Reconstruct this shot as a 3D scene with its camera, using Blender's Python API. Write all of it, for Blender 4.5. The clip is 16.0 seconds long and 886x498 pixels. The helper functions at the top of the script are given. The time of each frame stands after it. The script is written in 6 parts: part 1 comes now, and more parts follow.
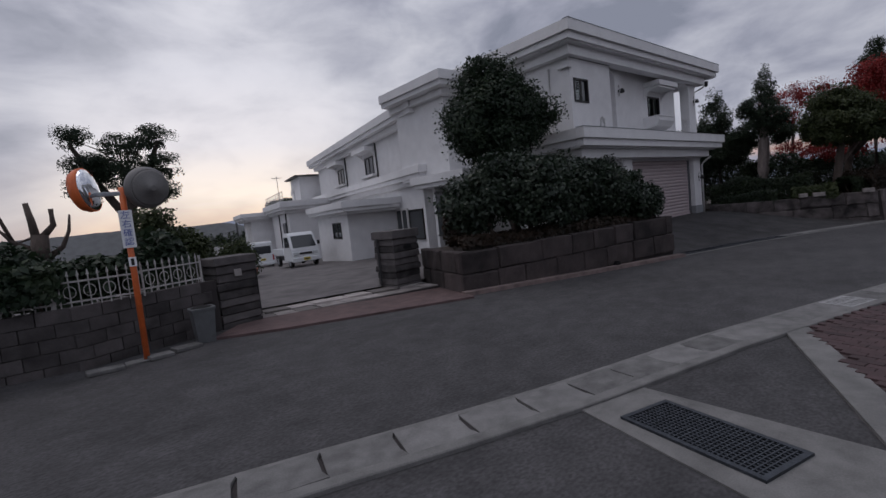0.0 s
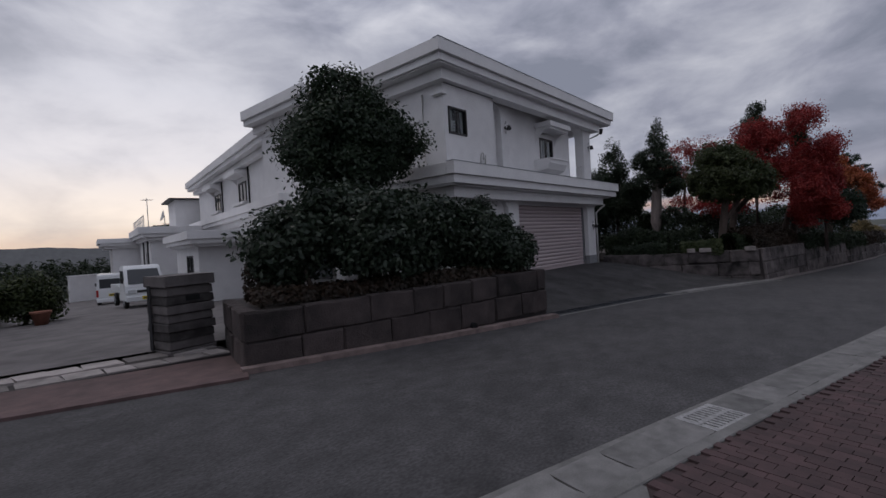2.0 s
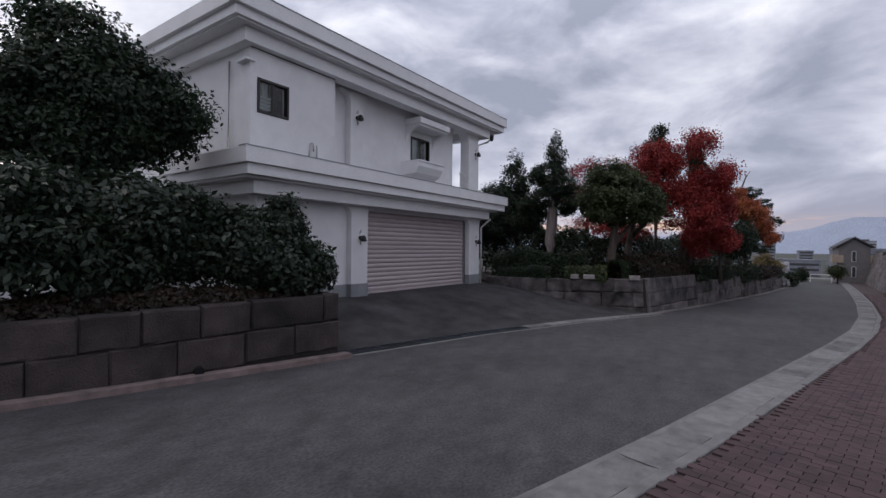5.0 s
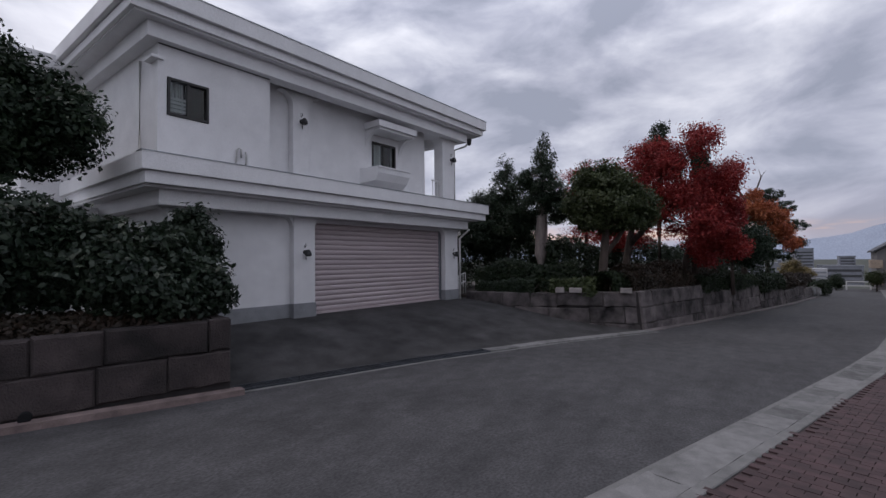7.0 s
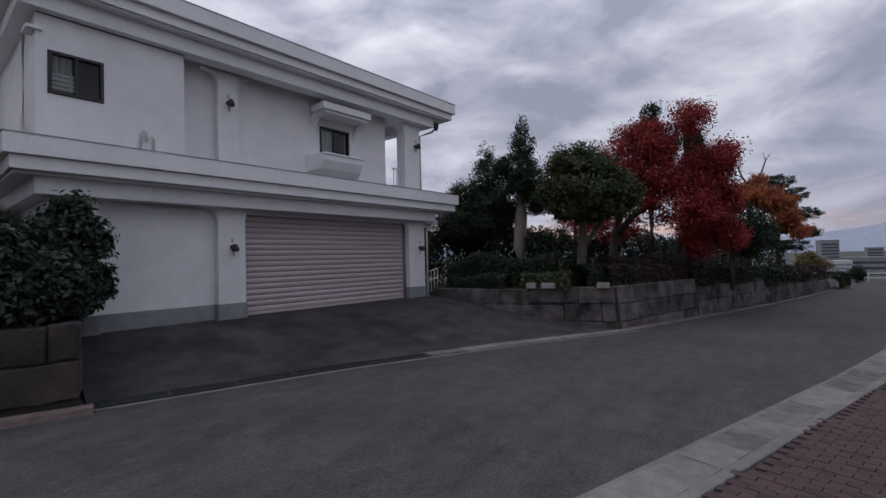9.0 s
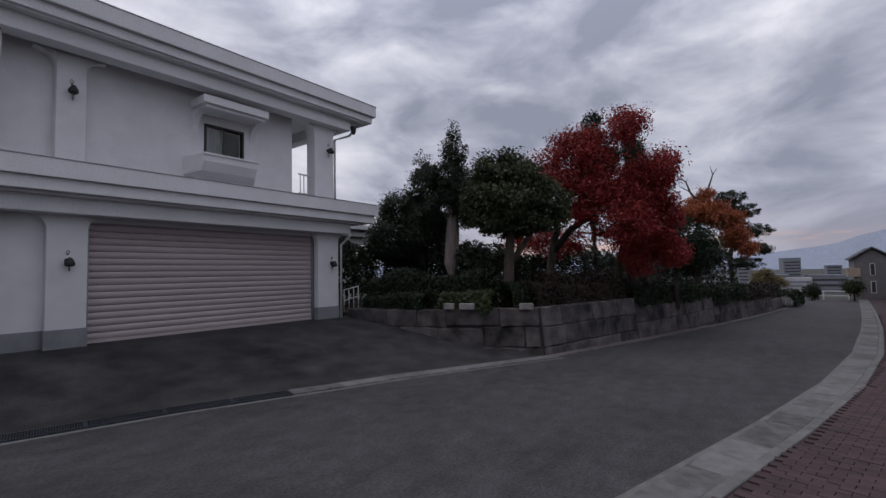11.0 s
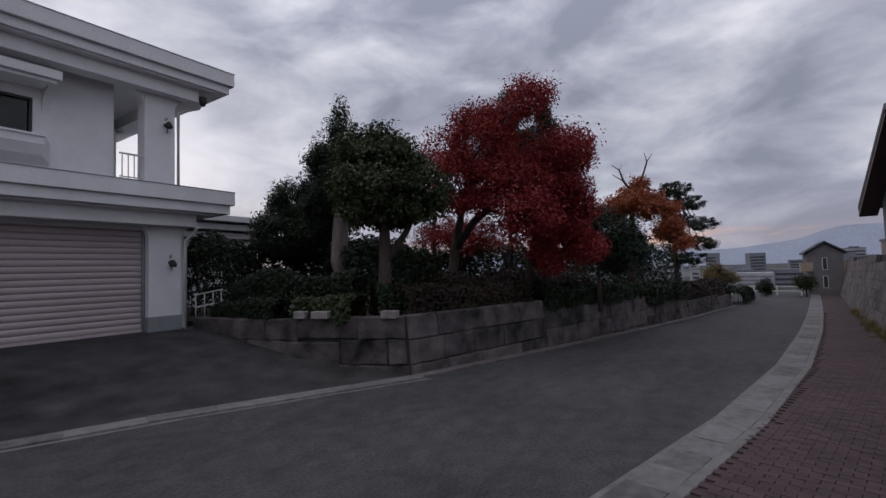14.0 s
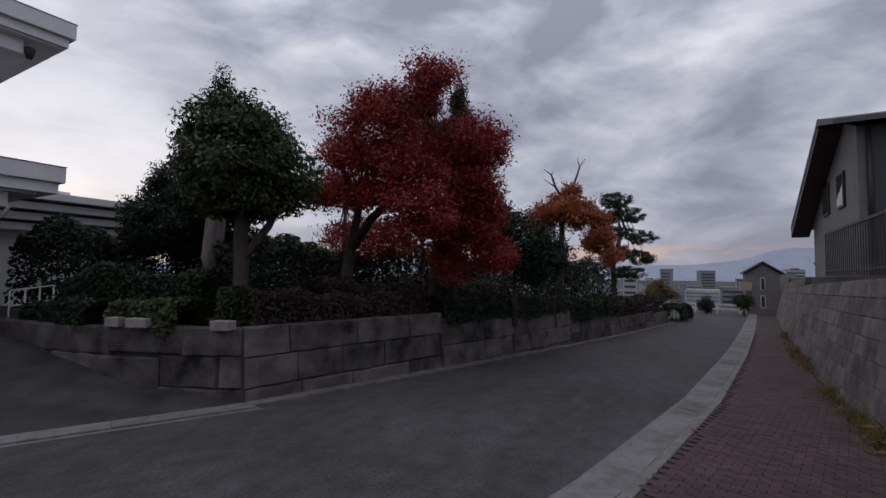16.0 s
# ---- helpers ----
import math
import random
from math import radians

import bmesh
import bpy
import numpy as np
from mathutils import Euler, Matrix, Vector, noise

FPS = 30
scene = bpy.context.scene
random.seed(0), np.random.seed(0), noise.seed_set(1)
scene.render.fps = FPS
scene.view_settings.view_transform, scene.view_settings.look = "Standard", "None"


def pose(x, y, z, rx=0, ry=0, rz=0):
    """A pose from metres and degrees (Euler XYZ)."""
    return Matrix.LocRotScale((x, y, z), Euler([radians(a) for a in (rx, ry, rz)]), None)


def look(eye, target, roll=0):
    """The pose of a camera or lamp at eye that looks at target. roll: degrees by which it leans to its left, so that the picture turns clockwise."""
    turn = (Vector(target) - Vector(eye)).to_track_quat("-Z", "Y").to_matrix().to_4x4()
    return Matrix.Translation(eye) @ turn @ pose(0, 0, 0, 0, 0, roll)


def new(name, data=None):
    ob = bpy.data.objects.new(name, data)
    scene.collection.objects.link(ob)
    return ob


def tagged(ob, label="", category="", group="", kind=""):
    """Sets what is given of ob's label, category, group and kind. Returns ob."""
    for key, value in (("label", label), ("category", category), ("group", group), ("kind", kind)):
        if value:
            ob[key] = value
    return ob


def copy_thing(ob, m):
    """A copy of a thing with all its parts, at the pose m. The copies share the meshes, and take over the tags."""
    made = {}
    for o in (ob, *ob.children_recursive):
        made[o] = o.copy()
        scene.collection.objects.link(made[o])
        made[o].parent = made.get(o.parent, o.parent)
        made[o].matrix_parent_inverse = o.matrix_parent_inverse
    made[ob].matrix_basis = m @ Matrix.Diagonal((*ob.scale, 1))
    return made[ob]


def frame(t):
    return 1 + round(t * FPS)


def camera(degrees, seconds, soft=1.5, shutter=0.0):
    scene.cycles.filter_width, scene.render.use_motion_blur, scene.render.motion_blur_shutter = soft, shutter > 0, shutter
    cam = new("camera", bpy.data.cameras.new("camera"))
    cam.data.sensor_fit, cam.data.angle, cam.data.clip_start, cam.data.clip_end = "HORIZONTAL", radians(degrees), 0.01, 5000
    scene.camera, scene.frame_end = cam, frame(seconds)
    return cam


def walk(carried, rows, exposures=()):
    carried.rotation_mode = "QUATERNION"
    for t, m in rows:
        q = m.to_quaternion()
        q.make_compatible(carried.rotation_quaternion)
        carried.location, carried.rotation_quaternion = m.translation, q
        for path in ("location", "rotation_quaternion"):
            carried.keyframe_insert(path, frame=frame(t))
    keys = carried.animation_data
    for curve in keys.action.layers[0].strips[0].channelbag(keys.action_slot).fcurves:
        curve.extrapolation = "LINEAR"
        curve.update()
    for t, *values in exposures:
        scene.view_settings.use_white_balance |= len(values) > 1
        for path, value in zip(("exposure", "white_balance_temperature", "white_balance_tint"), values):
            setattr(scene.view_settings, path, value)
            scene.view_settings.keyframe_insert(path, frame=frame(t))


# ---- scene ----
cam = camera(88.0, 16.0)
PATH = [
    (0, (-2.210, 1.187, 1.910), (0.9656, 5.0268, 1.4938), -6.07),
    (0.5, (-1.458, 1.373, 1.942), (1.8051, 5.1591, 1.8160), -3.64),
    (1, (-0.609, 1.485, 1.938), (2.8208, 5.1232, 1.9589), -2.45),
    (1.5, (0.306, 1.499, 1.919), (3.8986, 4.9770, 1.9288), -2.97),
    (2, (1.189, 1.462, 1.909), (4.9347, 4.7727, 1.8176), -3.18),
    (2.5, (1.971, 1.360, 1.953), (5.8017, 4.5674, 1.7517), -2.89),
    (3, (2.718, 1.260, 1.967), (6.6467, 4.3436, 1.7201), -2.11),
    (3.5, (3.450, 0.961, 1.969), (7.4389, 3.9612, 1.6803), -1.31),
    (4, (4.134, 0.784, 1.974), (8.1846, 3.7045, 1.7113), -0.09),
    (4.5, (4.762, 0.643, 1.974), (8.8483, 3.5227, 1.8579), 0.73),
    (5, (5.345, 0.512, 1.964), (9.4397, 3.3808, 1.9461), 0.60),
    (7.5, (8.157, -0.308, 1.963), (12.0446, 2.8332, 2.1078), -0.89),
    (8, (8.692, -0.428, 1.934), (12.5436, 2.7576, 2.0782), -1.11),
    (8.5, (9.270, -0.644, 1.885), (13.0985, 2.5704, 1.9944), -1.14),
    (9, (9.756, -0.742, 1.832), (13.5842, 2.4723, 1.9337), -1.37),
    (11.5, (12.821, -1.395, 1.815), (16.8396, 1.5661, 2.1102), -1.32),
    (12, (13.438, -1.513, 1.809), (17.4875, 1.4068, 2.0884), -1.57),
    (12.5, (14.050, -1.644, 1.817), (18.1269, 1.2392, 2.0789), -1.49),
    (13, (14.621, -1.844, 1.824), (18.7117, 1.0186, 2.0879), -1.49),
    (13.5, (15.163, -1.981, 1.828), (19.2738, 0.8537, 2.0791), -1.51),
    (14, (15.767, -2.201, 1.827), (19.8877, 0.6213, 2.0604), -1.63),
    (14.5, (16.335, -2.372, 1.847), (20.4795, 0.4133, 2.1121), -1.27),
    (15, (17.011, -2.556, 1.862), (21.1952, 0.1659, 2.1495), -0.37),
    (15.5, (17.636, -2.718, 1.867), (21.8776, -0.0891, 2.1800), 0.44),
    (16, (18.299, -2.888, 1.842), (22.6182, -0.3845, 2.1239), 0.85),
]
EXPOSURES = [(0.0, -0.38, 6350, 13), (1.0, -0.43, 6350, 13), (2.2, -0.42, 6350, 13), (3.0, -0.12, 6350, 13), (4.0, 0.15, 6350, 13), (5.0, 0.22, 6350, 13), (9.0, 0.0, 6350, 13), (12.5, -0.2, 6350, 13), (16.0, -0.25, 6350, 13)]
walk(cam, [(t, look(eye, target, roll)) for t, eye, target, roll in PATH], EXPOSURES)

# ---- light ----
world = bpy.data.worlds.new("overcast_dusk")
scene.world = world
world.use_nodes = True


def sky():
    nt = world.node_tree
    nt.nodes.clear()
    N, Lk = nt.nodes.new, nt.links.new
    out, bg, tc = N("ShaderNodeOutputWorld"), N("ShaderNodeBackground"), N("ShaderNodeTexCoord")
    sep = N("ShaderNodeSeparateXYZ")
    Lk(tc.outputs["Generated"], sep.inputs[0])

    def m(op, a, b=None, c=None):
        n = N("ShaderNodeMath")
        n.operation = op
        for i, v in enumerate((a, b, c)):
            if v is None:
                continue
            if isinstance(v, (int, float)):
                n.inputs[i].default_value = v
            else:
                Lk(v, n.inputs[i])
        return n.outputs[0]

    def ramp(fac, stops):
        n = N("ShaderNodeValToRGB")
        el = n.color_ramp.elements
        while len(el) < len(stops):
            el.new(0.5)
        for e, (p, c) in zip(el, stops):
            e.position, e.color = p, (*c, 1)
        Lk(fac, n.inputs[0])
        return n.outputs[0]

    def mix(fac, a, b, kind="MIX"):
        n = N("ShaderNodeMix")
        n.data_type, n.blend_type = "RGBA", kind
        for s, v in ((0, fac), (6, a), (7, b)):
            if isinstance(v, (int, float)):
                n.inputs[s].default_value = v
            elif isinstance(v, tuple):
                n.inputs[s].default_value = (*v, 1)
            else:
                Lk(v, n.inputs[s])
        return n.outputs[2]

    # a broken cloud deck, its banks lying level
    flat = N("ShaderNodeCombineXYZ")
    Lk(sep.outputs[0], flat.inputs[0])
    Lk(sep.outputs[1], flat.inputs[1])
    Lk(m("MULTIPLY", sep.outputs[2], 2.2), flat.inputs[2])
    mp = N("ShaderNodeMapping")
    mp.inputs["Rotation"].default_value = (0, 0, radians(24))
    mp.inputs["Scale"].default_value = (1.0, 1.0, 1.0)
    Lk(flat.outputs[0], mp.inputs[0])
    n1 = N("ShaderNodeTexNoise")
    n1.inputs["Scale"].default_value, n1.inputs["Detail"].default_value, n1.inputs["Roughness"].default_value = 4.6, 7.0, 0.55
    n1.inputs["Distortion"].default_value = 0.25
    Lk(mp.outputs[0], n1.inputs["Vector"])
    n2 = N("ShaderNodeTexNoise")
    n2.inputs["Scale"].default_value, n2.inputs["Detail"].default_value = 2.2, 3.0
    Lk(mp.outputs[0], n2.inputs["Vector"])
    dens = m("ADD", m("MULTIPLY", n1.outputs[0], 0.7), m("MULTIPLY", n2.outputs[0], 0.3))
    cloud = ramp(dens, [(0.38, (0.30, 0.325, 0.40)), (0.46, (0.41, 0.43, 0.515)), (0.54, (0.55, 0.57, 0.645)), (0.68, (0.82, 0.83, 0.88))])
    # the deck thins towards the zenith
    high = ramp(sep.outputs[2], [(0.35, (1, 1, 1)), (0.8, (SKY_TOP, SKY_TOP, SKY_TOP))])
    col = mix(1.0, cloud, high, "MULTIPLY")
    # haze low down, dull mauve
    low = m("SUBTRACT", 1.0, m("MULTIPLY", m("MAXIMUM", sep.outputs[2], 0.0), 7.0))
    low = m("MAXIMUM", low, 0.0)
    col = mix(m("MULTIPLY", low, 0.75), col, (0.37, 0.355, 0.42))
    # afterglow round the sunset
    dot = N("ShaderNodeVectorMath")
    dot.operation = "DOT_PRODUCT"
    Lk(tc.outputs["Generated"], dot.inputs[0])
    az, el = radians(15.0), radians(7.0)
    dot.inputs[1].default_value = (math.sin(az) * math.cos(el), math.cos(az) * math.cos(el), math.sin(el))
    g = ramp(dot.outputs["Value"], [(0.88, (0, 0, 0)), (0.955, (0.30, 0.30, 0.30)), (0.997, (1, 1, 1))])
    gm = m("MULTIPLY", g, m("ADD", 0.0, m("MULTIPLY", dens, 2.0)))
    warm = ramp(sep.outputs[2], [(0.0, (1.5, 1.0, 0.58)), (0.06, (1.42, 1.22, 1.0)), (0.17, (1.1, 1.06, 1.06)), (0.30, (0.95, 0.95, 1.0))])
    col = mix(gm, col, warm)
    # a torn orange strip under the deck above the far hills
    strip = ramp(sep.outputs[2], [(0.030, (0, 0, 0)), (0.042, (1, 1, 1)), (0.050, (1, 1, 1)), (0.070, (0, 0, 0))])
    n3 = N("ShaderNodeTexNoise")
    n3.inputs["Scale"].default_value, n3.inputs["Detail"].default_value = 3.4, 4.0
    mp3 = N("ShaderNodeMapping")
    mp3.inputs["Scale"].default_value = (1.6, 1.6, 9.0)
    Lk(tc.outputs["Generated"], mp3.inputs[0])
    Lk(mp3.outputs[0], n3.inputs["Vector"])
    torn = ramp(n3.outputs[0], [(0.44, (0.08, 0.08, 0.08)), (0.62, (1, 1, 1))])
    east = ramp(sep.outputs[0], [(0.55, (0, 0, 0)), (0.9, (1, 1, 1))])
    f = m("MULTIPLY", m("MULTIPLY", strip, torn), m("MULTIPLY", east, 0.55))
    col = mix(f, col, (1.1, 0.62, 0.34))
    Lk(col, bg.inputs["Color"])
    bg.inputs["Strength"].default_value = SKY_STRENGTH
    Lk(bg.outputs[0], out.inputs["Surface"])


SKY_STRENGTH, SKY_TOP = 1.0, 1.5
sky()
sun = new("sun", bpy.data.lights.new("sun", "SUN"))
sun.data.energy, sun.data.angle, sun.data.color = 0.5, radians(40), (1.0, 0.88, 0.78)
sun.matrix_world = look((-6, 10, 22), (0, 0, 0))


# ---- materials ----
def mat(name, base, rough=0.7, var=0.15, scale=6.0, fine=60.0, bump=0.15, dist=0.01, metal=0.0, tint=None, rand=0.0, spec=0.5, big=0.6, stretch=(1, 1, 1), island=0.0, grain=0.35):
    """A surface with two scales of variation: broad stains and fine grain with relief."""
    ma = bpy.data.materials.new(name)
    ma.use_nodes = True
    nt = ma.node_tree
    N, Lk = nt.nodes.new, nt.links.new
    b = nt.nodes["Principled BSDF"]
    b.inputs["Roughness"].default_value, b.inputs["Metallic"].default_value = rough, metal
    b.inputs["Specular IOR Level"].default_value = spec
    tc, mp = N("ShaderNodeTexCoord"), N("ShaderNodeMapping")
    geo = N("ShaderNodeNewGeometry")
    mp.inputs["Scale"].default_value = stretch
    Lk(geo.outputs["Position"], mp.inputs[0])
    n1, n2 = N("ShaderNodeTexNoise"), N("ShaderNodeTexNoise")
    n1.inputs["Scale"].default_value, n1.inputs["Detail"].default_value = big, 6.0
    n1.inputs["Roughness"].default_value = 0.65
    n2.inputs["Scale"].default_value, n2.inputs["Detail"].default_value = scale, 8.0
    n3 = N("ShaderNodeTexNoise")
    n3.inputs["Scale"].default_value, n3.inputs["Detail"].default_value = fine, 3.0
    for n in (n1, n2, n3):
        Lk(mp.outputs[0], n.inputs["Vector"])
    dark = tuple(c * (1 - var * 1.7) for c in base)
    lite = tuple(min(c * (1 + var * 1.3), 0.9) for c in (tint or base))
    r1 = N("ShaderNodeValToRGB")
    r1.color_ramp.elements[0].position, r1.color_ramp.elements[0].color = 0.32, (*dark, 1)
    r1.color_ramp.elements[1].position, r1.color_ramp.elements[1].color = 0.68, (*lite, 1)
    ad = N("ShaderNodeMath")
    ad.operation = "MULTIPLY_ADD"
    Lk(n2.outputs[0], ad.inputs[0])
    ad.inputs[1].default_value = 0.55
    sc = N("ShaderNodeMath")
    sc.operation = "MULTIPLY"
    Lk(n1.outputs[0], sc.inputs[0])
    sc.inputs[1].default_value = 0.45
    Lk(sc.outputs[0], ad.inputs[2])
    last = ad.outputs[0]
    if rand or island:
        src = N("ShaderNodeObjectInfo").outputs["Random"] if rand else geo.outputs["Random Per Island"]
        ra = N("ShaderNodeMath")
        ra.operation = "MULTIPLY_ADD"
        Lk(src, ra.inputs[0])
        ra.inputs[1].default_value = rand or island
        off = N("ShaderNodeMath")
        off.operation = "SUBTRACT"
        Lk(last, off.inputs[0])
        off.inputs[1].default_value = (rand or island) / 2
        Lk(off.outputs[0], ra.inputs[2])
        last = ra.outputs[0]
    Lk(last, r1.inputs[0])
    mx = N("ShaderNodeMix")
    mx.data_type, mx.blend_type = "RGBA", "MULTIPLY"
    mx.inputs[0].default_value = grain
    g = N("ShaderNodeValToRGB")
    g.color_ramp.elements[0].position, g.color_ramp.elements[0].color = 0.3, (0.55, 0.55, 0.55, 1)
    g.color_ramp.elements[1].position, g.color_ramp.elements[1].color = 0.7, (1.25, 1.25, 1.25, 1)
    Lk(n3.outputs[0], g.inputs[0])
    Lk(r1.outputs[0], mx.inputs[6])
    Lk(g.outputs[0], mx.inputs[7])
    Lk(mx.outputs[2], b.inputs["Base Color"])
    if bump:
        bp = N("ShaderNodeBump")
        bp.inputs["Strength"].default_value, bp.inputs["Distance"].default_value = bump, dist
        hs = N("ShaderNodeMath")
        hs.operation = "MULTIPLY_ADD"
        Lk(n2.outputs[0], hs.inputs[0])
        hs.inputs[1].default_value = 1.5
        Lk(n3.outputs[0], hs.inputs[2])
        Lk(hs.outputs[0], bp.inputs["Height"])
        Lk(bp.outputs[0], b.inputs["Normal"])
    rr = N("ShaderNodeMath")
    rr.operation = "MULTIPLY_ADD"
    Lk(n2.outputs[0], rr.inputs[0])
    rr.inputs[1].default_value, rr.inputs[2].default_value = 0.2, rough - 0.1
    Lk(rr.outputs[0], b.inputs["Roughness"])
    return ma


def leaf_mat(name, a, b_, c, rough=0.5):
    """Foliage: each leaf takes its own shade, with light passing through."""
    ma = bpy.data.materials.new(name)
    ma.use_nodes = True
    nt = ma.node_tree
    N, Lk = nt.nodes.new, nt.links.new
    b = nt.nodes["Principled BSDF"]
    b.inputs["Roughness"].default_value, b.inputs["Specular IOR Level"].default_value = rough, 0.3
    geo = N("ShaderNodeNewGeometry")
    r = N("ShaderNodeValToRGB")
    r.color_ramp.elements[0].color, r.color_ramp.elements[1].color = (*a, 1), (*c, 1)
    e = r.color_ramp.elements.new(0.55)
    e.color = (*b_, 1)
    n = N("ShaderNodeTexNoise")
    n.inputs["Scale"].default_value = 1.4
    Lk(geo.outputs["Position"], n.inputs["Vector"])
    m = N("ShaderNodeMath")
    m.operation = "MULTIPLY_ADD"
    Lk(geo.outputs["Random Per Island"], m.inputs[0])
    m.inputs[1].default_value = 0.6
    s = N("ShaderNodeMath")
    s.operation = "MULTIPLY_ADD"
    Lk(n.outputs[0], s.inputs[0])
    s.inputs[1].default_value, s.inputs[2].default_value = 1.2, -0.4
    Lk(s.outputs[0], m.inputs[2])
    Lk(m.outputs[0], r.inputs[0])
    Lk(r.outputs[0], b.inputs["Base Color"])
    tr = N("ShaderNodeBsdfTranslucent")
    Lk(r.outputs[0], tr.inputs[0])
    mx = N("ShaderNodeMixShader")
    mx.inputs[0].default_value = 0.25
    Lk(b.outputs[0], mx.inputs[1])
    Lk(tr.outputs[0], mx.inputs[2])
    Lk(mx.outputs[0], nt.nodes["Material Output"].inputs[0])
    return ma


def plain(name, base, rough=0.5, metal=0.0, trans=0.0, emit=None, power=1.0, ior=1.45):
    ma = bpy.data.materials.new(name)
    ma.use_nodes = True
    b = ma.node_tree.nodes["Principled BSDF"]
    b.inputs["Base Color"].default_value = (*base, 1)
    b.inputs["Roughness"].default_value, b.inputs["Metallic"].default_value = rough, metal
    b.inputs["Transmission Weight"].default_value, b.inputs["IOR"].default_value = trans, ior
    if emit:
        b.inputs["Emission Color"].default_value, b.inputs["Emission Strength"].default_value = (*emit, 1), power
    return ma


M_ASPHALT = mat("asphalt", (0.047, 0.0455, 0.0475), 0.92, 0.30, 3.5, 34.0, 0.6, 0.006, big=0.45, tint=(0.057, 0.055, 0.057), grain=0.95, stretch=(0.75, 1.1, 1))
M_ASPHALT_DK = mat("driveway_asphalt", (0.028, 0.027, 0.0275), 0.9, 0.6, 1.8, 42.0, 0.6, 0.006, big=0.7, tint=(0.036, 0.0345, 0.035), grain=0.7)
M_YARD = mat("yard_concrete", (0.13, 0.12, 0.12), 0.9, 0.3, 2.0, 60.0, 0.3)
M_CONC = mat("gutter_concrete", (0.15, 0.147, 0.144), 0.9, 0.3, 6.0, 90.0, 0.4, 0.006, rand=0.2)
M_CONCJ = mat("edging_concrete", (0.16, 0.157, 0.152), 0.88, 0.25, 5.0, 90.0, 0.35, 0.006)
M_BRICK = mat("paving_brick", (0.063, 0.038, 0.039), 0.9, 0.25, 5.0, 90.0, 0.3, 0.003, rand=0.22)
M_BRICKI = mat("paving_brick_rest", (0.063, 0.038, 0.039), 0.9, 0.25, 5.0, 90.0, 0.3, 0.003, island=0.22)
M_BED = mat("sand_joint", (0.055, 0.036, 0.036), 0.95, 0.25, 8.0, 90.0, 0.3)
M_GRANITE = mat("rough_granite", (0.105, 0.09, 0.089), 0.93, 0.55, 2.6, 40.0, 1.0, 0.03, rand=0.18, big=0.9)
M_TUFF = mat("dark_stone", (0.05, 0.039, 0.038), 0.94, 0.45, 2.6, 40.0, 0.9, 0.025, rand=0.22, big=0.7)
M_FLAG = mat("pale_flagstone", (0.27, 0.245, 0.235), 0.88, 0.3, 4.0, 60.0, 0.5, 0.01, rand=0.5)
M_JOINT = mat("mortar_joint", (0.035, 0.03, 0.03), 0.95, 0.3, 5.0, 50.0, 0.4)
M_BLOCK = mat("concrete_block", (0.064, 0.057, 0.057), 0.93, 0.5, 3.0, 60.0, 0.6, 0.012, rand=0.15)
M_PILLAR = mat("slate_stone", (0.072, 0.065, 0.065), 0.9, 0.45, 4.0, 50.0, 0.7, 0.015, rand=0.3)
M_WHITE = mat("white_stucco", (0.72, 0.715, 0.72), 0.85, 0.06, 2.5, 130.0, 0.25, 0.004, big=0.35)
M_TRIM = mat("white_trim_paint", (0.74, 0.735, 0.74), 0.7, 0.06, 1.6, 110.0, 0.12, 0.003, big=0.3, stretch=(1, 1, 0.35))
M_GREYBASE = mat("grey_base_stone", (0.20, 0.205, 0.215), 0.8, 0.2, 3.0, 80.0, 0.3, rand=0.3)
M_SHUTTER = mat("shutter_enamel", (0.46, 0.39, 0.395), 0.5, 0.06, 1.2, 60.0, 0.05, stretch=(0.2, 1, 3))
M_DARKMETAL = plain("dark_bronze_frame", (0.035, 0.034, 0.034), 0.45, 0.6)
M_IRON = mat("black_iron", (0.022, 0.022, 0.024), 0.55, 0.2, 20.0, 120.0, 0.2)
M_WMETAL = mat("white_enamel_metal", (0.62, 0.61, 0.60), 0.5, 0.12, 14.0, 120.0, 0.1)
M_STEEL = mat("galvanised_steel", (0.32, 0.34, 0.36), 0.45, 0.2, 20.0, 120.0, 0.15, metal=0.8)
M_STEELDK = mat("worn_steel_grate", (0.055, 0.062, 0.073), 0.55, 0.3, 20.0, 120.0, 0.15, metal=0.6)
# near-black colour standing in for the shade inside pits, openings and rooms
M_HOLE = plain("painted_dark_void", (0.006, 0.006, 0.007), 0.95)
M_GLASS = plain("window_glass", (0.05, 0.055, 0.06), 0.04)
M_CURTAIN = mat("pale_curtain", (0.42, 0.43, 0.42), 0.9, 0.15, 8.0, 80.0, 0.2, stretch=(6, 6, 0.5))
M_ORANGE = mat("orange_paint", (0.62, 0.13, 0.03), 0.5, 0.15, 8.0, 120.0, 0.1)
M_MIRROR = plain("convex_mirror", (0.75, 0.77, 0.8), 0.03, 1.0)
M_MBACK = mat("mirror_back_grey", (0.16, 0.155, 0.15), 0.6, 0.15, 6.0, 80.0, 0.1)
M_FENCE = mat("weathered_white_iron", (0.36, 0.35, 0.34), 0.6, 0.25, 14.0, 120.0, 0.15)
M_SIGNW = plain("sign_white", (0.72, 0.73, 0.75), 0.5)
M_SIGNB = plain("sign_blue", (0.03, 0.07, 0.32), 0.5)
M_CARW = plain("car_white_paint", (0.74, 0.76, 0.77), 0.25)
M_TYRE = plain("tyre_rubber", (0.015, 0.015, 0.015), 0.8)
M_LAMPGL = plain("lamp_lens", (0.6, 0.62, 0.63), 0.15)
M_PLATE = plain("plate_yellow", (0.62, 0.48, 0.04), 0.5)
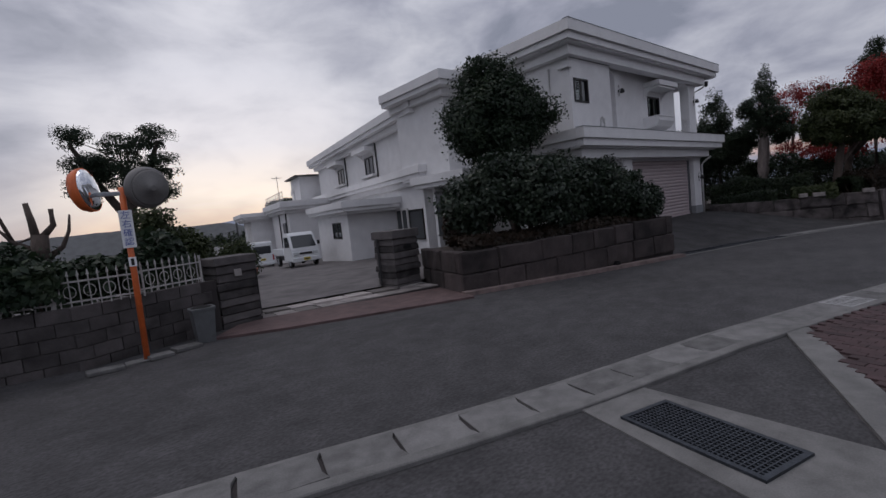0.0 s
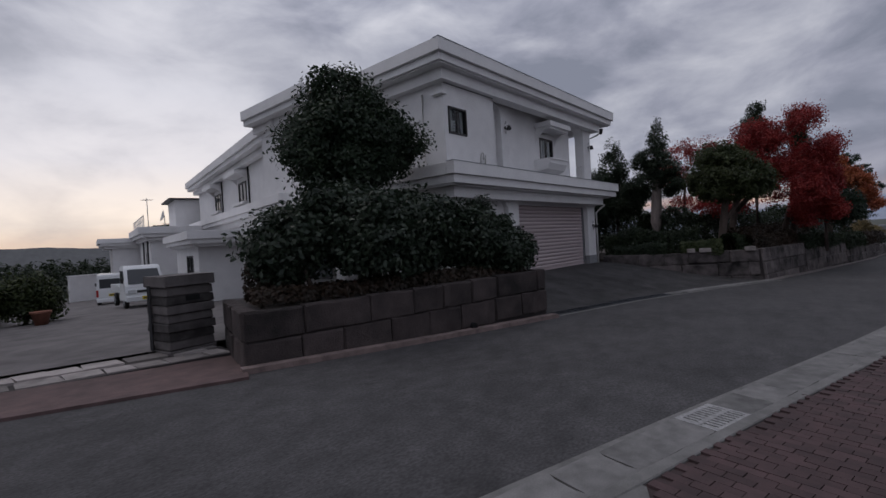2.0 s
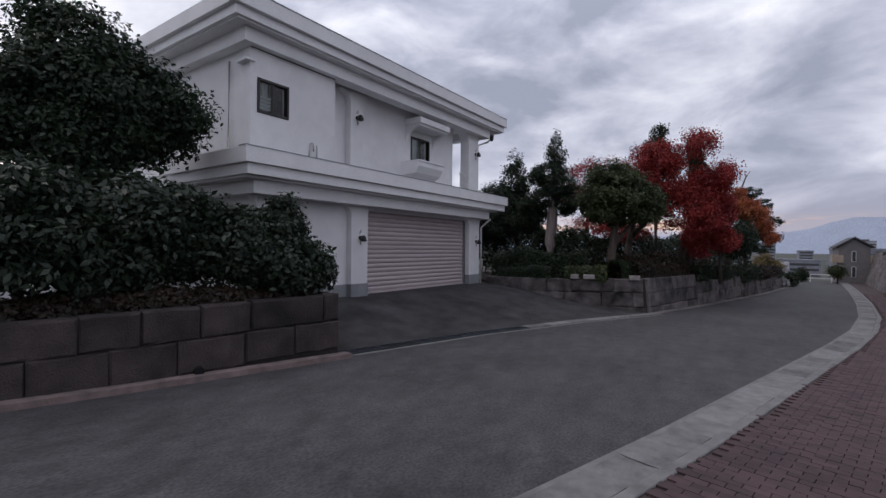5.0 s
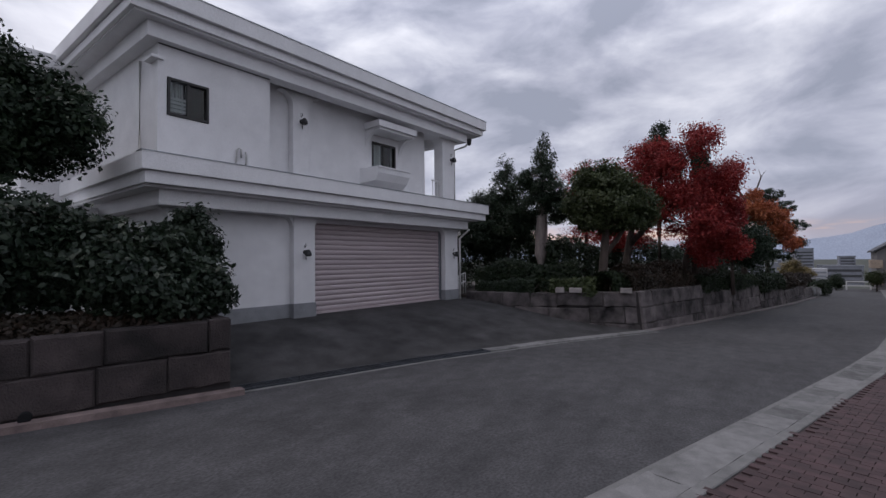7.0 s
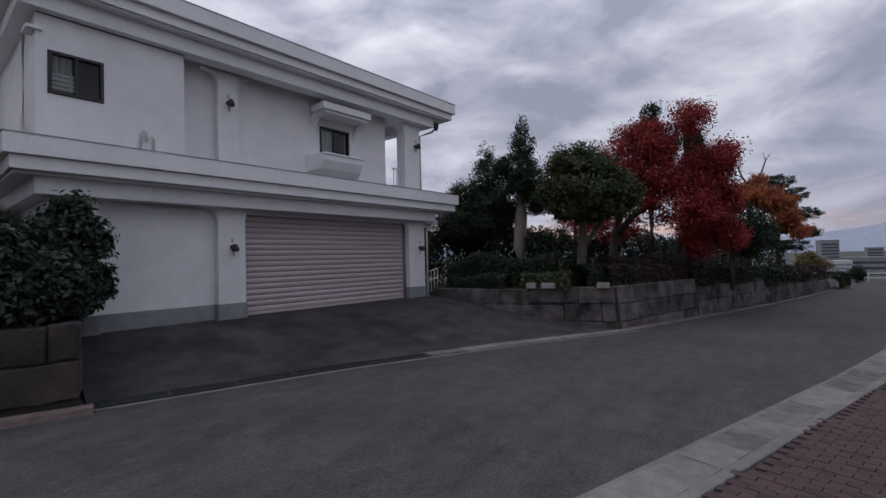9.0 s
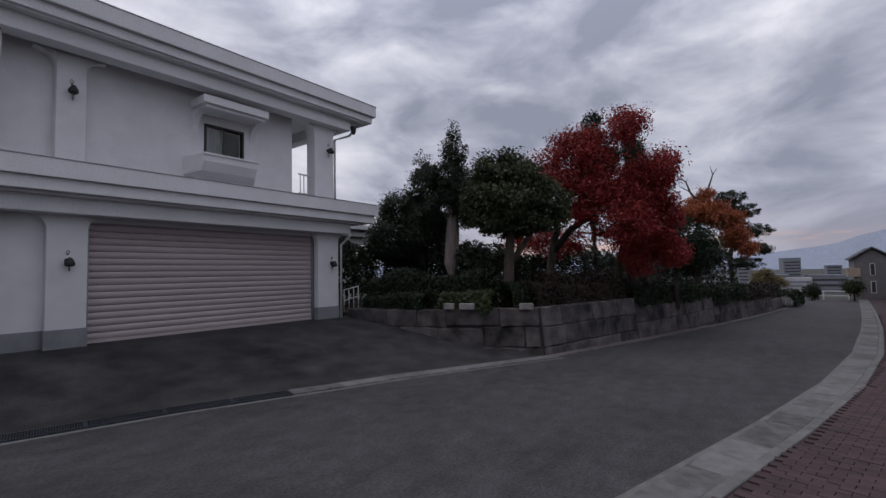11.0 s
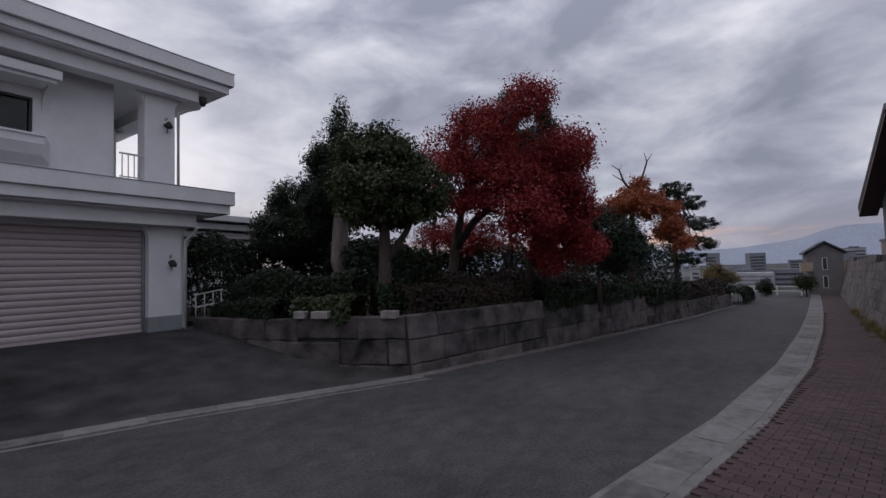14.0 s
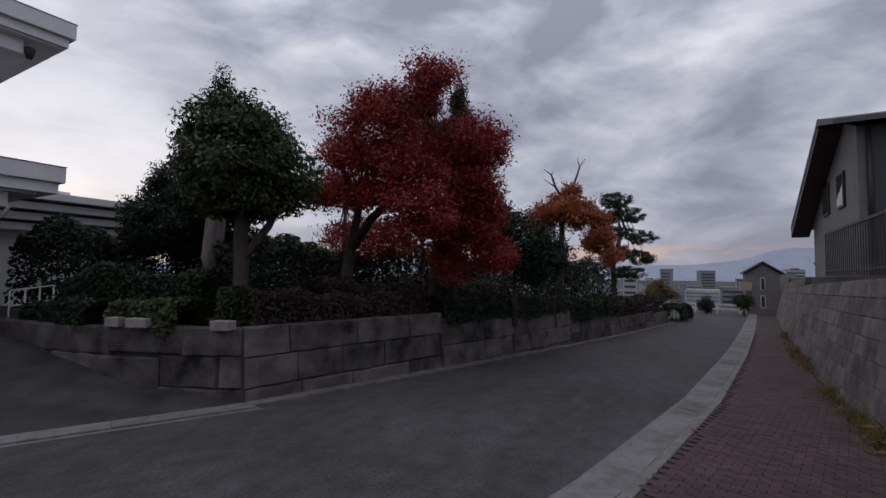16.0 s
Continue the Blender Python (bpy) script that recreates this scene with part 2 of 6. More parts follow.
M_RED = plain("tail_red", (0.35, 0.02, 0.02), 0.3)
M_BIN = mat("grey_plastic", (0.10, 0.105, 0.11), 0.55, 0.15, 8.0, 100.0, 0.05)
M_SOIL = mat("garden_soil", (0.045, 0.035, 0.028), 0.95, 0.3, 4.0, 50.0, 0.6, 0.02)
M_GRASSY = mat("distant_ground", (0.05, 0.055, 0.04), 0.95, 0.3, 0.05, 1.0, 0.1, big=0.01)
M_BARK = mat("bark", (0.085, 0.065, 0.055), 0.92, 0.4, 8.0, 40.0, 0.9, 0.02, stretch=(1, 1, 0.25))
M_BARKP = mat("pale_bark", (0.24, 0.20, 0.185), 0.9, 0.3, 8.0, 40.0, 0.8, 0.015, stretch=(1, 1, 0.25))
L_GREEN = leaf_mat("leaf_dark_green", (0.009, 0.0195, 0.0105), (0.0195, 0.036, 0.018), (0.04125, 0.06, 0.03))
L_BUSH = leaf_mat("leaf_glossy_shrub", (0.0112, 0.0208, 0.0136), (0.0256, 0.04, 0.024), (0.06, 0.0784, 0.0528), 0.38)
L_PINE = leaf_mat("leaf_pine", (0.0096, 0.0192, 0.0112), (0.0208, 0.036, 0.0192), (0.04, 0.056, 0.028))
L_OLIVE = leaf_mat("leaf_olive", (0.0216, 0.0324, 0.01152), (0.0396, 0.054, 0.01872), (0.072, 0.0864, 0.0324))
L_RED = leaf_mat("leaf_maple_red", (0.1235, 0.0114, 0.0133), (0.247, 0.0228, 0.0228), (0.399, 0.057, 0.04275), 0.55)
L_ORANGE = leaf_mat("leaf_maple_orange", (0.184, 0.04025, 0.023), (0.345, 0.09775, 0.04025), (0.483, 0.184, 0.069), 0.55)
L_DKRED = leaf_mat("leaf_azalea_bronze", (0.018, 0.01584, 0.01008), (0.036, 0.0252, 0.01728), (0.0612, 0.036, 0.0252))
L_HEDGE = leaf_mat("leaf_hedge", (0.00864, 0.01728, 0.00792), (0.01728, 0.03024, 0.01296), (0.036, 0.0504, 0.0216))
L_DRY = leaf_mat("leaf_dry_grass", (0.09, 0.075, 0.035), (0.18, 0.14, 0.06), (0.30, 0.23, 0.11))


# ---- tools ----
def part(name, bm, material, parent=None, label=""):
    me = bpy.data.meshes.new(name)
    bm.to_mesh(me)
    bm.free()
    me.materials.append(material)
    ob = new(name, me)
    if parent is not None:
        ob.parent = parent
    return tagged(ob, label)


def thing(name, label, category, at=(0, 0, 0), turn=0.0, group="", kind=""):
    ob = new(name)
    ob.empty_display_size = 0.1
    ob.matrix_basis = pose(*at, 0, 0, turn)
    return tagged(ob, label, category, group, kind)


def box(bm, x0, y0, z0, x1, y1, z1, bev=0.0):
    vs = [bm.verts.new((x, y, z)) for z in (z0, z1) for y in (y0, y1) for x in (x0, x1)]
    fs = [bm.faces.new([vs[i] for i in f]) for f in ((0, 2, 3, 1), (4, 5, 7, 6), (0, 1, 5, 4), (2, 6, 7, 3), (0, 4, 6, 2), (1, 3, 7, 5))]
    if bev:
        es = list({e for f in fs for e in f.edges})
        bmesh.ops.bevel(bm, geom=es, offset=bev, segments=2, affect="EDGES", profile=0.5)
    return bm


def boxes(*bs, bev=0.0):
    bm = bmesh.new()
    for b in bs:
        one = bmesh.new()
        box(one, *b, bev=bev)
        me = bpy.data.meshes.new("tmp")
        one.to_mesh(me)
        one.free()
        bm.from_mesh(me)
        bpy.data.meshes.remove(me)
    return bm


def prism(bm, poly, z0, z1):
    """An upright prism over a plan polygon, counter-clockwise."""
    lo, hi = [bm.verts.new((x, y, z0)) for x, y in poly], [bm.verts.new((x, y, z1)) for x, y in poly]
    n = len(poly)
    bm.faces.new(lo[::-1])
    bm.faces.new(hi)
    for i in range(n):
        bm.faces.new((lo[i], lo[(i + 1) % n], hi[(i + 1) % n], hi[i]))
    return bm


def extrude_profile(bm, prof, a, b, axis="y"):
    """A profile of (u, z) points pushed from a to b along y (u is x) or along x (u is y)."""
    put = (lambda u, z, s: (u, s, z)) if axis == "y" else (lambda u, z, s: (s, u, z))
    lo, hi = [bm.verts.new(put(u, z, a)) for u, z in prof], [bm.verts.new(put(u, z, b)) for u, z in prof]
    n = len(prof)
    bm.faces.new(lo)
    bm.faces.new(hi[::-1])
    for i in range(n):
        bm.faces.new((lo[i], hi[i], hi[(i + 1) % n], lo[(i + 1) % n]))
    bmesh.ops.recalc_face_normals(bm, faces=bm.faces)
    return bm


def tube(bm, pts, radii, seg=8):
    """A tapered tube along points."""
    rings = []
    for i, p in enumerate(pts):
        p = Vector(p)
        d = Vector(pts[min(i + 1, len(pts) - 1)]) - Vector(pts[max(i - 1, 0)])
        q = d.to_track_quat("Z", "Y") if d.length > 1e-6 else Euler((0, 0, 0)).to_quaternion()
        r = radii[i] if hasattr(radii, "__len__") else radii
        rings.append([bm.verts.new(p + q @ Vector((r * math.cos(2 * math.pi * k / seg), r * math.sin(2 * math.pi * k / seg), 0))) for k in range(seg)])
    for a, b in zip(rings, rings[1:]):
        for k in range(seg):
            bm.faces.new((a[k], a[(k + 1) % seg], b[(k + 1) % seg], b[k])).smooth = True
    bm.faces.new(rings[0][::-1])
    bm.faces.new(rings[-1])
    return bm


def lathe(bm, prof, seg=24, m=Matrix()):
    """A turned shape from (radius, z) points."""
    rings = [[bm.verts.new(m @ Vector((r * math.cos(2 * math.pi * k / seg), r * math.sin(2 * math.pi * k / seg), z))) for k in range(seg)] for r, z in prof]
    for a, b in zip(rings, rings[1:]):
        for k in range(seg):
            bm.faces.new((a[k], a[(k + 1) % seg], b[(k + 1) % seg], b[k])).smooth = True
    bm.faces.new(rings[0][::-1])
    bm.faces.new(rings[-1])
    return bm


def mesh_from(name, verts, faces, material, parent=None):
    me = bpy.data.meshes.new(name)
    me.from_pydata(verts, [], faces)
    me.materials.append(material)
    ob = new(name, me)
    if parent is not None:
        ob.parent = parent
    return ob


def leaves(name, centres, sizes, normals, material, parent=None, rng=None, slim=0.5):
    """Many small folded leaves, each with its own tilt, in one mesh."""
    n = len(centres)
    a = rng.normal(size=(n, 3))
    a -= (a * normals).sum(1)[:, None] * normals
    a /= np.linalg.norm(a, axis=1)[:, None] + 1e-9
    b = np.cross(normals, a)
    s = sizes[:, None]
    v = np.empty((n, 4, 3))
    v[:, 0] = centres - a * s
    v[:, 1] = centres + b * s * slim + normals * s * 0.18
    v[:, 2] = centres + a * s
    v[:, 3] = centres - b * s * slim + normals * s * 0.18
    me = bpy.data.meshes.new(name)
    me.vertices.add(4 * n)
    me.vertices.foreach_set("co", v.reshape(-1).astype(np.float32))
    me.loops.add(4 * n)
    me.loops.foreach_set("vertex_index", np.arange(4 * n, dtype=np.int32))
    me.polygons.add(n)
    me.polygons.foreach_set("loop_start", np.arange(0, 4 * n, 4, dtype=np.int32))
    me.update(calc_edges=True)
    me.materials.append(material)
    ob = new(name, me)
    if parent is not None:
        ob.parent = parent
    return ob


def crown_points(rng, blobs, count, clump=0.28, fill=0.35, twig=0.0):
    """Leaf places in clumps over uneven ellipsoids (x, y, z, rx, ry, rz)."""
    vol = np.array([b[3] * b[4] + b[4] * b[5] + b[3] * b[5] for b in blobs])
    per = np.maximum((count * vol / vol.sum()).astype(int), 20)
    cs, ns = [], []
    for b, k in zip(blobs, per):
        nc = max(int(k / 60), 4)
        d = rng.normal(size=(nc, 3))
        d /= np.linalg.norm(d, axis=1)[:, None]
        rad = 1 - fill * rng.random(nc) ** 2 + 0.05 * rng.normal(size=nc)
        c0 = d * rad[:, None]
        which = rng.integers(0, nc, k)
        spread = clump * (0.6 + 0.8 * rng.random(nc))[which][:, None]
        p = np.clip(rng.normal(size=(k, 3)), -1.4, 1.4) * spread / np.array(b[3:6]).mean()
        q = (c0[which] + p * 0.75) * np.array(b[3:6]) + np.array(b[:3])
        nn = d[which] + rng.normal(size=(k, 3)) * 0.7 + np.array([0, 0, 0.5])
        nn /= np.linalg.norm(nn, axis=1)[:, None]
        cs.append(q)
        ns.append(nn)
    return np.concatenate(cs), np.concatenate(ns)


def tree(name, label, base, limbs, blobs, count, size, leaf, bark=None, seed=1, clump=0.28, fill=0.35, slim=0.5, twigs=14, category="tree", lo=None, shift=(0, 0), away=None, lumps=4):
    """limbs: lists of (points, radii); blobs: the crown's masses."""
    rng = np.random.default_rng(seed)
    dx, dy = shift
    base = (base[0] + dx, base[1] + dy, base[2])
    limbs = [([(p[0] + dx, p[1] + dy, p[2]) for p in pts], rad) for pts, rad in limbs]
    blobs = [(b[0] + dx, b[1] + dy, b[2], 0.9 * b[3], 0.9 * b[4], 0.9 * b[5]) for b in blobs]
    more = []
    for b in blobs:
        if lumps and (b[3] + b[4] + b[5]) > 1.6:
            for _ in range(lumps):
                d = rng.normal(size=3)
                d /= np.linalg.norm(d)
                k = rng.uniform(0.25, 0.45)
                r_ = rng.uniform(0.65, 0.92)
                more.append((b[0] + d[0] * b[3] * r_, b[1] + d[1] * b[4] * r_, b[2] + d[2] * b[5] * r_, b[3] * k, b[4] * k, b[5] * k * 1.1))
    if more:
        blobs = [(*b[:3], 0.9 * b[3], 0.9 * b[4], 0.9 * b[5]) for b in blobs] + more
    if away:
        o, k = Vector(away[:3]), away[3]
        put = lambda p: tuple(o + (Vector(p) - o) * k)
        limbs = [([put(p) for p in pts], [r * k for r in rad]) for pts, rad in limbs]
        limbs[0][0][0] = (*limbs[0][0][0][:2], base[2])
        blobs = [(*put(b[:3]), b[3] * k, b[4] * k, b[5] * k) for b in blobs]
        base = limbs[0][0][0]
        clump, size = clump * k, size * 1.25
    count, size, clump = int(count * 1.9), size * 0.72, clump * 0.8
    t = thing(name, label, category, base)
    x, y, z = base
    for i, (pts, rad) in enumerate(limbs):
        bm = bmesh.new()
        tube(bm, [(p[0] - x, p[1] - y, p[2] - z) for p in pts], rad, 9)
        part("branch" if i else "trunk", bm, bark or M_BARK, t)
    top = Vector(limbs[0][0][-1])
    bm = bmesh.new()
    for i in range(twigs):
        b = blobs[i % len(blobs)]
        e = Vector(b[:3]) + Vector(rng.normal(size=3) * 0.45 * np.array(b[3:6]))
        m_ = top.lerp(e, 0.5) + Vector(rng.normal(size=3) * 0.12)
        tube(bm, [tuple(top - Vector(base)), tuple(m_ - Vector(base)), tuple(e - Vector(base))], [0.04, 0.022, 0.008], 5)
    tagged(part("twig_mass", bm, bark or M_BARK, t), kind="stuff")
    c, n = crown_points(rng, blobs, count, clump, fill)
    if lo is not None:
        keep = c[:, 2] > lo
        c, n = c[keep], n[keep]
    c = c - np.array(base)
    leaves("crown", c, size * (0.6 + 0.8 * rng.random(len(c))), n, leaf, t, rng, slim)
    return t




# ---- ground and street ----
KERB = [(-9, 8.3), (-6, 6.4), (-4, 5.55), (-2.8, 5.12), (-1.1, 4.68), (0.1, 4.32), (1.3, 4.0), (3.7, 3.52), (6.4, 2.8), (11, 1.5), (15.2, 0.42), (20, -0.82), (23.5, -1.62), (28.5, -2.45), (36, -3.3), (43, -3.95), (50, -4.55), (72, -6.3)]
RWALL = [(-3, -4.6), (8, -5.0), (17, -5.05), (24, -5.0), (30.3, -5.15), (38.9, -5.6), (48.4, -6.35), (70, -8.2)]


def fall(x):
    """The height of the street, which falls gently towards the east."""
    return -0.03 - 0.0205 * (min(max(x, -14), 72) - 6)


def lay(ob):
    """Lays a thing and its parts on the falling street."""
    todo = [(ob, Matrix())]
    while todo:
        o, m = todo.pop()
        m = m @ o.matrix_basis
        if o.type == "MESH" and o.data.users == 1:
            inv = m.to_3x3().inverted()
            for v in o.data.vertices:
                v.co += inv @ Vector((0, 0, fall((m @ v.co).x)))
        elif o.type == "MESH":
            o.matrix_basis = Matrix.Translation((0, 0, fall(m.translation.x))) @ o.matrix_basis
        todo += [(c, m) for c in o.children]
    return ob


def stand(ob):
    """Stands a thing on the street, upright."""
    ob.matrix_basis = Matrix.Translation((0, 0, fall(ob.matrix_basis.translation.x))) @ ob.matrix_basis
    return ob


def along(line, s):
    """The point at s metres along a line, with its direction."""
    for a, b in zip(line, line[1:]):
        d = math.dist(a, b)
        if s <= d or b == line[-1]:
            u = ((b[0] - a[0]) / d, (b[1] - a[1]) / d)
            return (a[0] + u[0] * s, a[1] + u[1] * s), u
        s -= d


def length(line):
    return sum(math.dist(a, b) for a, b in zip(line, line[1:]))


def line_y(line, x):
    for a, b in zip(line, line[1:]):
        if a[0] <= x <= b[0]:
            return a[1] + (b[1] - a[1]) * (x - a[0]) / (b[0] - a[0])
    return line[-1][1] if x > line[-1][0] else line[0][1]


def smooth(a, b, v):
    t = min(max((v - a) / (b - a), 0), 1)
    return t * t * (3 - 2 * t)


def land(x, y):
    """The hilltop, its slopes and the plain below."""
    r = math.hypot(x - 10, (y - 15) * 0.8)
    z = -0.22 + fall(x) - 13 * smooth(58, 260, r) - 1.9 * smooth(13, 40, y) * (1 - smooth(24, 40, x))
    return z


def build_ground():
    bm = bmesh.new()
    radii = [0, 12, 24, 36, 48, 56, 62, 70, 82, 100, 130, 170, 220, 280, 400, 700, 1200, 2400, 4800]
    rings = []
    for r in radii:
        n = 1 if r == 0 else 72
        rings.append([bm.verts.new((10 + r * math.cos(2 * math.pi * k / n), 15 + r * 1.0 * math.sin(2 * math.pi * k / n), land(10 + r * math.cos(2 * math.pi * k / n), 15 + r * math.sin(2 * math.pi * k / n)))) for k in range(n)])
    for k in range(72):
        bm.faces.new((rings[0][0], rings[1][k], rings[1][(k + 1) % 72]))
    for a, b in zip(rings[1:], rings[2:]):
        for k in range(72):
            bm.faces.new((a[k], b[k], b[(k + 1) % 72], a[(k + 1) % 72]))
    tagged(part("ground", bm, M_GRASSY), "hilltop ground falling away to a distant plain", "ground", kind="structure")


def build_road():
    # the carriageway: from the gutter across to the garden walls, and the yard apron
    bm = bmesh.new()
    xs = [-40] + [x for x in np.arange(-9, 72.1, 1.0)]
    south = [(x, line_y(KERB, x) if x >= -9 else 8.3 + (-9 - x) * 0.63) for x in xs]
    rows_ = []
    for x, y in south:
        top = 60 if x < -10 else 11.6 if x < 52 else 11.6 - (x - 52) * 0.6
        ys = [y + 0.012] + [y + (top - y) * k / 9 for k in range(1, 10)]
        rows_.append([bm.verts.new((x, yy, 0.0)) for yy in ys])
    for a, b in zip(rows_, rows_[1:]):
        for k in range(9):
            bm.faces.new((a[k], b[k], b[k + 1], a[k + 1]))
    tagged(lay(part("road", bm, M_ASPHALT)), "worn grey asphalt street with pale scuffs", "road", kind="structure")
    # the side street beyond the gutter
    bm = bmesh.new()
    poly = [(-9, 8.3 - 0.70)] + [(x, line_y(KERB, x) - 0.62) for x in np.arange(-8, 4.6, 0.5)] + [(4.6, 2.7), (1.24, 1.15), (1.24, -9), (-40, -9), (-40, 27)]
    vs = [bm.verts.new((x, y, 0.0)) for x, y in poly]
    bm.faces.new(vs[::-1])
    bmesh.ops.triangulate(bm, faces=bm.faces)
    bmesh.ops.recalc_face_normals(bm, faces=bm.faces)
    tagged(lay(part("side_road", bm, M_ASPHALT)), "dark asphalt mouth of a side street", "road", kind="structure")


CHANNEL = [(11.5, 7.3), (15.4, 6.5), (19.4, 5.3), (23.45, 3.75)]


def build_driveway():
    """A dark apron rising from the drain to the garage."""
    bm = bmesh.new()
    n, mrows = 14, 10
    grid = []
    for i in range(n + 1):
        (ax, ay), _ = along(CHANNEL, length(CHANNEL) * i / n)
        a = Vector((ax, ay + 0.12, fall(ax) + 0.014))
        b = Vector((11.9 + (22.3 - 11.9) * i / n, 10.46, 0.52))
        col = []
        for j in range(mrows + 1):
            u = j / mrows
            p = a.lerp(b, u)
            p.z = a.z + (b.z - a.z) * (0.25 * u + 0.75 * smooth(0.0, 0.95, u))
            col.append(bm.verts.new(p))
        grid.append(col)
    for i in range(n):
        for j in range(mrows):
            bm.faces.new((grid[i][j], grid[i + 1][j], grid[i + 1][j + 1], grid[i][j + 1])).smooth = True
    tagged(part("driveway", bm, M_ASPHALT_DK), "dark sloping asphalt driveway up to the garage", "driveway", kind="structure")


def build_yard():
    bm = bmesh.new()
    rows_ = []
    for j, (x0, x1, y0, y1, z) in enumerate(((0.3, 5.1, 11.75, 10.9, 0.17), (-2, 9.5, 14.7, 14.2, 0.13), (-5, 12.5, 20.7, 19.7, 0.0), (-5, 16, 28.7, 27.7, -0.4), (-1, 21, 40.7, 40.7, -1.05), (5, 27, 52.7, 52.7, -1.5))):
        rows_.append([bm.verts.new((x0 + (x1 - x0) * k / 6, y0 + (y1 - y0) * k / 6, z)) for k in range(7)])
    for a, b in zip(rows_, rows_[1:]):
        for k in range(6):
            bm.faces.new((a[k], a[k + 1], b[k + 1], b[k]))
    tagged(part("yard", bm, M_YARD), "stained concrete forecourt sloping down behind the gate", "yard", kind="structure")


build_ground()
build_road()
build_driveway()
build_yard()


def wall_of_stones(name, label, line, heights, courses, length_range, thick, stone_mat, seed, batter=0.0, gap=0.012, back=None, rough=0.03, piece="stone", breaks=()):
    """A wall of single stones laid in courses along a plan line, on a joint-coloured core. heights(s) gives the top."""
    rng = random.Random(seed)
    root = thing(name, label, "stone wall", kind="structure")
    L = length(line)
    # core
    bm = bmesh.new()
    step = 0.5
    cols = []
    s = 0.0
    ss = []
    while s < L:
        ss.append(s)
        s += step
    ss.append(L)
    for s in ss:
        (x, y), u = along(line, s)
        nx, ny = -u[1], u[0]
        h = heights(s) - 0.03
        off = 0.05
        lo_ = fall(x) - 0.1
        cols.append([bm.verts.new((x + nx * (off + d), y + ny * (off + d), z)) for d, z in ((0, lo_), (batter * (h - lo_), h), (thick, h), (thick, lo_))])
    for a, b in zip(cols, cols[1:]):
        for k in range(4):
            bm.faces.new((a[k], b[k], b[(k + 1) % 4], a[(k + 1) % 4]))
    bm.faces.new(cols[0][::-1])
    bm.faces.new(cols[-1])
    bmesh.ops.recalc_face_normals(bm, faces=bm.faces)
    part("core", bm, M_JOINT, root)
    for c, (up_, down_) in enumerate(zip(courses, courses[1:])):
        s = -rng.random() * length_range[0] * 0.5
        while s < L:
            w = rng.uniform(*length_range)
            a, b = max(s, 0), min(s + w, L)
            for e in breaks:
                if a + 0.05 < e < b - 0.05:
                    b = e
            s = b if b < s + w else s + w
            if b - a < 0.12:
                continue
            (x, y), u = along(line, (a + b) / 2)
            H, foot = heights((a + b) / 2), fall(x) - 0.06
            z_lo, z_hi = max(H - down_, foot), H - up_
            if z_hi - z_lo < 0.07:
                continue
            l2, hh = (b - a) / 2 - gap / 2, (z_hi - z_lo) / 2 - gap / 2
            bm = bmesh.new()
            box(bm, -l2, 0, -hh, l2, 0.22, hh)
            bmesh.ops.subdivide_edges(bm, edges=[e for e in bm.edges if abs(e.verts[0].co.x - e.verts[1].co.x) > 0.1], cuts=3, use_grid_fill=True)
            front = [e for e in bm.edges if all(abs(v.co.y) < 1e-6 for v in e.verts) and len(e.link_faces) == 2 and abs(e.link_faces[0].normal.y) + abs(e.link_faces[1].normal.y) < 1.5]
            bm.normal_update()
            bmesh.ops.bevel(bm, geom=front, offset=min(0.028, hh * 0.4), segments=1, affect="EDGES")
            for v in bm.verts:
                if v.co.y < 0.1:
                    v.co.y += rng.uniform(-rough, rough * 0.4)
                    v.co.x += rng.uniform(-0.008, 0.008)
                    v.co.z += rng.uniform(-0.010, 0.010)
                v.co.y += batter * (z_lo + hh + v.co.z - foot)
            st = part(piece, bm, stone_mat, root)
            st.matrix_basis = pose(x, y, z_lo + hh + gap / 2, 0, 0, math.degrees(math.atan2(u[1], u[0])))
    return root


def step_top(*rows):
    def h(s):
        for lim, z in rows:
            if s < lim:
                return z
        return rows[-1][1]
    return h


# planter wall west of the driveway, with its return beside the drive
P_FRONT = [(4.5, 8.7), (8.0, 7.8), (11.35, 7.1)]
wall_of_stones("planter_wall", "low dark weathered stone retaining wall under the shrubs", P_FRONT, lambda s: 0.92 + 0.022 * s, (0, 0.5, 1.02), (0.7, 1.35), 0.3, M_TUFF, 3)
wall_of_stones("planter_wall", "short dark stone wall returning beside the driveway", [(11.37, 7.16), (11.6, 8.2), (11.8, 9.3), (11.9, 10.3)], lambda s: 1.07, (0, 0.5, 1.02), (0.6, 1.1), 0.3, M_TUFF, 4)
wall_of_stones("planter_wall", "short dark stone wall returning to the gate pillar", [(5.2, 11.1), (4.8, 9.9), (4.48, 8.72)], lambda s: 0.95, (0, 0.5, 1.02), (0.6, 1.1), 0.3, M_TUFF, 5)
bm = bmesh.new()
prism(bm, [(4.75, 8.95), (11.25, 7.4), (11.65, 9.3), (11.7, 10.3), (5.4, 11.2)], 0.3, 0.9)
tagged(part("planter_soil", bm, M_SOIL), "dark soil filling the raised planter", "soil", kind="structure")
# pinkish footing course
bm = bmesh.new()
prism(bm, [(4.35, 8.5), (8.0, 7.58), (11.45, 6.85), (11.5, 7.08), (8.0, 7.79), (4.4, 8.7)], -0.04, 0.09)
tagged(lay(part("footing_kerb", bm, mat("pink_footing", (0.20, 0.15, 0.14), 0.9, 0.35, 4.0, 60.0, 0.5))), "weathered pinkish footing kerb at the wall's foot", "kerb", kind="structure")
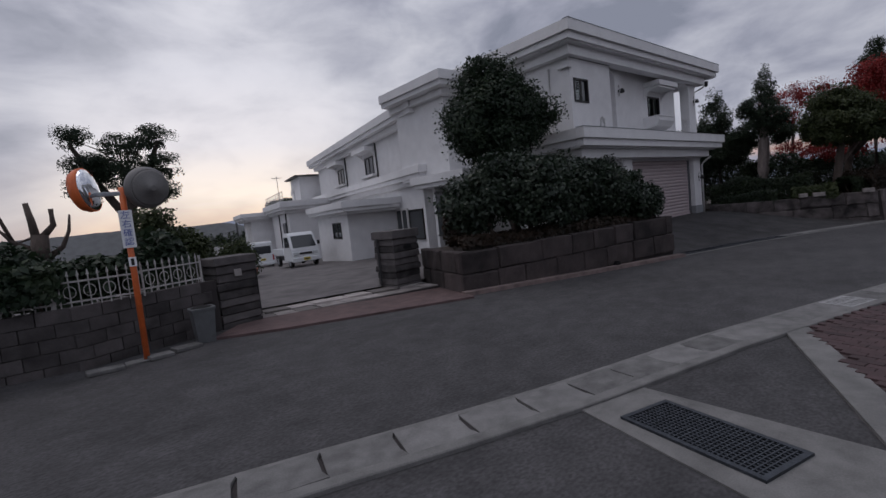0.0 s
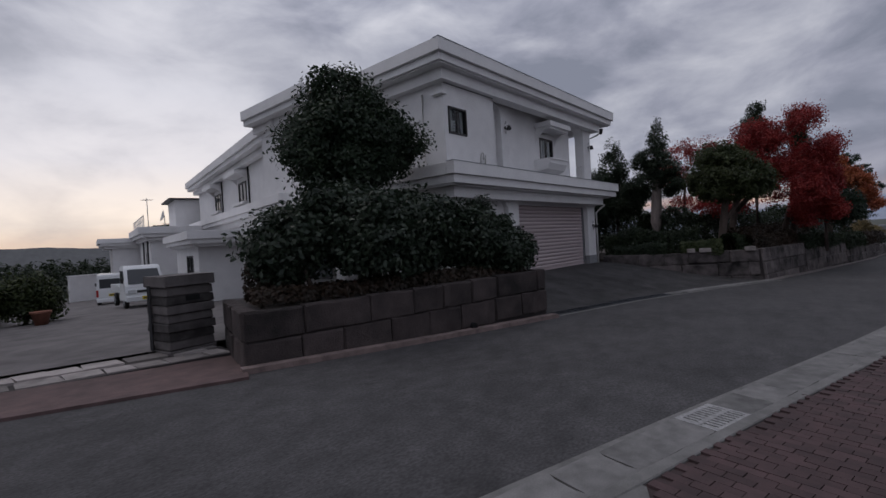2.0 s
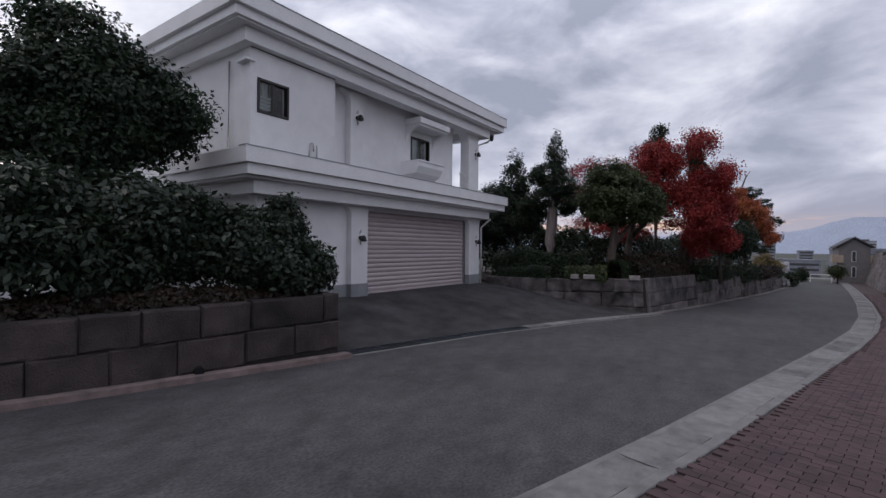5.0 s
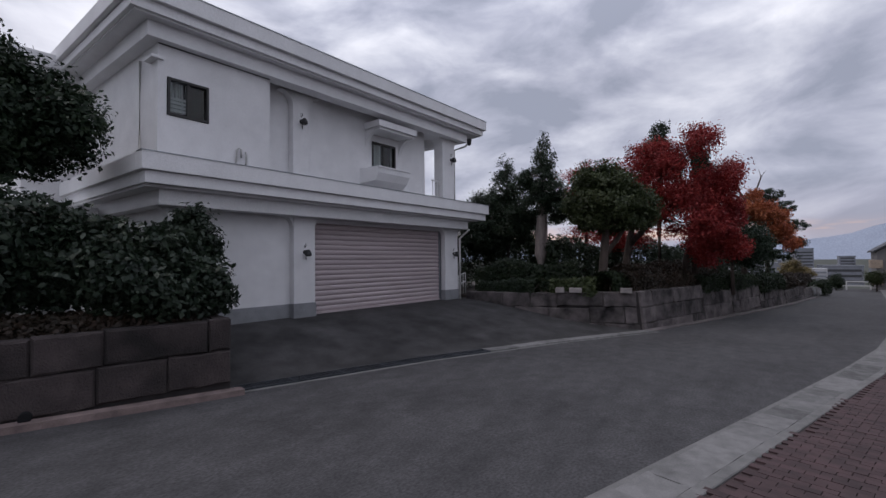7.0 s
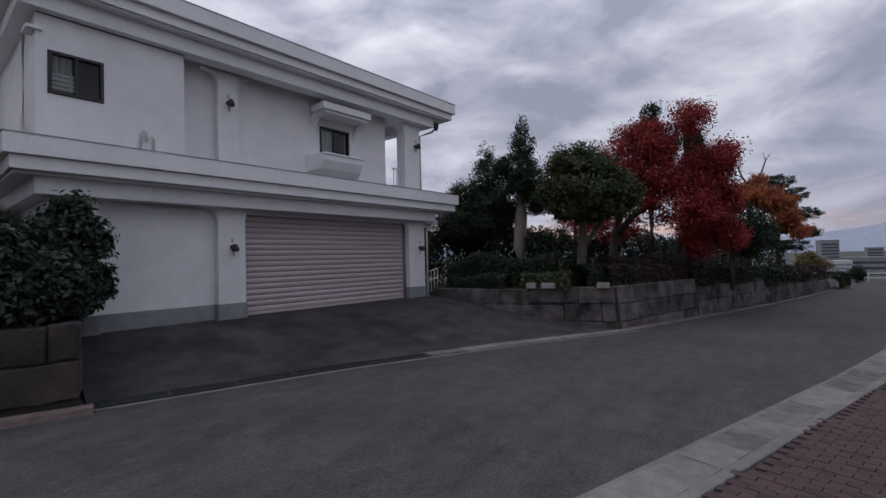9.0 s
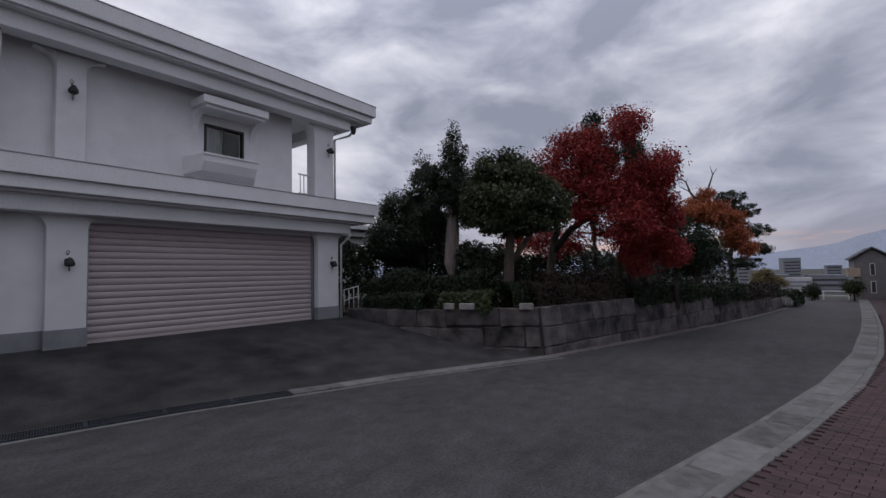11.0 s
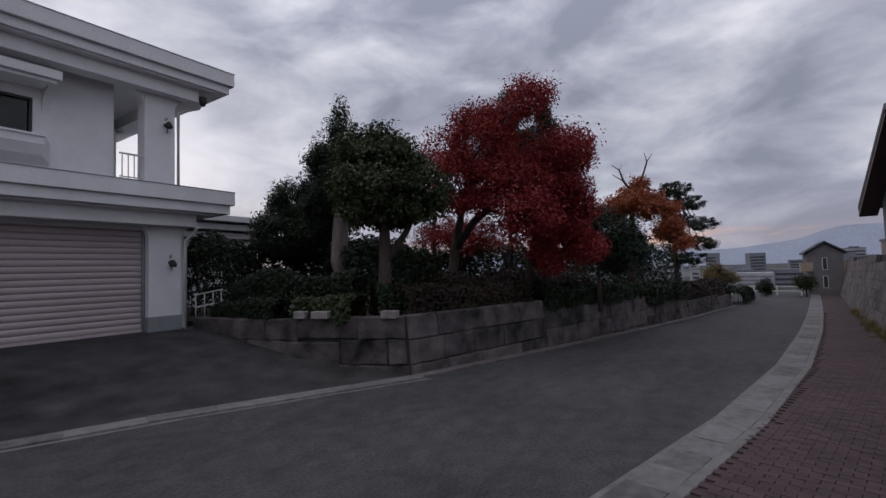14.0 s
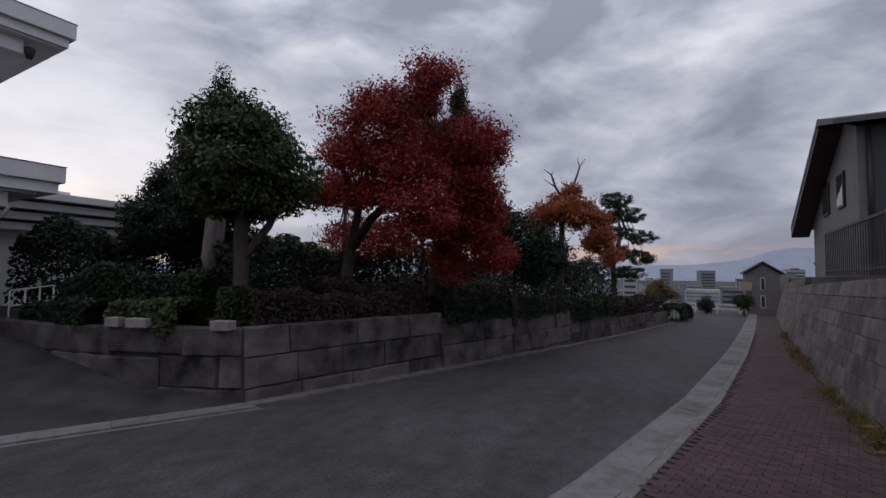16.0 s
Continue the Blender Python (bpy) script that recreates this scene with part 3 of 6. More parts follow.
# clay drain stub sticking out of the footing
bm = bmesh.new()
tube(bm, [(9.0, 7.75, fall(9) + 0.14), (8.93, 7.5, fall(9) + 0.13)], 0.07, 12)
tagged(part("drain_stub", bm, M_HOLE), "short dark pipe end above the footing kerb", "pipe", kind="structure")

# garden wall east of the driveway
G_FRONT = [(23.5, 3.95), (28.43, 2.9), (35.5, 1.5), (40.6, 0.6), (46.5, -0.25), (50, -0.7)]
GL = [length(G_FRONT[:k]) for k in (2, 3, 4, 5)]
wall_of_stones("garden_wall", "rough granite retaining wall stepping down along the street", G_FRONT, step_top((GL[0], 0.88), (GL[1], 0.56), (GL[2], 0.27), (GL[3], 0.0), (90, -0.2)), (0, 0.52, 1.05, 1.4), (0.8, 1.9), 0.35, M_GRANITE, 7, batter=0.10, rough=0.045, breaks=GL)
wall_of_stones("garden_wall", "rough granite retaining wall beside the driveway", [(21.95, 10.0), (22.1, 8.4), (22.6, 6.2), (23.2, 4.7), (23.58, 4.02)], lambda s: 0.80 if s < 4.2 else 0.86, (0, 0.5, 1.05, 1.4), (0.8, 1.7), 0.35, M_GRANITE, 8, batter=0.06, rough=0.045)
for z, poly in ((0.62, [(23.9, 4.3), (28.4, 3.3), (28.4, 22), (22.4, 22), (22.35, 9.6), (22.5, 8.4), (23.0, 6.2), (23.6, 4.8)]), (0.36, [(28.4, 3.25), (35.5, 1.8), (35.5, 22), (28.4, 22)]), (0.06, [(35.5, 1.8), (40.6, 0.9), (50, -0.4), (50, 22), (35.5, 22)])):
    bm = bmesh.new()
    prism(bm, poly, -0.9, z)
    tagged(part("garden_soil", bm, M_SOIL), "dark garden soil behind the granite wall", "soil", kind="structure")
bm = bmesh.new()
prism(bm, [(23.4, 3.68), (28.4, 2.62), (35.5, 1.22), (40.6, 0.32), (50, -0.98), (50, -0.72), (40.6, 0.58), (35.5, 1.48), (28.43, 2.88), (23.5, 3.93)], -0.02, 0.035)
tagged(lay(part("footing_kerb", bm, mat("footing_edge", (0.17, 0.145, 0.14), 0.9, 0.35, 4.0, 60.0, 0.5))), "narrow concrete footing at the granite wall", "kerb", kind="structure")


# ---- house ----
house = thing("house", "white stuccoed two-storey house with deep banded eaves and a garage", "house", (10.2, 9.4, 0))
HX, HY = 10.2, 9.4


def hp(name, bm, material, label="", parent=None):
    """A part of the house, from world coordinates."""
    bmesh.ops.translate(bm, verts=bm.verts, vec=(-HX, -HY, 0))
    return part(name, bm, material, parent or house, label)


def hps(name, material, *bs, bev=0.0):
    """Several pieces of the house, each a part of its own."""
    for b in bs:
        hp(name, boxes(b, bev=bev), material)


# walls
hps("wall", M_WHITE, (11.6, 10.4, 0.2, 15.3, 10.65, 3.45), (21.1, 10.4, 0.2, 21.95, 10.65, 3.45), (15.3, 10.4, 3.05, 21.1, 10.65, 3.45))
hps("wall", M_WHITE, (11.6, 10.65, 0.1, 11.85, 17.8, 3.7))
hps("wall", M_WHITE, (21.7, 10.65, 0.1, 21.95, 19, 3.7))
hps("upper_wall", M_WHITE, (11.36, 10.12, 3.75, 11.53, 10.35, 6.66), (11.53, 10.12, 3.75, 12.39, 10.35, 5.04), (11.53, 10.12, 5.85, 12.39, 10.35, 6.66), (12.39, 10.12, 3.75, 13.87, 10.35, 6.66), (13.64, 10.35, 3.75, 13.87, 10.65, 6.66))
hps("upper_wall", M_WHITE, (11.36, 10.35, 3.75, 11.58, 17.8, 6.66))
hps("upper_wall", M_WHITE, (13.87, 10.65, 3.75, 17.78, 10.87, 6.7), (18.87, 10.65, 3.75, 20.4, 10.87, 6.7), (17.78, 10.65, 3.75, 18.87, 10.87, 4.96), (17.78, 10.65, 5.84, 18.87, 10.87, 6.7))
hps("upper_wall", M_WHITE, (20.18, 10.87, 3.75, 20.4, 12.6, 6.7))
hps("upper_wall", M_WHITE, (20.4, 14.2, 3.75, 21.75, 14.4, 6.7), (11.58, 17.6, 0.3, 21.7, 17.8, 6.7))
hp("floor_slab", boxes((11.0, 9.7, 3.45, 22.4, 18, 3.72)), M_WHITE)


def band(name, x0, y0, x1, y1, tiers, depth=0.3):
    """A fascia running round three sides, in tiers of (inset, z0, z1)."""
    for inset, z0, z1 in tiers:
        a0, b0, a1 = x0 + inset, y0 + inset, x1 - inset
        hps(name, M_TRIM, (a0, b0, z0, a1, b0 + depth, z1), (a0, b0 + depth, z0, a0 + depth, y1, z1), (a1 - depth, b0 + depth, z0, a1, y1, z1), bev=0.012)


band("roof_fascia", 10.62, 9.55, 22.9, 18.0, [(0.0, 7.07, 7.42), (0.10, 6.86, 7.068)])
band("roof_beam", 11.1, 9.92, 22.1, 17.9, [(0.0, 6.5, 6.86)], 0.4)
band("balcony_fascia", 10.85, 9.43, 22.82, 18.0, [(0.0, 3.74, 4.09), (0.09, 3.5, 3.738)])
band("balcony_beam", 11.3, 9.86, 22.0, 17.9, [(0.0, 3.14, 3.5)], 0.35)
hp("roof", boxes((10.9, 9.8, 7.0, 22.6, 18.0, 7.3)), mat("roof_grey", (0.3, 0.3, 0.3), 0.9))
hp("soffit", boxes((10.8, 9.72, 6.82, 22.72, 17.9, 6.86)), M_WHITE)
# a thin dark drip line above each band
hp("drip_edge", boxes((10.61, 9.535, 7.42, 22.91, 9.75, 7.435)), M_STEEL)
hp("drip_edge", boxes((10.84, 9.415, 4.09, 22.83, 9.7, 4.105)), M_STEEL)
# dark strip painting the shadow line between roof beam and wall
hp("shadow_gap", boxes((11.37, 10.112, 6.48, 13.86, 10.122, 6.5)), M_DARKMETAL)


def bracket(x, side, z_top, r, y0, y1):
    """A concave corner piece under a beam beside a pilaster. side: +1 opens to the east."""
    prof = [(x, z_top), (x + side * r, z_top)]
    for k in range(1, 9):
        a = math.pi / 2 * k / 8
        prof.append((x + side * (r - r * math.sin(a)), z_top - r + r * math.cos(a)))
    bm = bmesh.new()
    extrude_profile(bm, prof, y0, y1)
    return bm


def pilaster(x0, x1, y0, y1, z0, z1, r, label="", base=True, left=True, right=True):
    p = hp("pilaster", boxes((x0, y0, z0, x1, y1, z1), bev=0.012), M_WHITE, label)
    for s, on, x in ((-1, left, x0), (1, right, x1)):
        if on:
            bm = bracket(x, s, z1, r, y0 + 0.02, y1)
            bmesh.ops.translate(bm, verts=bm.verts, vec=(-HX, -HY, 0))
            part("bracket", bm, M_WHITE, p)
    if base:
        bm = boxes((x0 - 0.02, y0 - 0.02, 0.2, x1 + 0.02, y1, 0.88), bev=0.01)
        bmesh.ops.translate(bm, verts=bm.verts, vec=(-HX, -HY, 0))
        part("base_block", bm, M_GREYBASE, p, "dark grey stone base block")
    return p


pilaster(14.6, 15.26, 10.2, 10.4, 0.3, 3.16, 0.32)
pilaster(21.0, 21.78, 10.2, 10.4, 0.3, 3.16, 0.32)
pilaster(11.62, 12.3, 10.2, 10.4, 0.3, 3.16, 0.32)
pilaster(14.74, 15.24, 10.42, 10.65, 3.7, 6.52, 0.36, base=False)
pilaster(20.9, 21.62, 10.2, 10.6, 3.7, 6.52, 0.36, base=False)
pilaster(21.05, 21.6, 14.0, 14.5, 3.7, 6.42, 0.36, base=False)
hp("base_course", boxes((12.32, 10.36, 0.2, 14.58, 10.398, 0.87), bev=0.006), M_GREYBASE, "grey stone base course")


# garage door: single curved slats in side guides
gd = hp("garage_door", boxes((15.28, 10.52, 0.5, 21.02, 10.55, 3.1)), M_HOLE, "dusty pink roller shutter, closed")
slat = bmesh.new()
prof = [(0.0, 0.0), (-0.016, 0.014), (-0.030, 0.045), (-0.034, 0.078), (-0.026, 0.112), (-0.004, 0.137), (0.012, 0.137), (0.012, 0.0)]
extrude_profile(slat, [(y, z) for y, z in prof], 0, 5.74, axis="x")
slat_me = bpy.data.meshes.new("slat")
slat.to_mesh(slat_me)
slat.free()
slat_me.materials.append(M_SHUTTER)
for i in range(18):
    s = new("slat", slat_me)
    s.parent = gd
    s.matrix_basis = pose(15.28 - HX, 10.50 - HY, 0.58 + i * 0.1435)
for x0, x1 in ((15.26, 15.34), (20.94, 21.02)):
    bm = boxes((x0, 10.42, 0.5, x1, 10.52, 3.1))
    bmesh.ops.translate(bm, verts=bm.verts, vec=(-HX, -HY, 0))
    part("guide_rail", bm, M_STEEL, gd)
bm = boxes((15.3, 10.44, 0.50, 21.0, 10.52, 0.58))
bmesh.ops.translate(bm, verts=bm.verts, vec=(-HX, -HY, 0))
part("bottom_bar", bm, M_SHUTTER, gd)


def window(parent_off, x0, x1, z0, z1, y, deep=0.12, curtain=0.5, bars=0, name="window"):
    """A sliding window in a dark frame, with panes and a curtain behind."""
    ox, oy = parent_off
    f = 0.05
    bm = boxes((x0, y - 0.02, z0, x0 + f, y + deep, z1), (x1 - f, y - 0.02, z0, x1, y + deep, z1), (x0 + f, y - 0.02, z0, x1 - f, y + deep, z0 + f), (x0 + f, y - 0.02, z1 - f, x1 - f, y + deep, z1), ((x0 + x1) / 2 - 0.025, y + 0.005, z0 + f, (x0 + x1) / 2 + 0.025, y + deep - 0.01, z1 - f))
    bmesh.ops.translate(bm, verts=bm.verts, vec=(-ox, -oy, 0))
    w = part(name, bm, M_DARKMETAL, house, "dark bronze sliding window frame")
    mid = (x0 + x1) / 2
    for a, b, d in ((x0 + f, mid, 0.02), (mid, x1 - f, 0.045)):
        bm = boxes((a, y + d, z0 + f, b, y + d + 0.012, z1 - f))
        bmesh.ops.translate(bm, verts=bm.verts, vec=(-ox, -oy, 0))
        part("pane", bm, M_PANE, w)
    # curtain with folds
    bm = bmesh.new()
    n = 14
    xs = [x0 + f + (x1 - x0 - 2 * f) * curtain * i / n for i in range(n + 1)]
    lo = [bm.verts.new((x - ox, y + deep + 0.05 + 0.025 * math.sin(i * 2.4) - oy, z0)) for i, x in enumerate(xs)]
    hi = [bm.verts.new((x - ox, y + deep + 0.05 + 0.025 * math.sin(i * 2.4) - oy, z1)) for i, x in enumerate(xs)]
    for i in range(n):
        bm.faces.new((lo[i], lo[i + 1], hi[i + 1], hi[i]))
    part("curtain", bm, M_CURTAIN, w)
    # black sheet in place of the unlit room
    bm = boxes((x0, y + deep + 0.12, z0, x1, y + deep + 0.14, z1))
    bmesh.ops.translate(bm, verts=bm.verts, vec=(-ox, -oy, 0))
    part("dark_interior", bm, M_HOLE, w)
    for i in range(bars):
        z = z0 + f + (z1 - z0) * (0.08 + 0.42 * i / bars)
        bm = boxes((x0 + f, y + deep - 0.03, z, mid, y + deep - 0.01, z + 0.06))
        bmesh.ops.translate(bm, verts=bm.verts, vec=(-ox, -oy, 0))
        part("blind_slat", bm, M_CURTAIN, w)
    return w


M_PANE = plain("clear_pane", (0.9, 0.95, 0.95), 0.02, trans=1.0, ior=1.3)
window((HX, HY), 11.54, 12.38, 5.05, 5.84, 10.11, bars=4, curtain=0.45)
window((HX, HY), 17.79, 18.86, 4.97, 5.83, 10.65, curtain=0.52)

# canopy over the upper window, on side brackets, and the flower box under it
hood = hp("window_hood", boxes((17.45, 9.95, 6.14, 19.2, 10.65, 6.34), (17.53, 10.03, 6.06, 19.12, 10.65, 6.14), bev=0.015), M_TRIM)
for x in (17.49, 19.02):
    bm = bmesh.new()
    prof = [(10.65, 6.06), (10.1, 6.06)] + [(10.1 + 0.55 * math.sin(math.pi / 2 * k / 8), 5.52 + 0.54 * math.cos(math.pi / 2 * k / 8)) for k in range(1, 9)]
    extrude_profile(bm, prof, x, x + 0.14, axis="x")
    bmesh.ops.translate(bm, verts=bm.verts, vec=(-HX, -HY, 0))
    part("hood_bracket", bm, M_TRIM, hood)
bm = bmesh.new()
prof = [(10.65, 4.88), (10.08, 4.88), (10.08, 4.72), (10.2, 4.5), (10.65, 4.40)]
extrude_profile(bm, prof, 17.28, 19.18, axis="x")
for v in bm.verts:
    if v.co.y < 10.3:
        v.co.x += 0.24 if v.co.x < 18 else -0.24
hp("flower_box", bm, M_TRIM, "moulded white flower box under the window")
hp("flower_box_rim", boxes((17.5, 10.04, 4.88, 18.96, 10.65, 4.93), bev=0.008), M_TRIM)


def wall_lamp(x, y, z):
    """A wall lantern: back plate, swan neck, hood and lens."""
    bm = bmesh.new()
    lathe(bm, [(0.055, 0), (0.06, 0.015), (0.03, 0.03)], 12, Matrix.Translation((x, y, z)) @ Matrix.Rotation(math.pi / 2, 4, "X"))
    lamp = hp("wall_lamp", bm, M_IRON, "black wall lantern")
    for nm, build, ma in (
        ("arm", lambda b: tube(b, [(x, y, z + 0.02), (x, y - 0.09, z + 0.06), (x, y - 0.16, z + 0.02)], 0.012, 6), M_IRON),
        ("shade", lambda b: lathe(b, [(0.02, 0.10), (0.045, 0.08), (0.085, 0.0), (0.09, -0.05), (0.06, -0.08)], 14, Matrix.Translation((x, y - 0.16, z - 0.03))), M_IRON),
        ("tail", lambda b: tube(b, [(x + 0.03, y - 0.01, z - 0.02), (x + 0.03, y - 0.015, z - 0.2)], 0.01, 6), M_IRON),
        ("hook", lambda b: tube(b, [(x, y - 0.005, z + 0.12), (x - 0.03, y - 0.03, z + 0.18), (x, y - 0.04, z + 0.22), (x + 0.03, y - 0.03, z + 0.18), (x, y - 0.005, z + 0.12)], 0.007, 5), M_IRON)):
        b = bmesh.new()
        build(b)
        bmesh.ops.translate(b, verts=b.verts, vec=(-HX, -HY, 0))
        part(nm, b, ma, lamp)


wall_lamp(14.93, 10.2, 2.22)
wall_lamp(21.5, 10.2, 2.22)
wall_lamp(14.98, 10.42, 5.76)
wall_lamp(21.4, 10.2, 5.76)

# downpipes and small pipes
bm = bmesh.new()
tube(bm, [(22.2, 9.95, 6.5), (22.2, 10.1, 6.4), (21.75, 10.3, 6.2), (21.75, 10.3, 4.05)], 0.04, 8)
hp("downpipe", bm, M_WMETAL)
bm = bmesh.new()
tube(bm, [(22.0, 9.8, 3.14), (22.0, 10.0, 3.0), (21.86, 10.16, 2.8), (21.86, 10.16, 0.5)], 0.038, 8)
hp("downpipe", bm, M_WMETAL)
bm = bmesh.new()
lathe(bm, [(0.05, 0), (0.09, 0.1), (0.10, 0.22), (0.10, 0.24)], 12, Matrix.Translation((22.2, 9.9, 6.42)))
hp("rain_hopper", bm, M_IRON)
bm = bmesh.new()
tube(bm, [(13.0, 10.10, 4.2), (13.0, 10.07, 4.55), (13.04, 10.05, 4.62), (13.1, 10.05, 4.6), (13.1, 10.05, 4.4)], 0.022, 7)
hp("vent_pipe", bm, M_WMETAL)
bm = bmesh.new()
tube(bm, [(13.24, 10.10, 4.18), (13.24, 10.07, 4.5), (13.2, 10.05, 4.56)], 0.022, 7)
hp("vent_pipe", bm, M_WMETAL)
bm = bmesh.new()
tube(bm, [(11.3, 10.9, 6.3), (11.3, 10.9, 4.2), (11.2, 10.7, 4.15)], 0.03, 7)
hp("downpipe", bm, M_WMETAL)
hp("corner_ledge", boxes((11.22, 10.06, 6.15, 11.46, 10.5, 6.21), bev=0.01), M_TRIM)

# balcony rail in the open corner
rail = hp("balcony_rail", boxes((20.4, 10.3, 4.86, 20.95, 10.34, 4.9)), M_WMETAL, "white metal balcony rail")
bm = boxes((20.4, 10.3, 4.3, 20.95, 10.33, 4.33))
bmesh.ops.translate(bm, verts=bm.verts, vec=(-HX, -HY, 0))
part("lower_rail", bm, M_WMETAL, rail)
for i in range(4):
    bm = boxes((20.45 + i * 0.13, 10.31, 4.0, 20.47 + i * 0.13, 10.33, 4.86))
    bmesh.ops.translate(bm, verts=bm.verts, vec=(-HX, -HY, 0))
    part("baluster", bm, M_WMETAL, rail)

# low roof along the west side of the house
hp("lean_to_roof", boxes((9.0, 13.2, 3.02, 11.2, 16.4, 3.32), (9.12, 13.32, 2.86, 11.2, 16.3, 3.02), bev=0.012), M_TRIM)
hps("lean_to_wall", M_WHITE, (9.6, 15.6, 0.1, 11.2, 15.75, 2.9), (9.35, 16.0, 0.1, 9.5, 16.15, 2.9))
lt = hp("lean_to_window", boxes((9.55, 13.6, 0.9, 9.6, 15.6, 0.96), (9.55, 13.6, 2.6, 9.6, 15.6, 2.66), (9.55, 14.58, 0.96, 9.6, 14.64, 2.6)), M_DARKMETAL)
hp("lean_to_pane", boxes((9.61, 13.6, 0.9, 9.64, 15.6, 2.7)), M_GLASS)

# block between the front and the wing, with its own roof edge
for z0, z1, inset in ((6.85, 7.2, 0.0), (6.66, 6.848, 0.1), (6.4, 6.66, 0.45)):
    hp("side_roof_fascia", boxes((9.4 + inset, 14.4 + inset, z0, 11.3, 18.6, z1), bev=0.012), M_TRIM)
hps("side_wall", M_WHITE, (10.1, 15.1, 3.3, 11.36, 18.4, 6.42))
# west wing, turned a little
wing = thing("house_wing", "long white two-storey wing with hooded windows and a flat porch", "house", (9.75, 16.95, 0), math.degrees(math.atan2(0.982, 0.19)) - 90)


def wp(name, bm, material, label="", parent=None):
    return part(name, bm, material, parent or wing, label)


def wps(name, material, *bs, bev=0.0):
    for b in bs:
        wp(name, boxes(b, bev=bev), material)


# in the wing's own frame: y runs along the front, x into the building
wps("wall", M_WHITE, (0.55, 0.6, -0.6, 0.8, 18.6, 3.2), (0.8, 0.6, -0.6, 6, 0.85, 3.2))
wps("upper_wall", M_WHITE, (0.75, 0.7, 3.6, 0.95, 18.6, 6.2), (0.95, 0.7, 3.6, 6, 0.9, 6.2))
for z0, z1, inset in ((6.42, 6.8, 0.0), (6.22, 6.418, 0.1), (5.95, 6.22, 0.4)):
    wps("roof_fascia", M_TRIM, (inset, inset, z0, inset + 0.3, 19 - inset, z1), (inset + 0.3, inset, z0, 6, inset + 0.3, z1), bev=0.012)
wp("roof", boxes((0.3, 0.3, 6.4, 6, 18.9, 6.6)), M_WHITE)
for z0, z1, inset in ((3.62, 3.95, 0.0), (3.42, 3.618, 0.08), (3.15, 3.42, 0.35)):
    wps("parapet", M_TRIM, (inset, -0.3 + inset, z0, inset + 0.3, 18.5, z1), (inset + 0.3, -0.3 + inset, z0, 4, inset, z1), bev=0.012)
wp("floor_slab", boxes((0.3, 0.0, 3.2, 6, 18.5, 3.6)), M_WHITE)
for y0 in (6.6, 12.1):
    w = wp("window", boxes((0.70, y0, 4.35, 0.78, y0 + 0.06, 5.35), (0.70, y0 + 1.3, 4.35, 0.78, y0 + 1.36, 5.35), (0.70, y0 + 0.06, 4.35, 0.78, y0 + 1.3, 4.41), (0.70, y0 + 0.06, 5.29, 0.78, y0 + 1.3, 5.35), (0.71, y0 + 0.65, 4.41, 0.77, y0 + 0.71, 5.29)), M_DARKMETAL)
    part("pane", boxes((0.74, y0 + 0.06, 4.41, 0.75, y0 + 1.3, 5.29)), M_GLASS, w)
    h = wp("window_hood", boxes((0.1, y0 - 0.45, 5.6, 0.75, y0 + 1.8, 5.82), bev=0.015), M_TRIM)
    for yy in (y0 - 0.4, y0 + 1.62):
        bm = bmesh.new()
        prof = [(0.75, 5.6), (0.2, 5.6)] + [(0.2 + 0.55 * math.sin(math.pi / 2 * k / 6), 5.1 + 0.5 * math.cos(math.pi / 2 * k / 6)) for k in range(1, 7)]
        extrude_profile(bm, prof, yy, yy + 0.13)
        part("hood_bracket", bm, M_TRIM, h)
    wp("window_sill", boxes((0.45, y0 - 0.35, 4.2, 0.75, y0 + 1.7, 4.34), bev=0.02), M_TRIM)
    bm = bmesh.new()
    tube(bm, [(0.7, y0 - 0.55, 5.95), (0.7, y0 - 0.55, 4.1)], 0.04, 7)
    wp("downpipe", bm, M_IRON)
# porch and ground-floor rooms that stand forward
wps("porch_wall", M_WHITE, (-2.0, 3.8, -0.6, 0.55, 4.0, 2.4), (-2.0, 4.0, -0.6, -1.8, 5.0, 2.4), (-2.0, 5.0, -0.6, -1.8, 6.6, 1.0), (-2.0, 5.0, 1.85, -1.8, 6.6, 2.4), (-2.0, 6.6, -0.6, -1.8, 9.6, 2.4))
for z0, z1, inset in ((2.5, 2.82, 0.0), (2.32, 2.498, 0.1), (2.2, 2.32, 0.3)):
    wp("porch_roof", boxes((-2.5 + inset, 2.9 + inset, z0, 0.5, 10.2 - inset, z1), bev=0.012), M_TRIM)
w = wp("window", boxes((-2.02, 5.0, 1.0, -1.92, 5.06, 1.85), (-2.02, 6.54, 1.0, -1.92, 6.6, 1.85), (-2.02, 5.06, 1.0, -1.92, 6.54, 1.06), (-2.02, 5.06, 1.79, -1.92, 6.54, 1.85), (-2.01, 5.77, 1.06, -1.93, 5.83, 1.79)), M_DARKMETAL)
part("pane", boxes((-1.97, 5.06, 1.06, -1.96, 6.54, 1.79)), M_GLASS, w)
d = wp("entrance_door", boxes((0.46, 2.3, -0.3, 0.53, 2.38, 2.2), (0.46, 3.6, -0.3, 0.53, 3.68, 2.2), (0.46, 2.38, 2.12, 0.53, 3.6, 2.2), (0.46, 2.95, -0.3, 0.53, 3.02, 2.12), (0.47, 2.38, 1.1, 0.52, 3.6, 1.16)), M_WMETAL, "glazed sliding entrance doors in pale metal")
part("pane", boxes((0.49, 2.38, -0.2, 0.50, 3.6, 2.12)), M_GLASS, d)
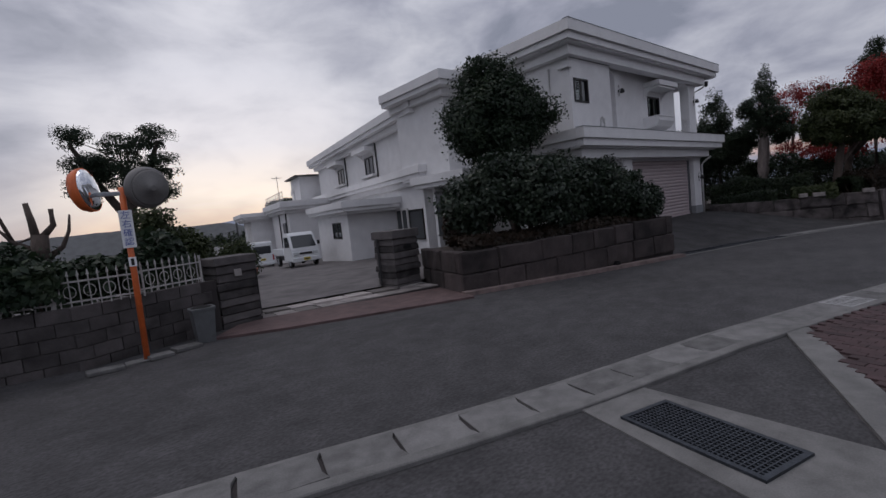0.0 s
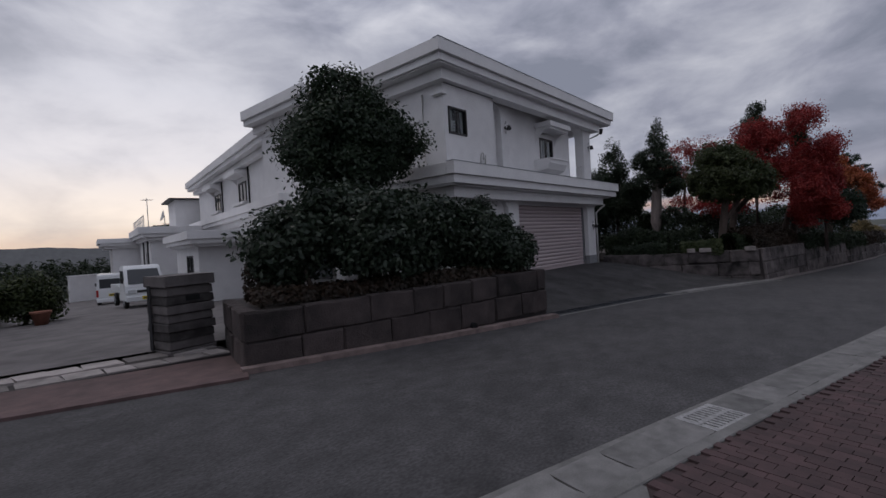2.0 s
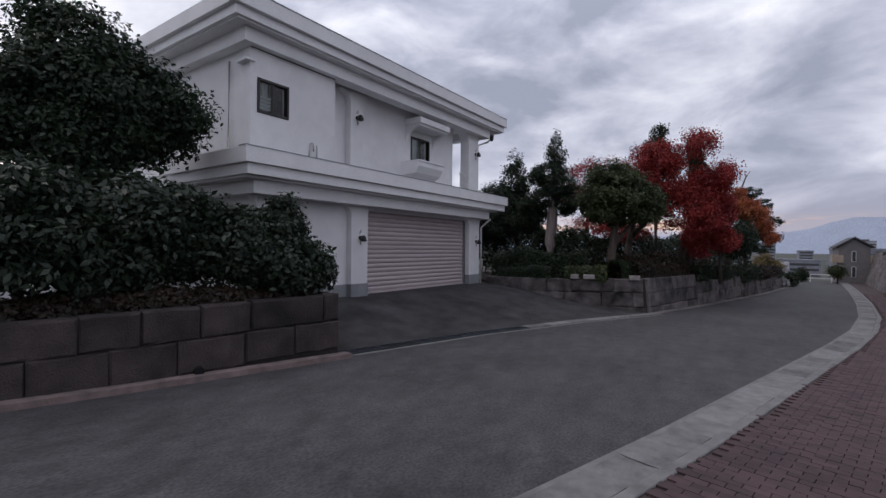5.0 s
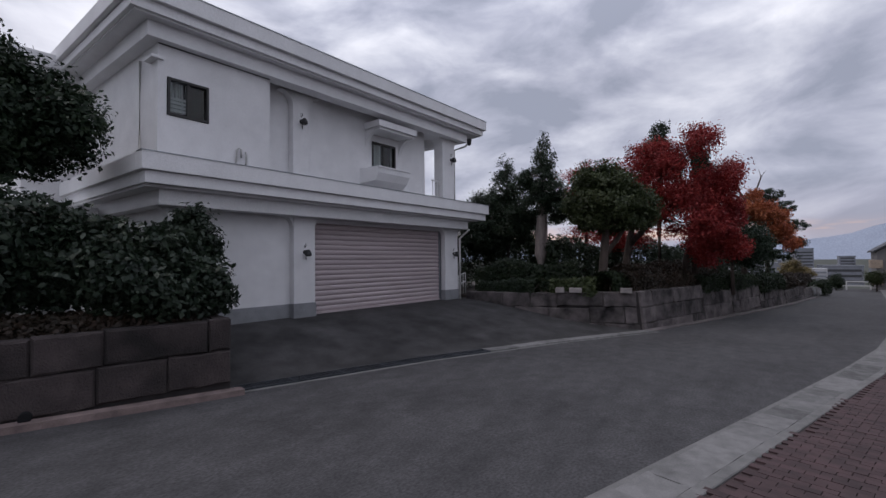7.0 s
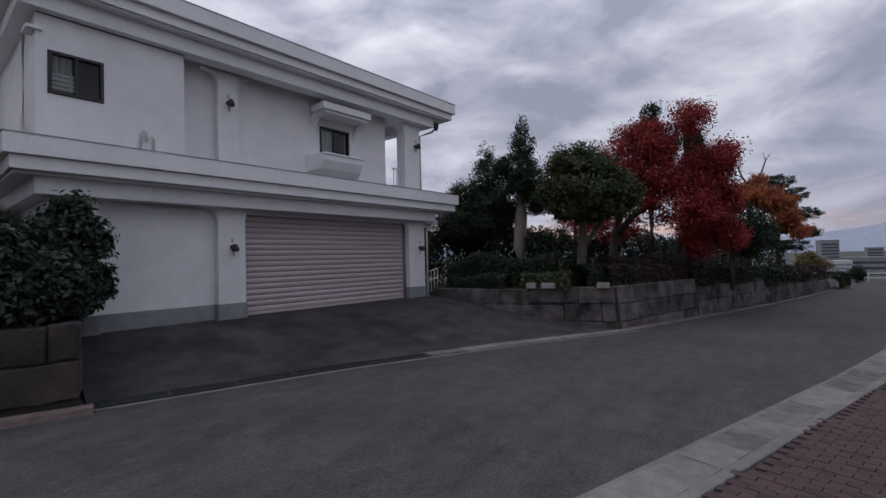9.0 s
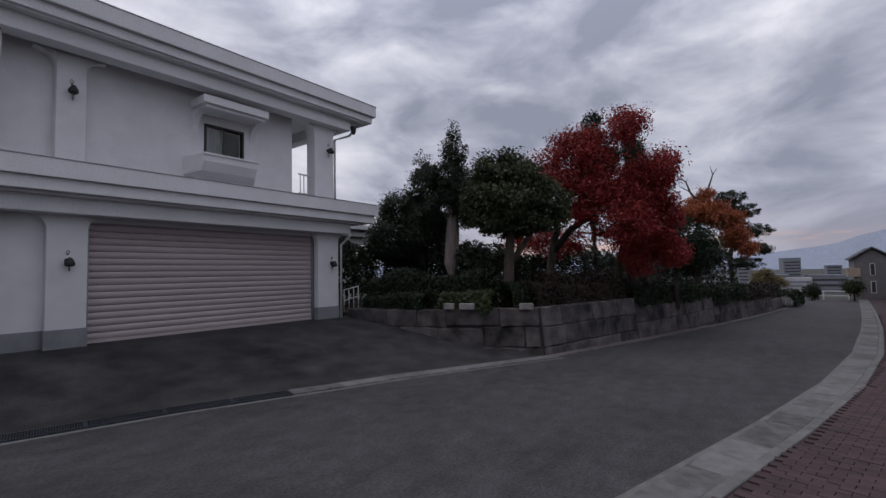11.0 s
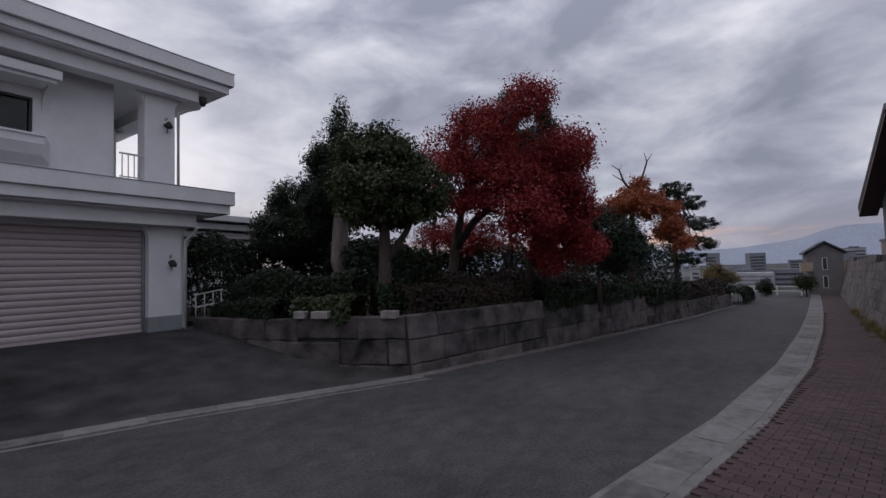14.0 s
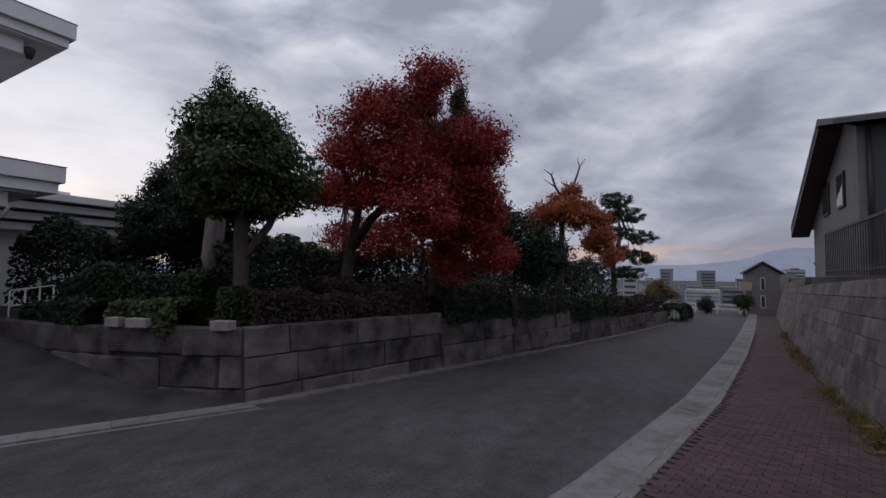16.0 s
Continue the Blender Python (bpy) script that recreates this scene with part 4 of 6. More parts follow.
w = wp("window", boxes((0.47, 0.7, 0.7, 0.54, 0.77, 2.1), (0.47, 2.1, 0.7, 0.54, 2.17, 2.1), (0.47, 0.77, 2.03, 0.54, 2.1, 2.1), (0.47, 0.77, 0.7, 0.54, 2.1, 0.77)), M_DARKMETAL)
part("pane", boxes((0.50, 0.77, 0.77, 0.51, 2.1, 2.03)), M_GLASS, w)
# far single-storey rooms with a roof terrace
wps("annex_wall", M_WHITE, (-2.6, 15.0, -1.0, -2.4, 22, 3.0), (-2.4, 15.0, -1.0, 0.55, 15.2, 3.0))
for z0, z1, inset in ((3.25, 3.65, 0.0), (3.05, 3.248, 0.12), (2.85, 3.05, 0.35)):
    wp("annex_roof", boxes((-3.2 + inset, 14.4 + inset, z0, 0.5, 22.5 - inset, z1), bev=0.012), M_TRIM)
w = wp("window", boxes((-2.66, 16.4, 0.9, -2.58, 17.4, 2.2)), M_GLASS, "dark narrow window")
bm = bmesh.new()
tube(bm, [(-2.7, 15.6, 3.0), (-2.7, 15.6, 0.2)], 0.05, 7)
wp("downpipe", bm, M_IRON)
bm = bmesh.new()
tube(bm, [(-2.7, 18.2, 3.0), (-2.7, 18.2, 0.2)], 0.05, 7)
wp("downpipe", bm, M_IRON)
wp("end_wall", boxes((-4.2, 22.5, -1.0, 0.5, 28, 2.7)), M_WHITE)
wps("lattice_slat", M_WMETAL, *[(-4.25, 23.2 + 0.28 * i, 0.2, -4.2, 23.4 + 0.28 * i, 2.3) for i in range(9)])
for z0, z1, inset in ((2.98, 3.3, 0.0), (2.8, 2.978, 0.12), (2.62, 2.8, 0.35)):
    wp("end_roof", boxes((-5.0 + inset, 21.9 + inset, z0, 0.4, 28.6 - inset, z1), bev=0.012), M_TRIM)
rl = wp("terrace_rail", boxes((-2.9, 14.8, 4.3, -2.86, 22.2, 4.34)), M_WMETAL)
part("lower_rail", boxes((-2.9, 14.8, 4.0, -2.87, 22.2, 4.03)), M_WMETAL, rl)
for i in range(9):
    part("post", boxes((-2.9, 14.8 + i * 0.92, 3.65, -2.86, 14.84 + i * 0.92, 4.3)), M_WMETAL, rl)
wp("stair_house", boxes((-0.6, 19.6, 3.6, 3, 23, 5.75)), M_WHITE)
wp("stair_house_roof", boxes((-1.0, 19.2, 5.75, 3.2, 23.4, 5.85)), M_DARKMETAL)
bm = bmesh.new()
tube(bm, [(-2.2, 20, 3.65), (-2.2, 20, 5.9)], 0.025, 6)
ant = wp("television_aerial", bm, M_STEEL, "thin metal television aerial on a mast")
bm = bmesh.new()
tube(bm, [(-2.2, 19.2, 5.7), (-2.2, 21.0, 5.85)], 0.015, 5)
for i in range(6):
    tube(bm, [(-2.5, 19.3 + 0.3 * i, 5.71 + 0.025 * i), (-1.9, 19.3 + 0.3 * i, 5.71 + 0.025 * i)], 0.01, 4)
part("element", bm, M_STEEL, ant)
bm = bmesh.new()
lathe(bm, [(0.02, -0.08), (0.22, -0.04), (0.38, 0.05), (0.37, 0.06), (0.2, -0.02), (0.01, -0.05)], 18, Matrix.Translation((-1.6, 17.6, 4.5)) @ Matrix.Rotation(radians(-75), 4, "Y"))
wp("satellite_dish", bm, M_WMETAL)
bm = bmesh.new()
tube(bm, [(-1.5, 17.6, 3.65), (-1.5, 17.6, 4.5)], 0.025, 6)
wp("dish_mast", bm, M_STEEL)

# banded roof of the annex seen past the garage corner
annex = thing("garden_annex", "low annex with three stepped white roof bands", "building", (24, 15.4, 0))
for i, (z, inset) in enumerate(((3.1, 0.9), (3.42, 0.6), (3.74, 0.3), (4.06, 0.0))):
    part("roof_band", boxes((-3.0, inset, z, 5.6 - inset, inset + 4, z + 0.24), bev=0.012), M_TRIM, annex)
part("wall", boxes((-3.0, 1.6, 0.1, 4.4, 4.6, 3.3)), M_WHITE, annex)
part("roof_upstand", boxes((-3.0, 1.2, 4.3, 1.6, 3.6, 4.55)), M_TRIM, annex)


# ---- street furniture and kerbs ----
def gutter():
    """Concrete gutter covers with lifting slots, and the edging beside them."""
    rng = random.Random(5)
    root = thing("gutter", "row of worn concrete gutter covers with lifting slots", "gutter", kind="structure")
    L = length(KERB)
    bm = bmesh.new()
    n = int(L / 0.5)
    prev = None
    for i in range(n + 1):
        (x, y), u = along(KERB, L * i / n)
        nx, ny = u[1], -u[0]
        ring = [bm.verts.new((x + nx * d, y + ny * d, z)) for d, z in ((-0.02, -0.04), (-0.02, 0.004), (0.50, 0.004), (0.50, -0.04))]
        if prev:
            for k in range(4):
                bm.faces.new((prev[k], ring[k], ring[(k + 1) % 4], prev[(k + 1) % 4]))
        prev = ring
    bmesh.ops.recalc_face_normals(bm, faces=bm.faces)
    part("gutter_bed", bm, M_JOINT, root)
    bm = bmesh.new()
    prev = None
    for i in range(n + 1):
        (x, y), u = along(KERB, L * i / n)
        nx, ny = u[1], -u[0]
        ring = [bm.verts.new((x + nx * d, y + ny * d, z)) for d, z in ((0.475, -0.04), (0.475, 0.034), (0.485, 0.04), (0.59, 0.04), (0.60, 0.03), (0.60, -0.04))]
        if prev:
            for k in range(6):
                bm.faces.new((prev[k], ring[k], ring[(k + 1) % 6], prev[(k + 1) % 6]))
        prev = ring
    bmesh.ops.recalc_face_normals(bm, faces=bm.faces)
    part("edging", bm, M_CONCJ, root)
    bm = bmesh.new()
    prev = None
    for i in range(n + 1):
        (x, y), u = along(KERB, L * i / n)
        nx, ny = u[1], -u[0]
        ring = [bm.verts.new((x + nx * d, y + ny * d, z)) for d, z in ((-0.03, -0.04), (-0.03, 0.012), (0.045, 0.016), (0.045, -0.04))]
        if prev:
            for k in range(4):
                bm.faces.new((prev[k], ring[k], ring[(k + 1) % 4], prev[(k + 1) % 4]))
        prev = ring
    bmesh.ops.recalc_face_normals(bm, faces=bm.faces)
    part("road_lip", bm, M_CONCJ, root)

    def cover(l, notch):
        b = bmesh.new()
        box(b, -l / 2 + 0.004, 0.05, -0.03, l / 2 - 0.004, 0.465, 0.026)
        if notch:
            # slot in one end, cut as a narrowed middle
            bmesh.ops.subdivide_edges(b, edges=[e for e in b.edges if abs(e.verts[0].co.x - e.verts[1].co.x) < 1e-6 and e.verts[0].co.x > 0 and abs(e.verts[0].co.y - e.verts[1].co.y) > 0.1], cuts=3, use_grid_fill=True)
            for v in b.verts:
                if v.co.x > 0 and 0.14 < v.co.y < 0.38:
                    v.co.x -= 0.035
        return b

    me = []
    for notch in (True, False):
        b = cover(0.6, notch)
        m_ = bpy.data.meshes.new("cover")
        b.to_mesh(m_)
        b.free()
        m_.materials.append(M_CONC)
        me.append(m_)
    s = 0.3
    while s < L - 0.4:
        (x, y), u = along(KERB, s)
        o = new("gutter_cover", me[0] if x < 5 or rng.random() < 0.25 else me[1])
        o.parent = root
        o.matrix_basis = pose(x, y, rng.uniform(-0.006, 0.006), rng.uniform(-0.4, 0.4), rng.uniform(-0.3, 0.3), math.degrees(math.atan2(u[1], u[0])) + rng.uniform(-0.5, 0.5)) @ Matrix.Diagonal((1, -1, 1, 1))
        s += 0.6
    return root


gutter_run = gutter()
lay(gutter_run)


def grating(name, label, at, turn, l, w, nl, nw, frame_w=0.04, z=0.02):
    g = thing(name, label, "drain grating", at, turn)
    part("frame", boxes((-l / 2, -w / 2, -0.03, l / 2, -w / 2 + frame_w, z), (-l / 2, w / 2 - frame_w, -0.03, l / 2, w / 2, z), (-l / 2, -w / 2 + frame_w, -0.03, -l / 2 + frame_w, w / 2 - frame_w, z), (l / 2 - frame_w, -w / 2 + frame_w, -0.03, l / 2, w / 2 - frame_w, z)), M_STEELDK, g)
    # shallow black sheet paints the darkness below the bars
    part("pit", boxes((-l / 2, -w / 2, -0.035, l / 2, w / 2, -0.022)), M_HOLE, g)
    bm = bmesh.new()
    for i in range(1, nl):
        x = -l / 2 + l * i / nl
        box(bm, x - 0.005, -w / 2 + frame_w, -0.015, x + 0.005, w / 2 - frame_w, z - 0.003)
    for i in range(1, nw):
        y = -w / 2 + w * i / nw
        box(bm, -l / 2 + frame_w, y - 0.006, -0.015, l / 2 - frame_w, y + 0.006, z - 0.006)
    tagged(part("bar_grid", bm, M_STEELDK, g), kind="stuff")
    return g


lay(grating("drain_grate", "square-meshed steel drain grate set in concrete", (1.2, 2.53, 0.013), 76.6, 1.1, 0.54, 30, 14))
bm = bmesh.new()
prism(bm, [(0.2, 0.3), (1.35, 0.2), (1.65, 1.25), (1.78, 3.3), (1.02, 3.46), (0.55, 1.9)], -0.05, 0.012)
tagged(lay(part("drain_surround", bm, M_CONCJ)), "pale concrete slab round the drain grate", "concrete slab", kind="structure")
# slanting concrete edge of the brick pavement
bm = bmesh.new()
prism(bm, [(1.0, 1.3), (1.3, 1.08), (4.6, 2.62), (4.62, 2.74), (4.4, 2.84)], -0.05, 0.03)
tagged(lay(part("pavement_edge", bm, M_CONCJ)), "concrete edging across the pavement's end", "kerb", kind="structure")

# channel drain at the foot of the driveway: steel gratings, then concrete lids
first = None
for i in range(13):
    (px_, py_), u = along(CHANNEL, length(CHANNEL) * (i + 0.5) / 13)
    d_turn = math.degrees(math.atan2(u[1], u[0]))
    m_ = pose(px_, py_ - 0.05, fall(px_) + 0.016, 0, 1.17, d_turn)
    if i < 6:
        if first is None:
            first = grating("channel_grate", "galvanised steel channel grating along the driveway foot", (0, 0, 0), 0, 0.96, 0.34, 34, 5, 0.02)
            tagged(first, group="driveway channel drain")
            first.matrix_basis = m_
        else:
            copy_thing(first, m_)
    else:
        ob = part("drain_slab", boxes((-0.48, -0.17, -0.03, 0.48, 0.17, 0.026), bev=0.008), M_CONC)
        ob.matrix_basis = m_
        tagged(ob, "pale concrete channel drain lid", "drain lid", "driveway channel lids")
bm = bmesh.new()
for a, b in zip(CHANNEL, CHANNEL[1:]):
    prism(bm, [(a[0], a[1] - 0.32), (b[0], b[1] - 0.32), (b[0], b[1] + 0.18), (a[0], a[1] + 0.18)], -0.05, 0.009)
tagged(lay(part("channel_frame", bm, M_CONCJ)), "concrete bed of the channel drain", "kerb", kind="structure")

# slotted pale lid in the gutter
gl = thing("slotted_grate", "pale slotted metal drain grate in the gutter", "drain grating", (6.34, 2.53, 0.002), -15)
M_LID = mat("pale_lid", (0.30, 0.30, 0.30), 0.7, 0.3, 20.0, 90.0, 0.3)
# the shade under the slots is a flat black sheet
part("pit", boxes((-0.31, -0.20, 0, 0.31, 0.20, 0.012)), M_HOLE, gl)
part("rim", boxes((-0.33, -0.22, 0, 0.33, -0.17, 0.034), (-0.33, 0.17, 0, 0.33, 0.22, 0.034), (-0.33, -0.17, 0, -0.29, 0.17, 0.034), (0.29, -0.17, 0, 0.33, 0.17, 0.034), (-0.29, -0.025, 0, 0.29, 0.025, 0.034)), M_LID, gl)
for i in range(9):
    u_ = -0.265 + i * 0.066
    for v0, v1 in ((-0.17, -0.025), (0.025, 0.17)):
        part("bar", boxes((u_ - 0.017, v0, 0.004, u_ + 0.017, v1, 0.032)), M_LID, gl)
lay(gl)


# ---- gate ----
def pillar(label, at, turn, w, d, h, seed):
    rng = random.Random(seed)
    p = thing("gate_pillar", label, "gate pillar", at, turn)
    part("core", boxes((-w / 2 + 0.04, -d / 2 + 0.04, 0, w / 2 - 0.04, d / 2 - 0.04, h - 0.05)), M_JOINT, p)
    n = 9
    z = 0.0
    for i in range(n):
        hh = h / n * rng.uniform(0.92, 1.06) if i < n - 1 else h - z
        e = rng.uniform(-0.015, 0.02) + (0.04 if i == n - 1 else 0)
        bm = boxes((-w / 2 - e, -d / 2 - e, z + 0.006, w / 2 + e, d / 2 + e, z + hh - 0.006), bev=0.018)
        for v in bm.verts:
            v.co.x += rng.uniform(-0.008, 0.008)
            v.co.y += rng.uniform(-0.008, 0.008)
            if v.co.z > z + hh / 2:
                v.co.x *= 0.985
                v.co.y *= 0.985
        part("stone_course", bm, M_PILLAR, p)
        z += hh
    return p


g1 = pillar("dark layered stone gate pillar beside the fence", (0.3, 10.95, 0.05), 8, 0.76, 0.68, 1.42, 1)
part("name_plate", boxes((-0.06, -0.375, 1.02, 0.08, -0.345, 1.16), bev=0.006), mat("plate_stone", (0.3, 0.28, 0.27), 0.6), g1)
g2 = pillar("dark layered stone gate pillar beside the planter", (4.4, 11.05, 0.0), 8, 0.86, 0.74, 1.55, 2)
part("letter_slot", boxes((-0.10, -0.385, 1.06, 0.16, -0.352, 1.16), bev=0.006), M_HOLE, g2)


def gate_leaf(label, at, turn):
    g = thing("gate_leaf", label, "gate", at, turn)
    for a in (0.0, 0.9):
        part("stile", boxes((a - 0.025, -0.025, 0.06, a + 0.025, 0.025, 1.25), bev=0.006), M_IRON, g)
    for z in (0.1, 0.65, 1.2):
        part("rail", boxes((0.025, -0.015, z, 0.875, 0.015, z + 0.04)), M_IRON, g)
    for i in range(1, 7):
        part("bar", boxes((i * 0.128 - 0.008, -0.008, 0.14, i * 0.128 + 0.008, 0.008, 1.2)), M_IRON, g)


gate_leaf("black iron gate leaf standing open", (0.78, 10.9, 0.12), 80)
gate_leaf("black iron gate leaf folded back by the pillar", (3.9, 11.15, 0.12), 60)

# flagstones across the entrance
fl = thing("flagstone_threshold", "irregular pale flagstones across the gateway", "paving", kind="structure")
rng = random.Random(11)
for r in range(2):
    x = 0.5
    while x < 4.65:
        w = rng.uniform(0.4, 0.75)
        x1 = min(x + w, 4.8)
        t0, t1 = (x - 0.5) / 4.3, (x1 - 0.5) / 4.3
        def yy(t, q):
            return 10.8 - 0.8 * t + 0.95 * q
        q0, q1 = (0.0, 0.5) if r == 0 else (0.5, 1.0)
        j = lambda: rng.uniform(-0.03, 0.03)
        bm = bmesh.new()
        prism(bm, [(x + 0.015 + j(), yy(t0, q0) + 0.012 + j()), (x1 - 0.015 + j(), yy(t1, q0) + 0.012 + j()), (x1 - 0.015 + j(), yy(t1, q1) - 0.012 + j()), (x + 0.015 + j(), yy(t0, q1) - 0.012 + j())], 0.02, 0.10 + 0.03 * r + rng.uniform(-0.008, 0.01))
        part("flagstone", bm, M_FLAG, fl)
        x = x1
bm = bmesh.new()
prism(bm, [(0.4, 10.75), (4.9, 9.92), (4.95, 10.95), (0.45, 11.8)], -0.02, 0.085)
part("bedding", bm, M_JOINT, fl)
bm = bmesh.new()
prism(bm, [(-0.4, 9.8), (0.6, 9.35), (4.3, 8.2), (4.6, 8.9), (4.85, 9.95), (0.4, 10.8)], -0.06, 0.045)
tagged(lay(part("apron", bm, mat("red_apron", (0.105, 0.068, 0.066), 0.9, 0.3, 4.0, 80.0, 0.4))), "faded red mortar apron before the gateway", "apron", kind="structure")

# block wall with an iron fence, west of the gate
BW = [(-13.0, 10.4), (-4.0, 9.95), (-2.1, 9.75), (-0.05, 10.55)]
bw = thing("block_wall", "dark stained concrete block wall below the fence", "block wall", kind="structure")
Lb = length(BW)
bm = bmesh.new()
for a, b in zip(BW, BW[1:]):
    u = Vector((b[0] - a[0], b[1] - a[1], 0)).normalized()
    n = Vector((-u.y, u.x, 0))
    prism(bm, [(a[0] + n.x * 0.03, a[1] + n.y * 0.03), (b[0] + n.x * 0.03, b[1] + n.y * 0.03), (b[0] + n.x * 0.16, b[1] + n.y * 0.16), (a[0] + n.x * 0.16, a[1] + n.y * 0.16)], -0.05, 1.06)
part("core", bm, M_JOINT, bw)
blk = boxes((-0.194, 0, 0.004, 0.194, 0.19, 0.194), bev=0.006)
blk_me = bpy.data.meshes.new("block")
blk.to_mesh(blk_me)
blk.free()
blk_me.materials.append(M_BLOCK)
rng = random.Random(3)
for c in range(5):
    s = 0.2 + (0.2 if c % 2 else 0)
    while s < Lb - 0.15:
        (x, y), u = along(BW, s)
        o = new("block", blk_me)
        o.parent = bw
        o.matrix_basis = pose(x + rng.uniform(-0.003, 0.003), y + rng.uniform(-0.004, 0.004), 0.08 + c * 0.2, 0, 0, math.degrees(math.atan2(u[1], u[0])))
        s += 0.4


def fence_panel():
    f = thing("fence_panel", "white ornamental iron fence panel with spear tips", "fence", group="iron fence panels on the block wall")
    part("rail", boxes((0, -0.012, 0.06, 1.1, 0.012, 0.085)), M_FENCE, f)
    part("rail", boxes((0, -0.012, 0.36, 1.1, 0.012, 0.385)), M_FENCE, f)
    for i in range(9):
        x = 0.07 + i * 0.12
        bm = bmesh.new()
        box(bm, x - 0.008, -0.008, 0.0, x + 0.008, 0.008, 0.46)
        bmesh.ops.create_cone(bm, cap_ends=True, segments=5, radius1=0.022, radius2=0.001, depth=0.09, matrix=Matrix.Translation((x, 0, 0.5)))
        part("spear", bm, M_FENCE, f)
    for i in range(4):
        bm = bmesh.new()
        cx = 0.19 + i * 0.24
        tube(bm, [(cx + 0.075 * math.cos(a), 0, 0.22 + 0.09 * math.sin(a)) for a in [k * math.pi / 6 for k in range(13)]], 0.007, 5)
        part("scroll", bm, M_FENCE, f)
    for x in (0.0, 1.1):
        part("post", boxes((x - 0.015, -0.015, 0, x + 0.015, 0.015, 0.5)), M_FENCE, f)
    return f


fp = fence_panel()
k = 0
s = Lb - 1.35
while s > 0:
    (x, y), u = along(BW, s)
    m_ = pose(x, y + 0.12, 1.07, 0, 0, math.degrees(math.atan2(u[1], u[0])))
    if k == 0:
        fp.matrix_basis = m_
    else:
        copy_thing(fp, m_)
    k += 1
    s -= 1.13

# grey bin by the wall
tb = thing("waste_bin", "grey ribbed plastic waste bin at the foot of the wall", "bin", (-0.5, 9.9, 0.1))
bm = bmesh.new()
for z0, z1, r0, r1 in ((0.0, 0.56, 0.145, 0.185), (0.56, 0.60, 0.20, 0.20)):
    n = 16
    lo = [bm.verts.new((r0 * (1 if abs(math.cos(a)) > 0.7 else 1) * max(-1, min(1, 1.3 * math.cos(a))), r0 * max(-1, min(1, 1.3 * math.sin(a))), z0)) for a in [2 * math.pi * k / n for k in range(n)]]
    hi = [bm.verts.new((r1 * max(-1, min(1, 1.3 * math.cos(a))), r1 * max(-1, min(1, 1.3 * math.sin(a))), z1)) for a in [2 * math.pi * k / n for k in range(n)]]
    for k in range(n):
        bm.faces.new((lo[k], lo[(k + 1) % n], hi[(k + 1) % n], hi[k]))
    bm.faces.new(lo[::-1])
    bm.faces.new(hi)
part("body", bm, M_BIN, tb)
# black disc on the rim paints the bin's shaded inside
bm = bmesh.new()
lathe(bm, [(0.17, 0.601), (0.17, 0.605)], 16)
part("opening", bm, M_HOLE, tb)

# loose slabs by the road mirror
for i, (x, y, w, d, r) in enumerate(((-1.25, 9.4, 0.34, 0.22, 12), (-0.85, 9.6, 0.42, 0.24, 16), (-1.95, 9.25, 0.44, 0.2, 4))):
    ob = part("loose_slab", boxes((-w / 2, -d / 2, 0.0, w / 2, d / 2, 0.06), bev=0.012), M_CONC)
    ob.matrix_basis = pose(x, y, fall(x) + 0.004, 2, 3, r)
    tagged(ob, "broken pale concrete slab lying on the asphalt", "slab", "loose slabs by the wall")

# traffic mirror
tm = thing("traffic_mirror", "double convex traffic mirror on a leaning orange post", "traffic mirror", (-1.42, 9.45, 0.13))
bm = bmesh.new()
tube(bm, [(0, 0, 0), (0.02, 0.0, 2.62)], 0.042, 12)
part("post", bm, M_ORANGE, tm, "orange painted steel post")
part("base_plate", boxes((-0.28, -0.12, -0.005, 0.2, 0.12, 0.02), bev=0.006), M_CONCJ, tm)
part("crossarm", boxes((-0.34, -0.03, 2.5, 0.3, 0.03, 2.56), bev=0.008), M_STEEL, tm)
for nm, x, r, yaw, seen in (("mirror_head", -0.38, 0.31, 242, True), ("mirror_head", 0.34, 0.31, 20, False)):
    m_ = Matrix.Translation((x, 0, 2.6)) @ Matrix.Rotation(radians(yaw), 4, "Z") @ Matrix.Rotation(radians(98), 4, "X")
    bm = bmesh.new()
    lathe(bm, [(r * 0.9, 0.11), (r, 0.05), (r * 1.02, -0.02), (r * 0.97, -0.025)], 32, m_)
    hd = part(nm, bm, M_ORANGE if seen else M_MBACK, tm)
    bm = bmesh.new()
    lathe(bm, [(r * 0.95, -0.028), (r * 0.75, -0.05), (r * 0.5, -0.068), (r * 0.25, -0.078), (0.002, -0.082)], 32, m_)
    part("mirror", bm, M_MIRROR, hd)
    bm = bmesh.new()
    lathe(bm, [(r * 0.88, 0.112), (r * 0.8, 0.13), (0.05, 0.15), (0.04, 0.2)], 24, m_)
    part("back_shell", bm, M_MBACK, hd)
sg = part("sign_plate", boxes((-0.075, -0.058, 1.72, 0.095, -0.046, 2.28), bev=0.004), M_SIGNW, tm, "white plate with blue characters")
for i, ch in enumerate("左右確認"):
    cu = bpy.data.curves.new("character", "FONT")
    cu.body, cu.size, cu.align_x, cu.align_y, cu.extrude = ch, 0.125, "CENTER", "CENTER", 0.001
    cu.materials.append(M_SIGNB)
    o = new("character", cu)
    o.parent = sg
    o.matrix_basis = pose(0.01, -0.061, 2.20 - i * 0.132, 90, 0, 0)
sp = part("sticker", boxes((-0.04, -0.055, 1.44, 0.06, -0.045, 1.58), bev=0.003), M_SIGNW, tm)
part("sticker_bar", boxes((-0.01, -0.058, 1.46, 0.03, -0.055, 1.56)), M_DARKMETAL, sp)


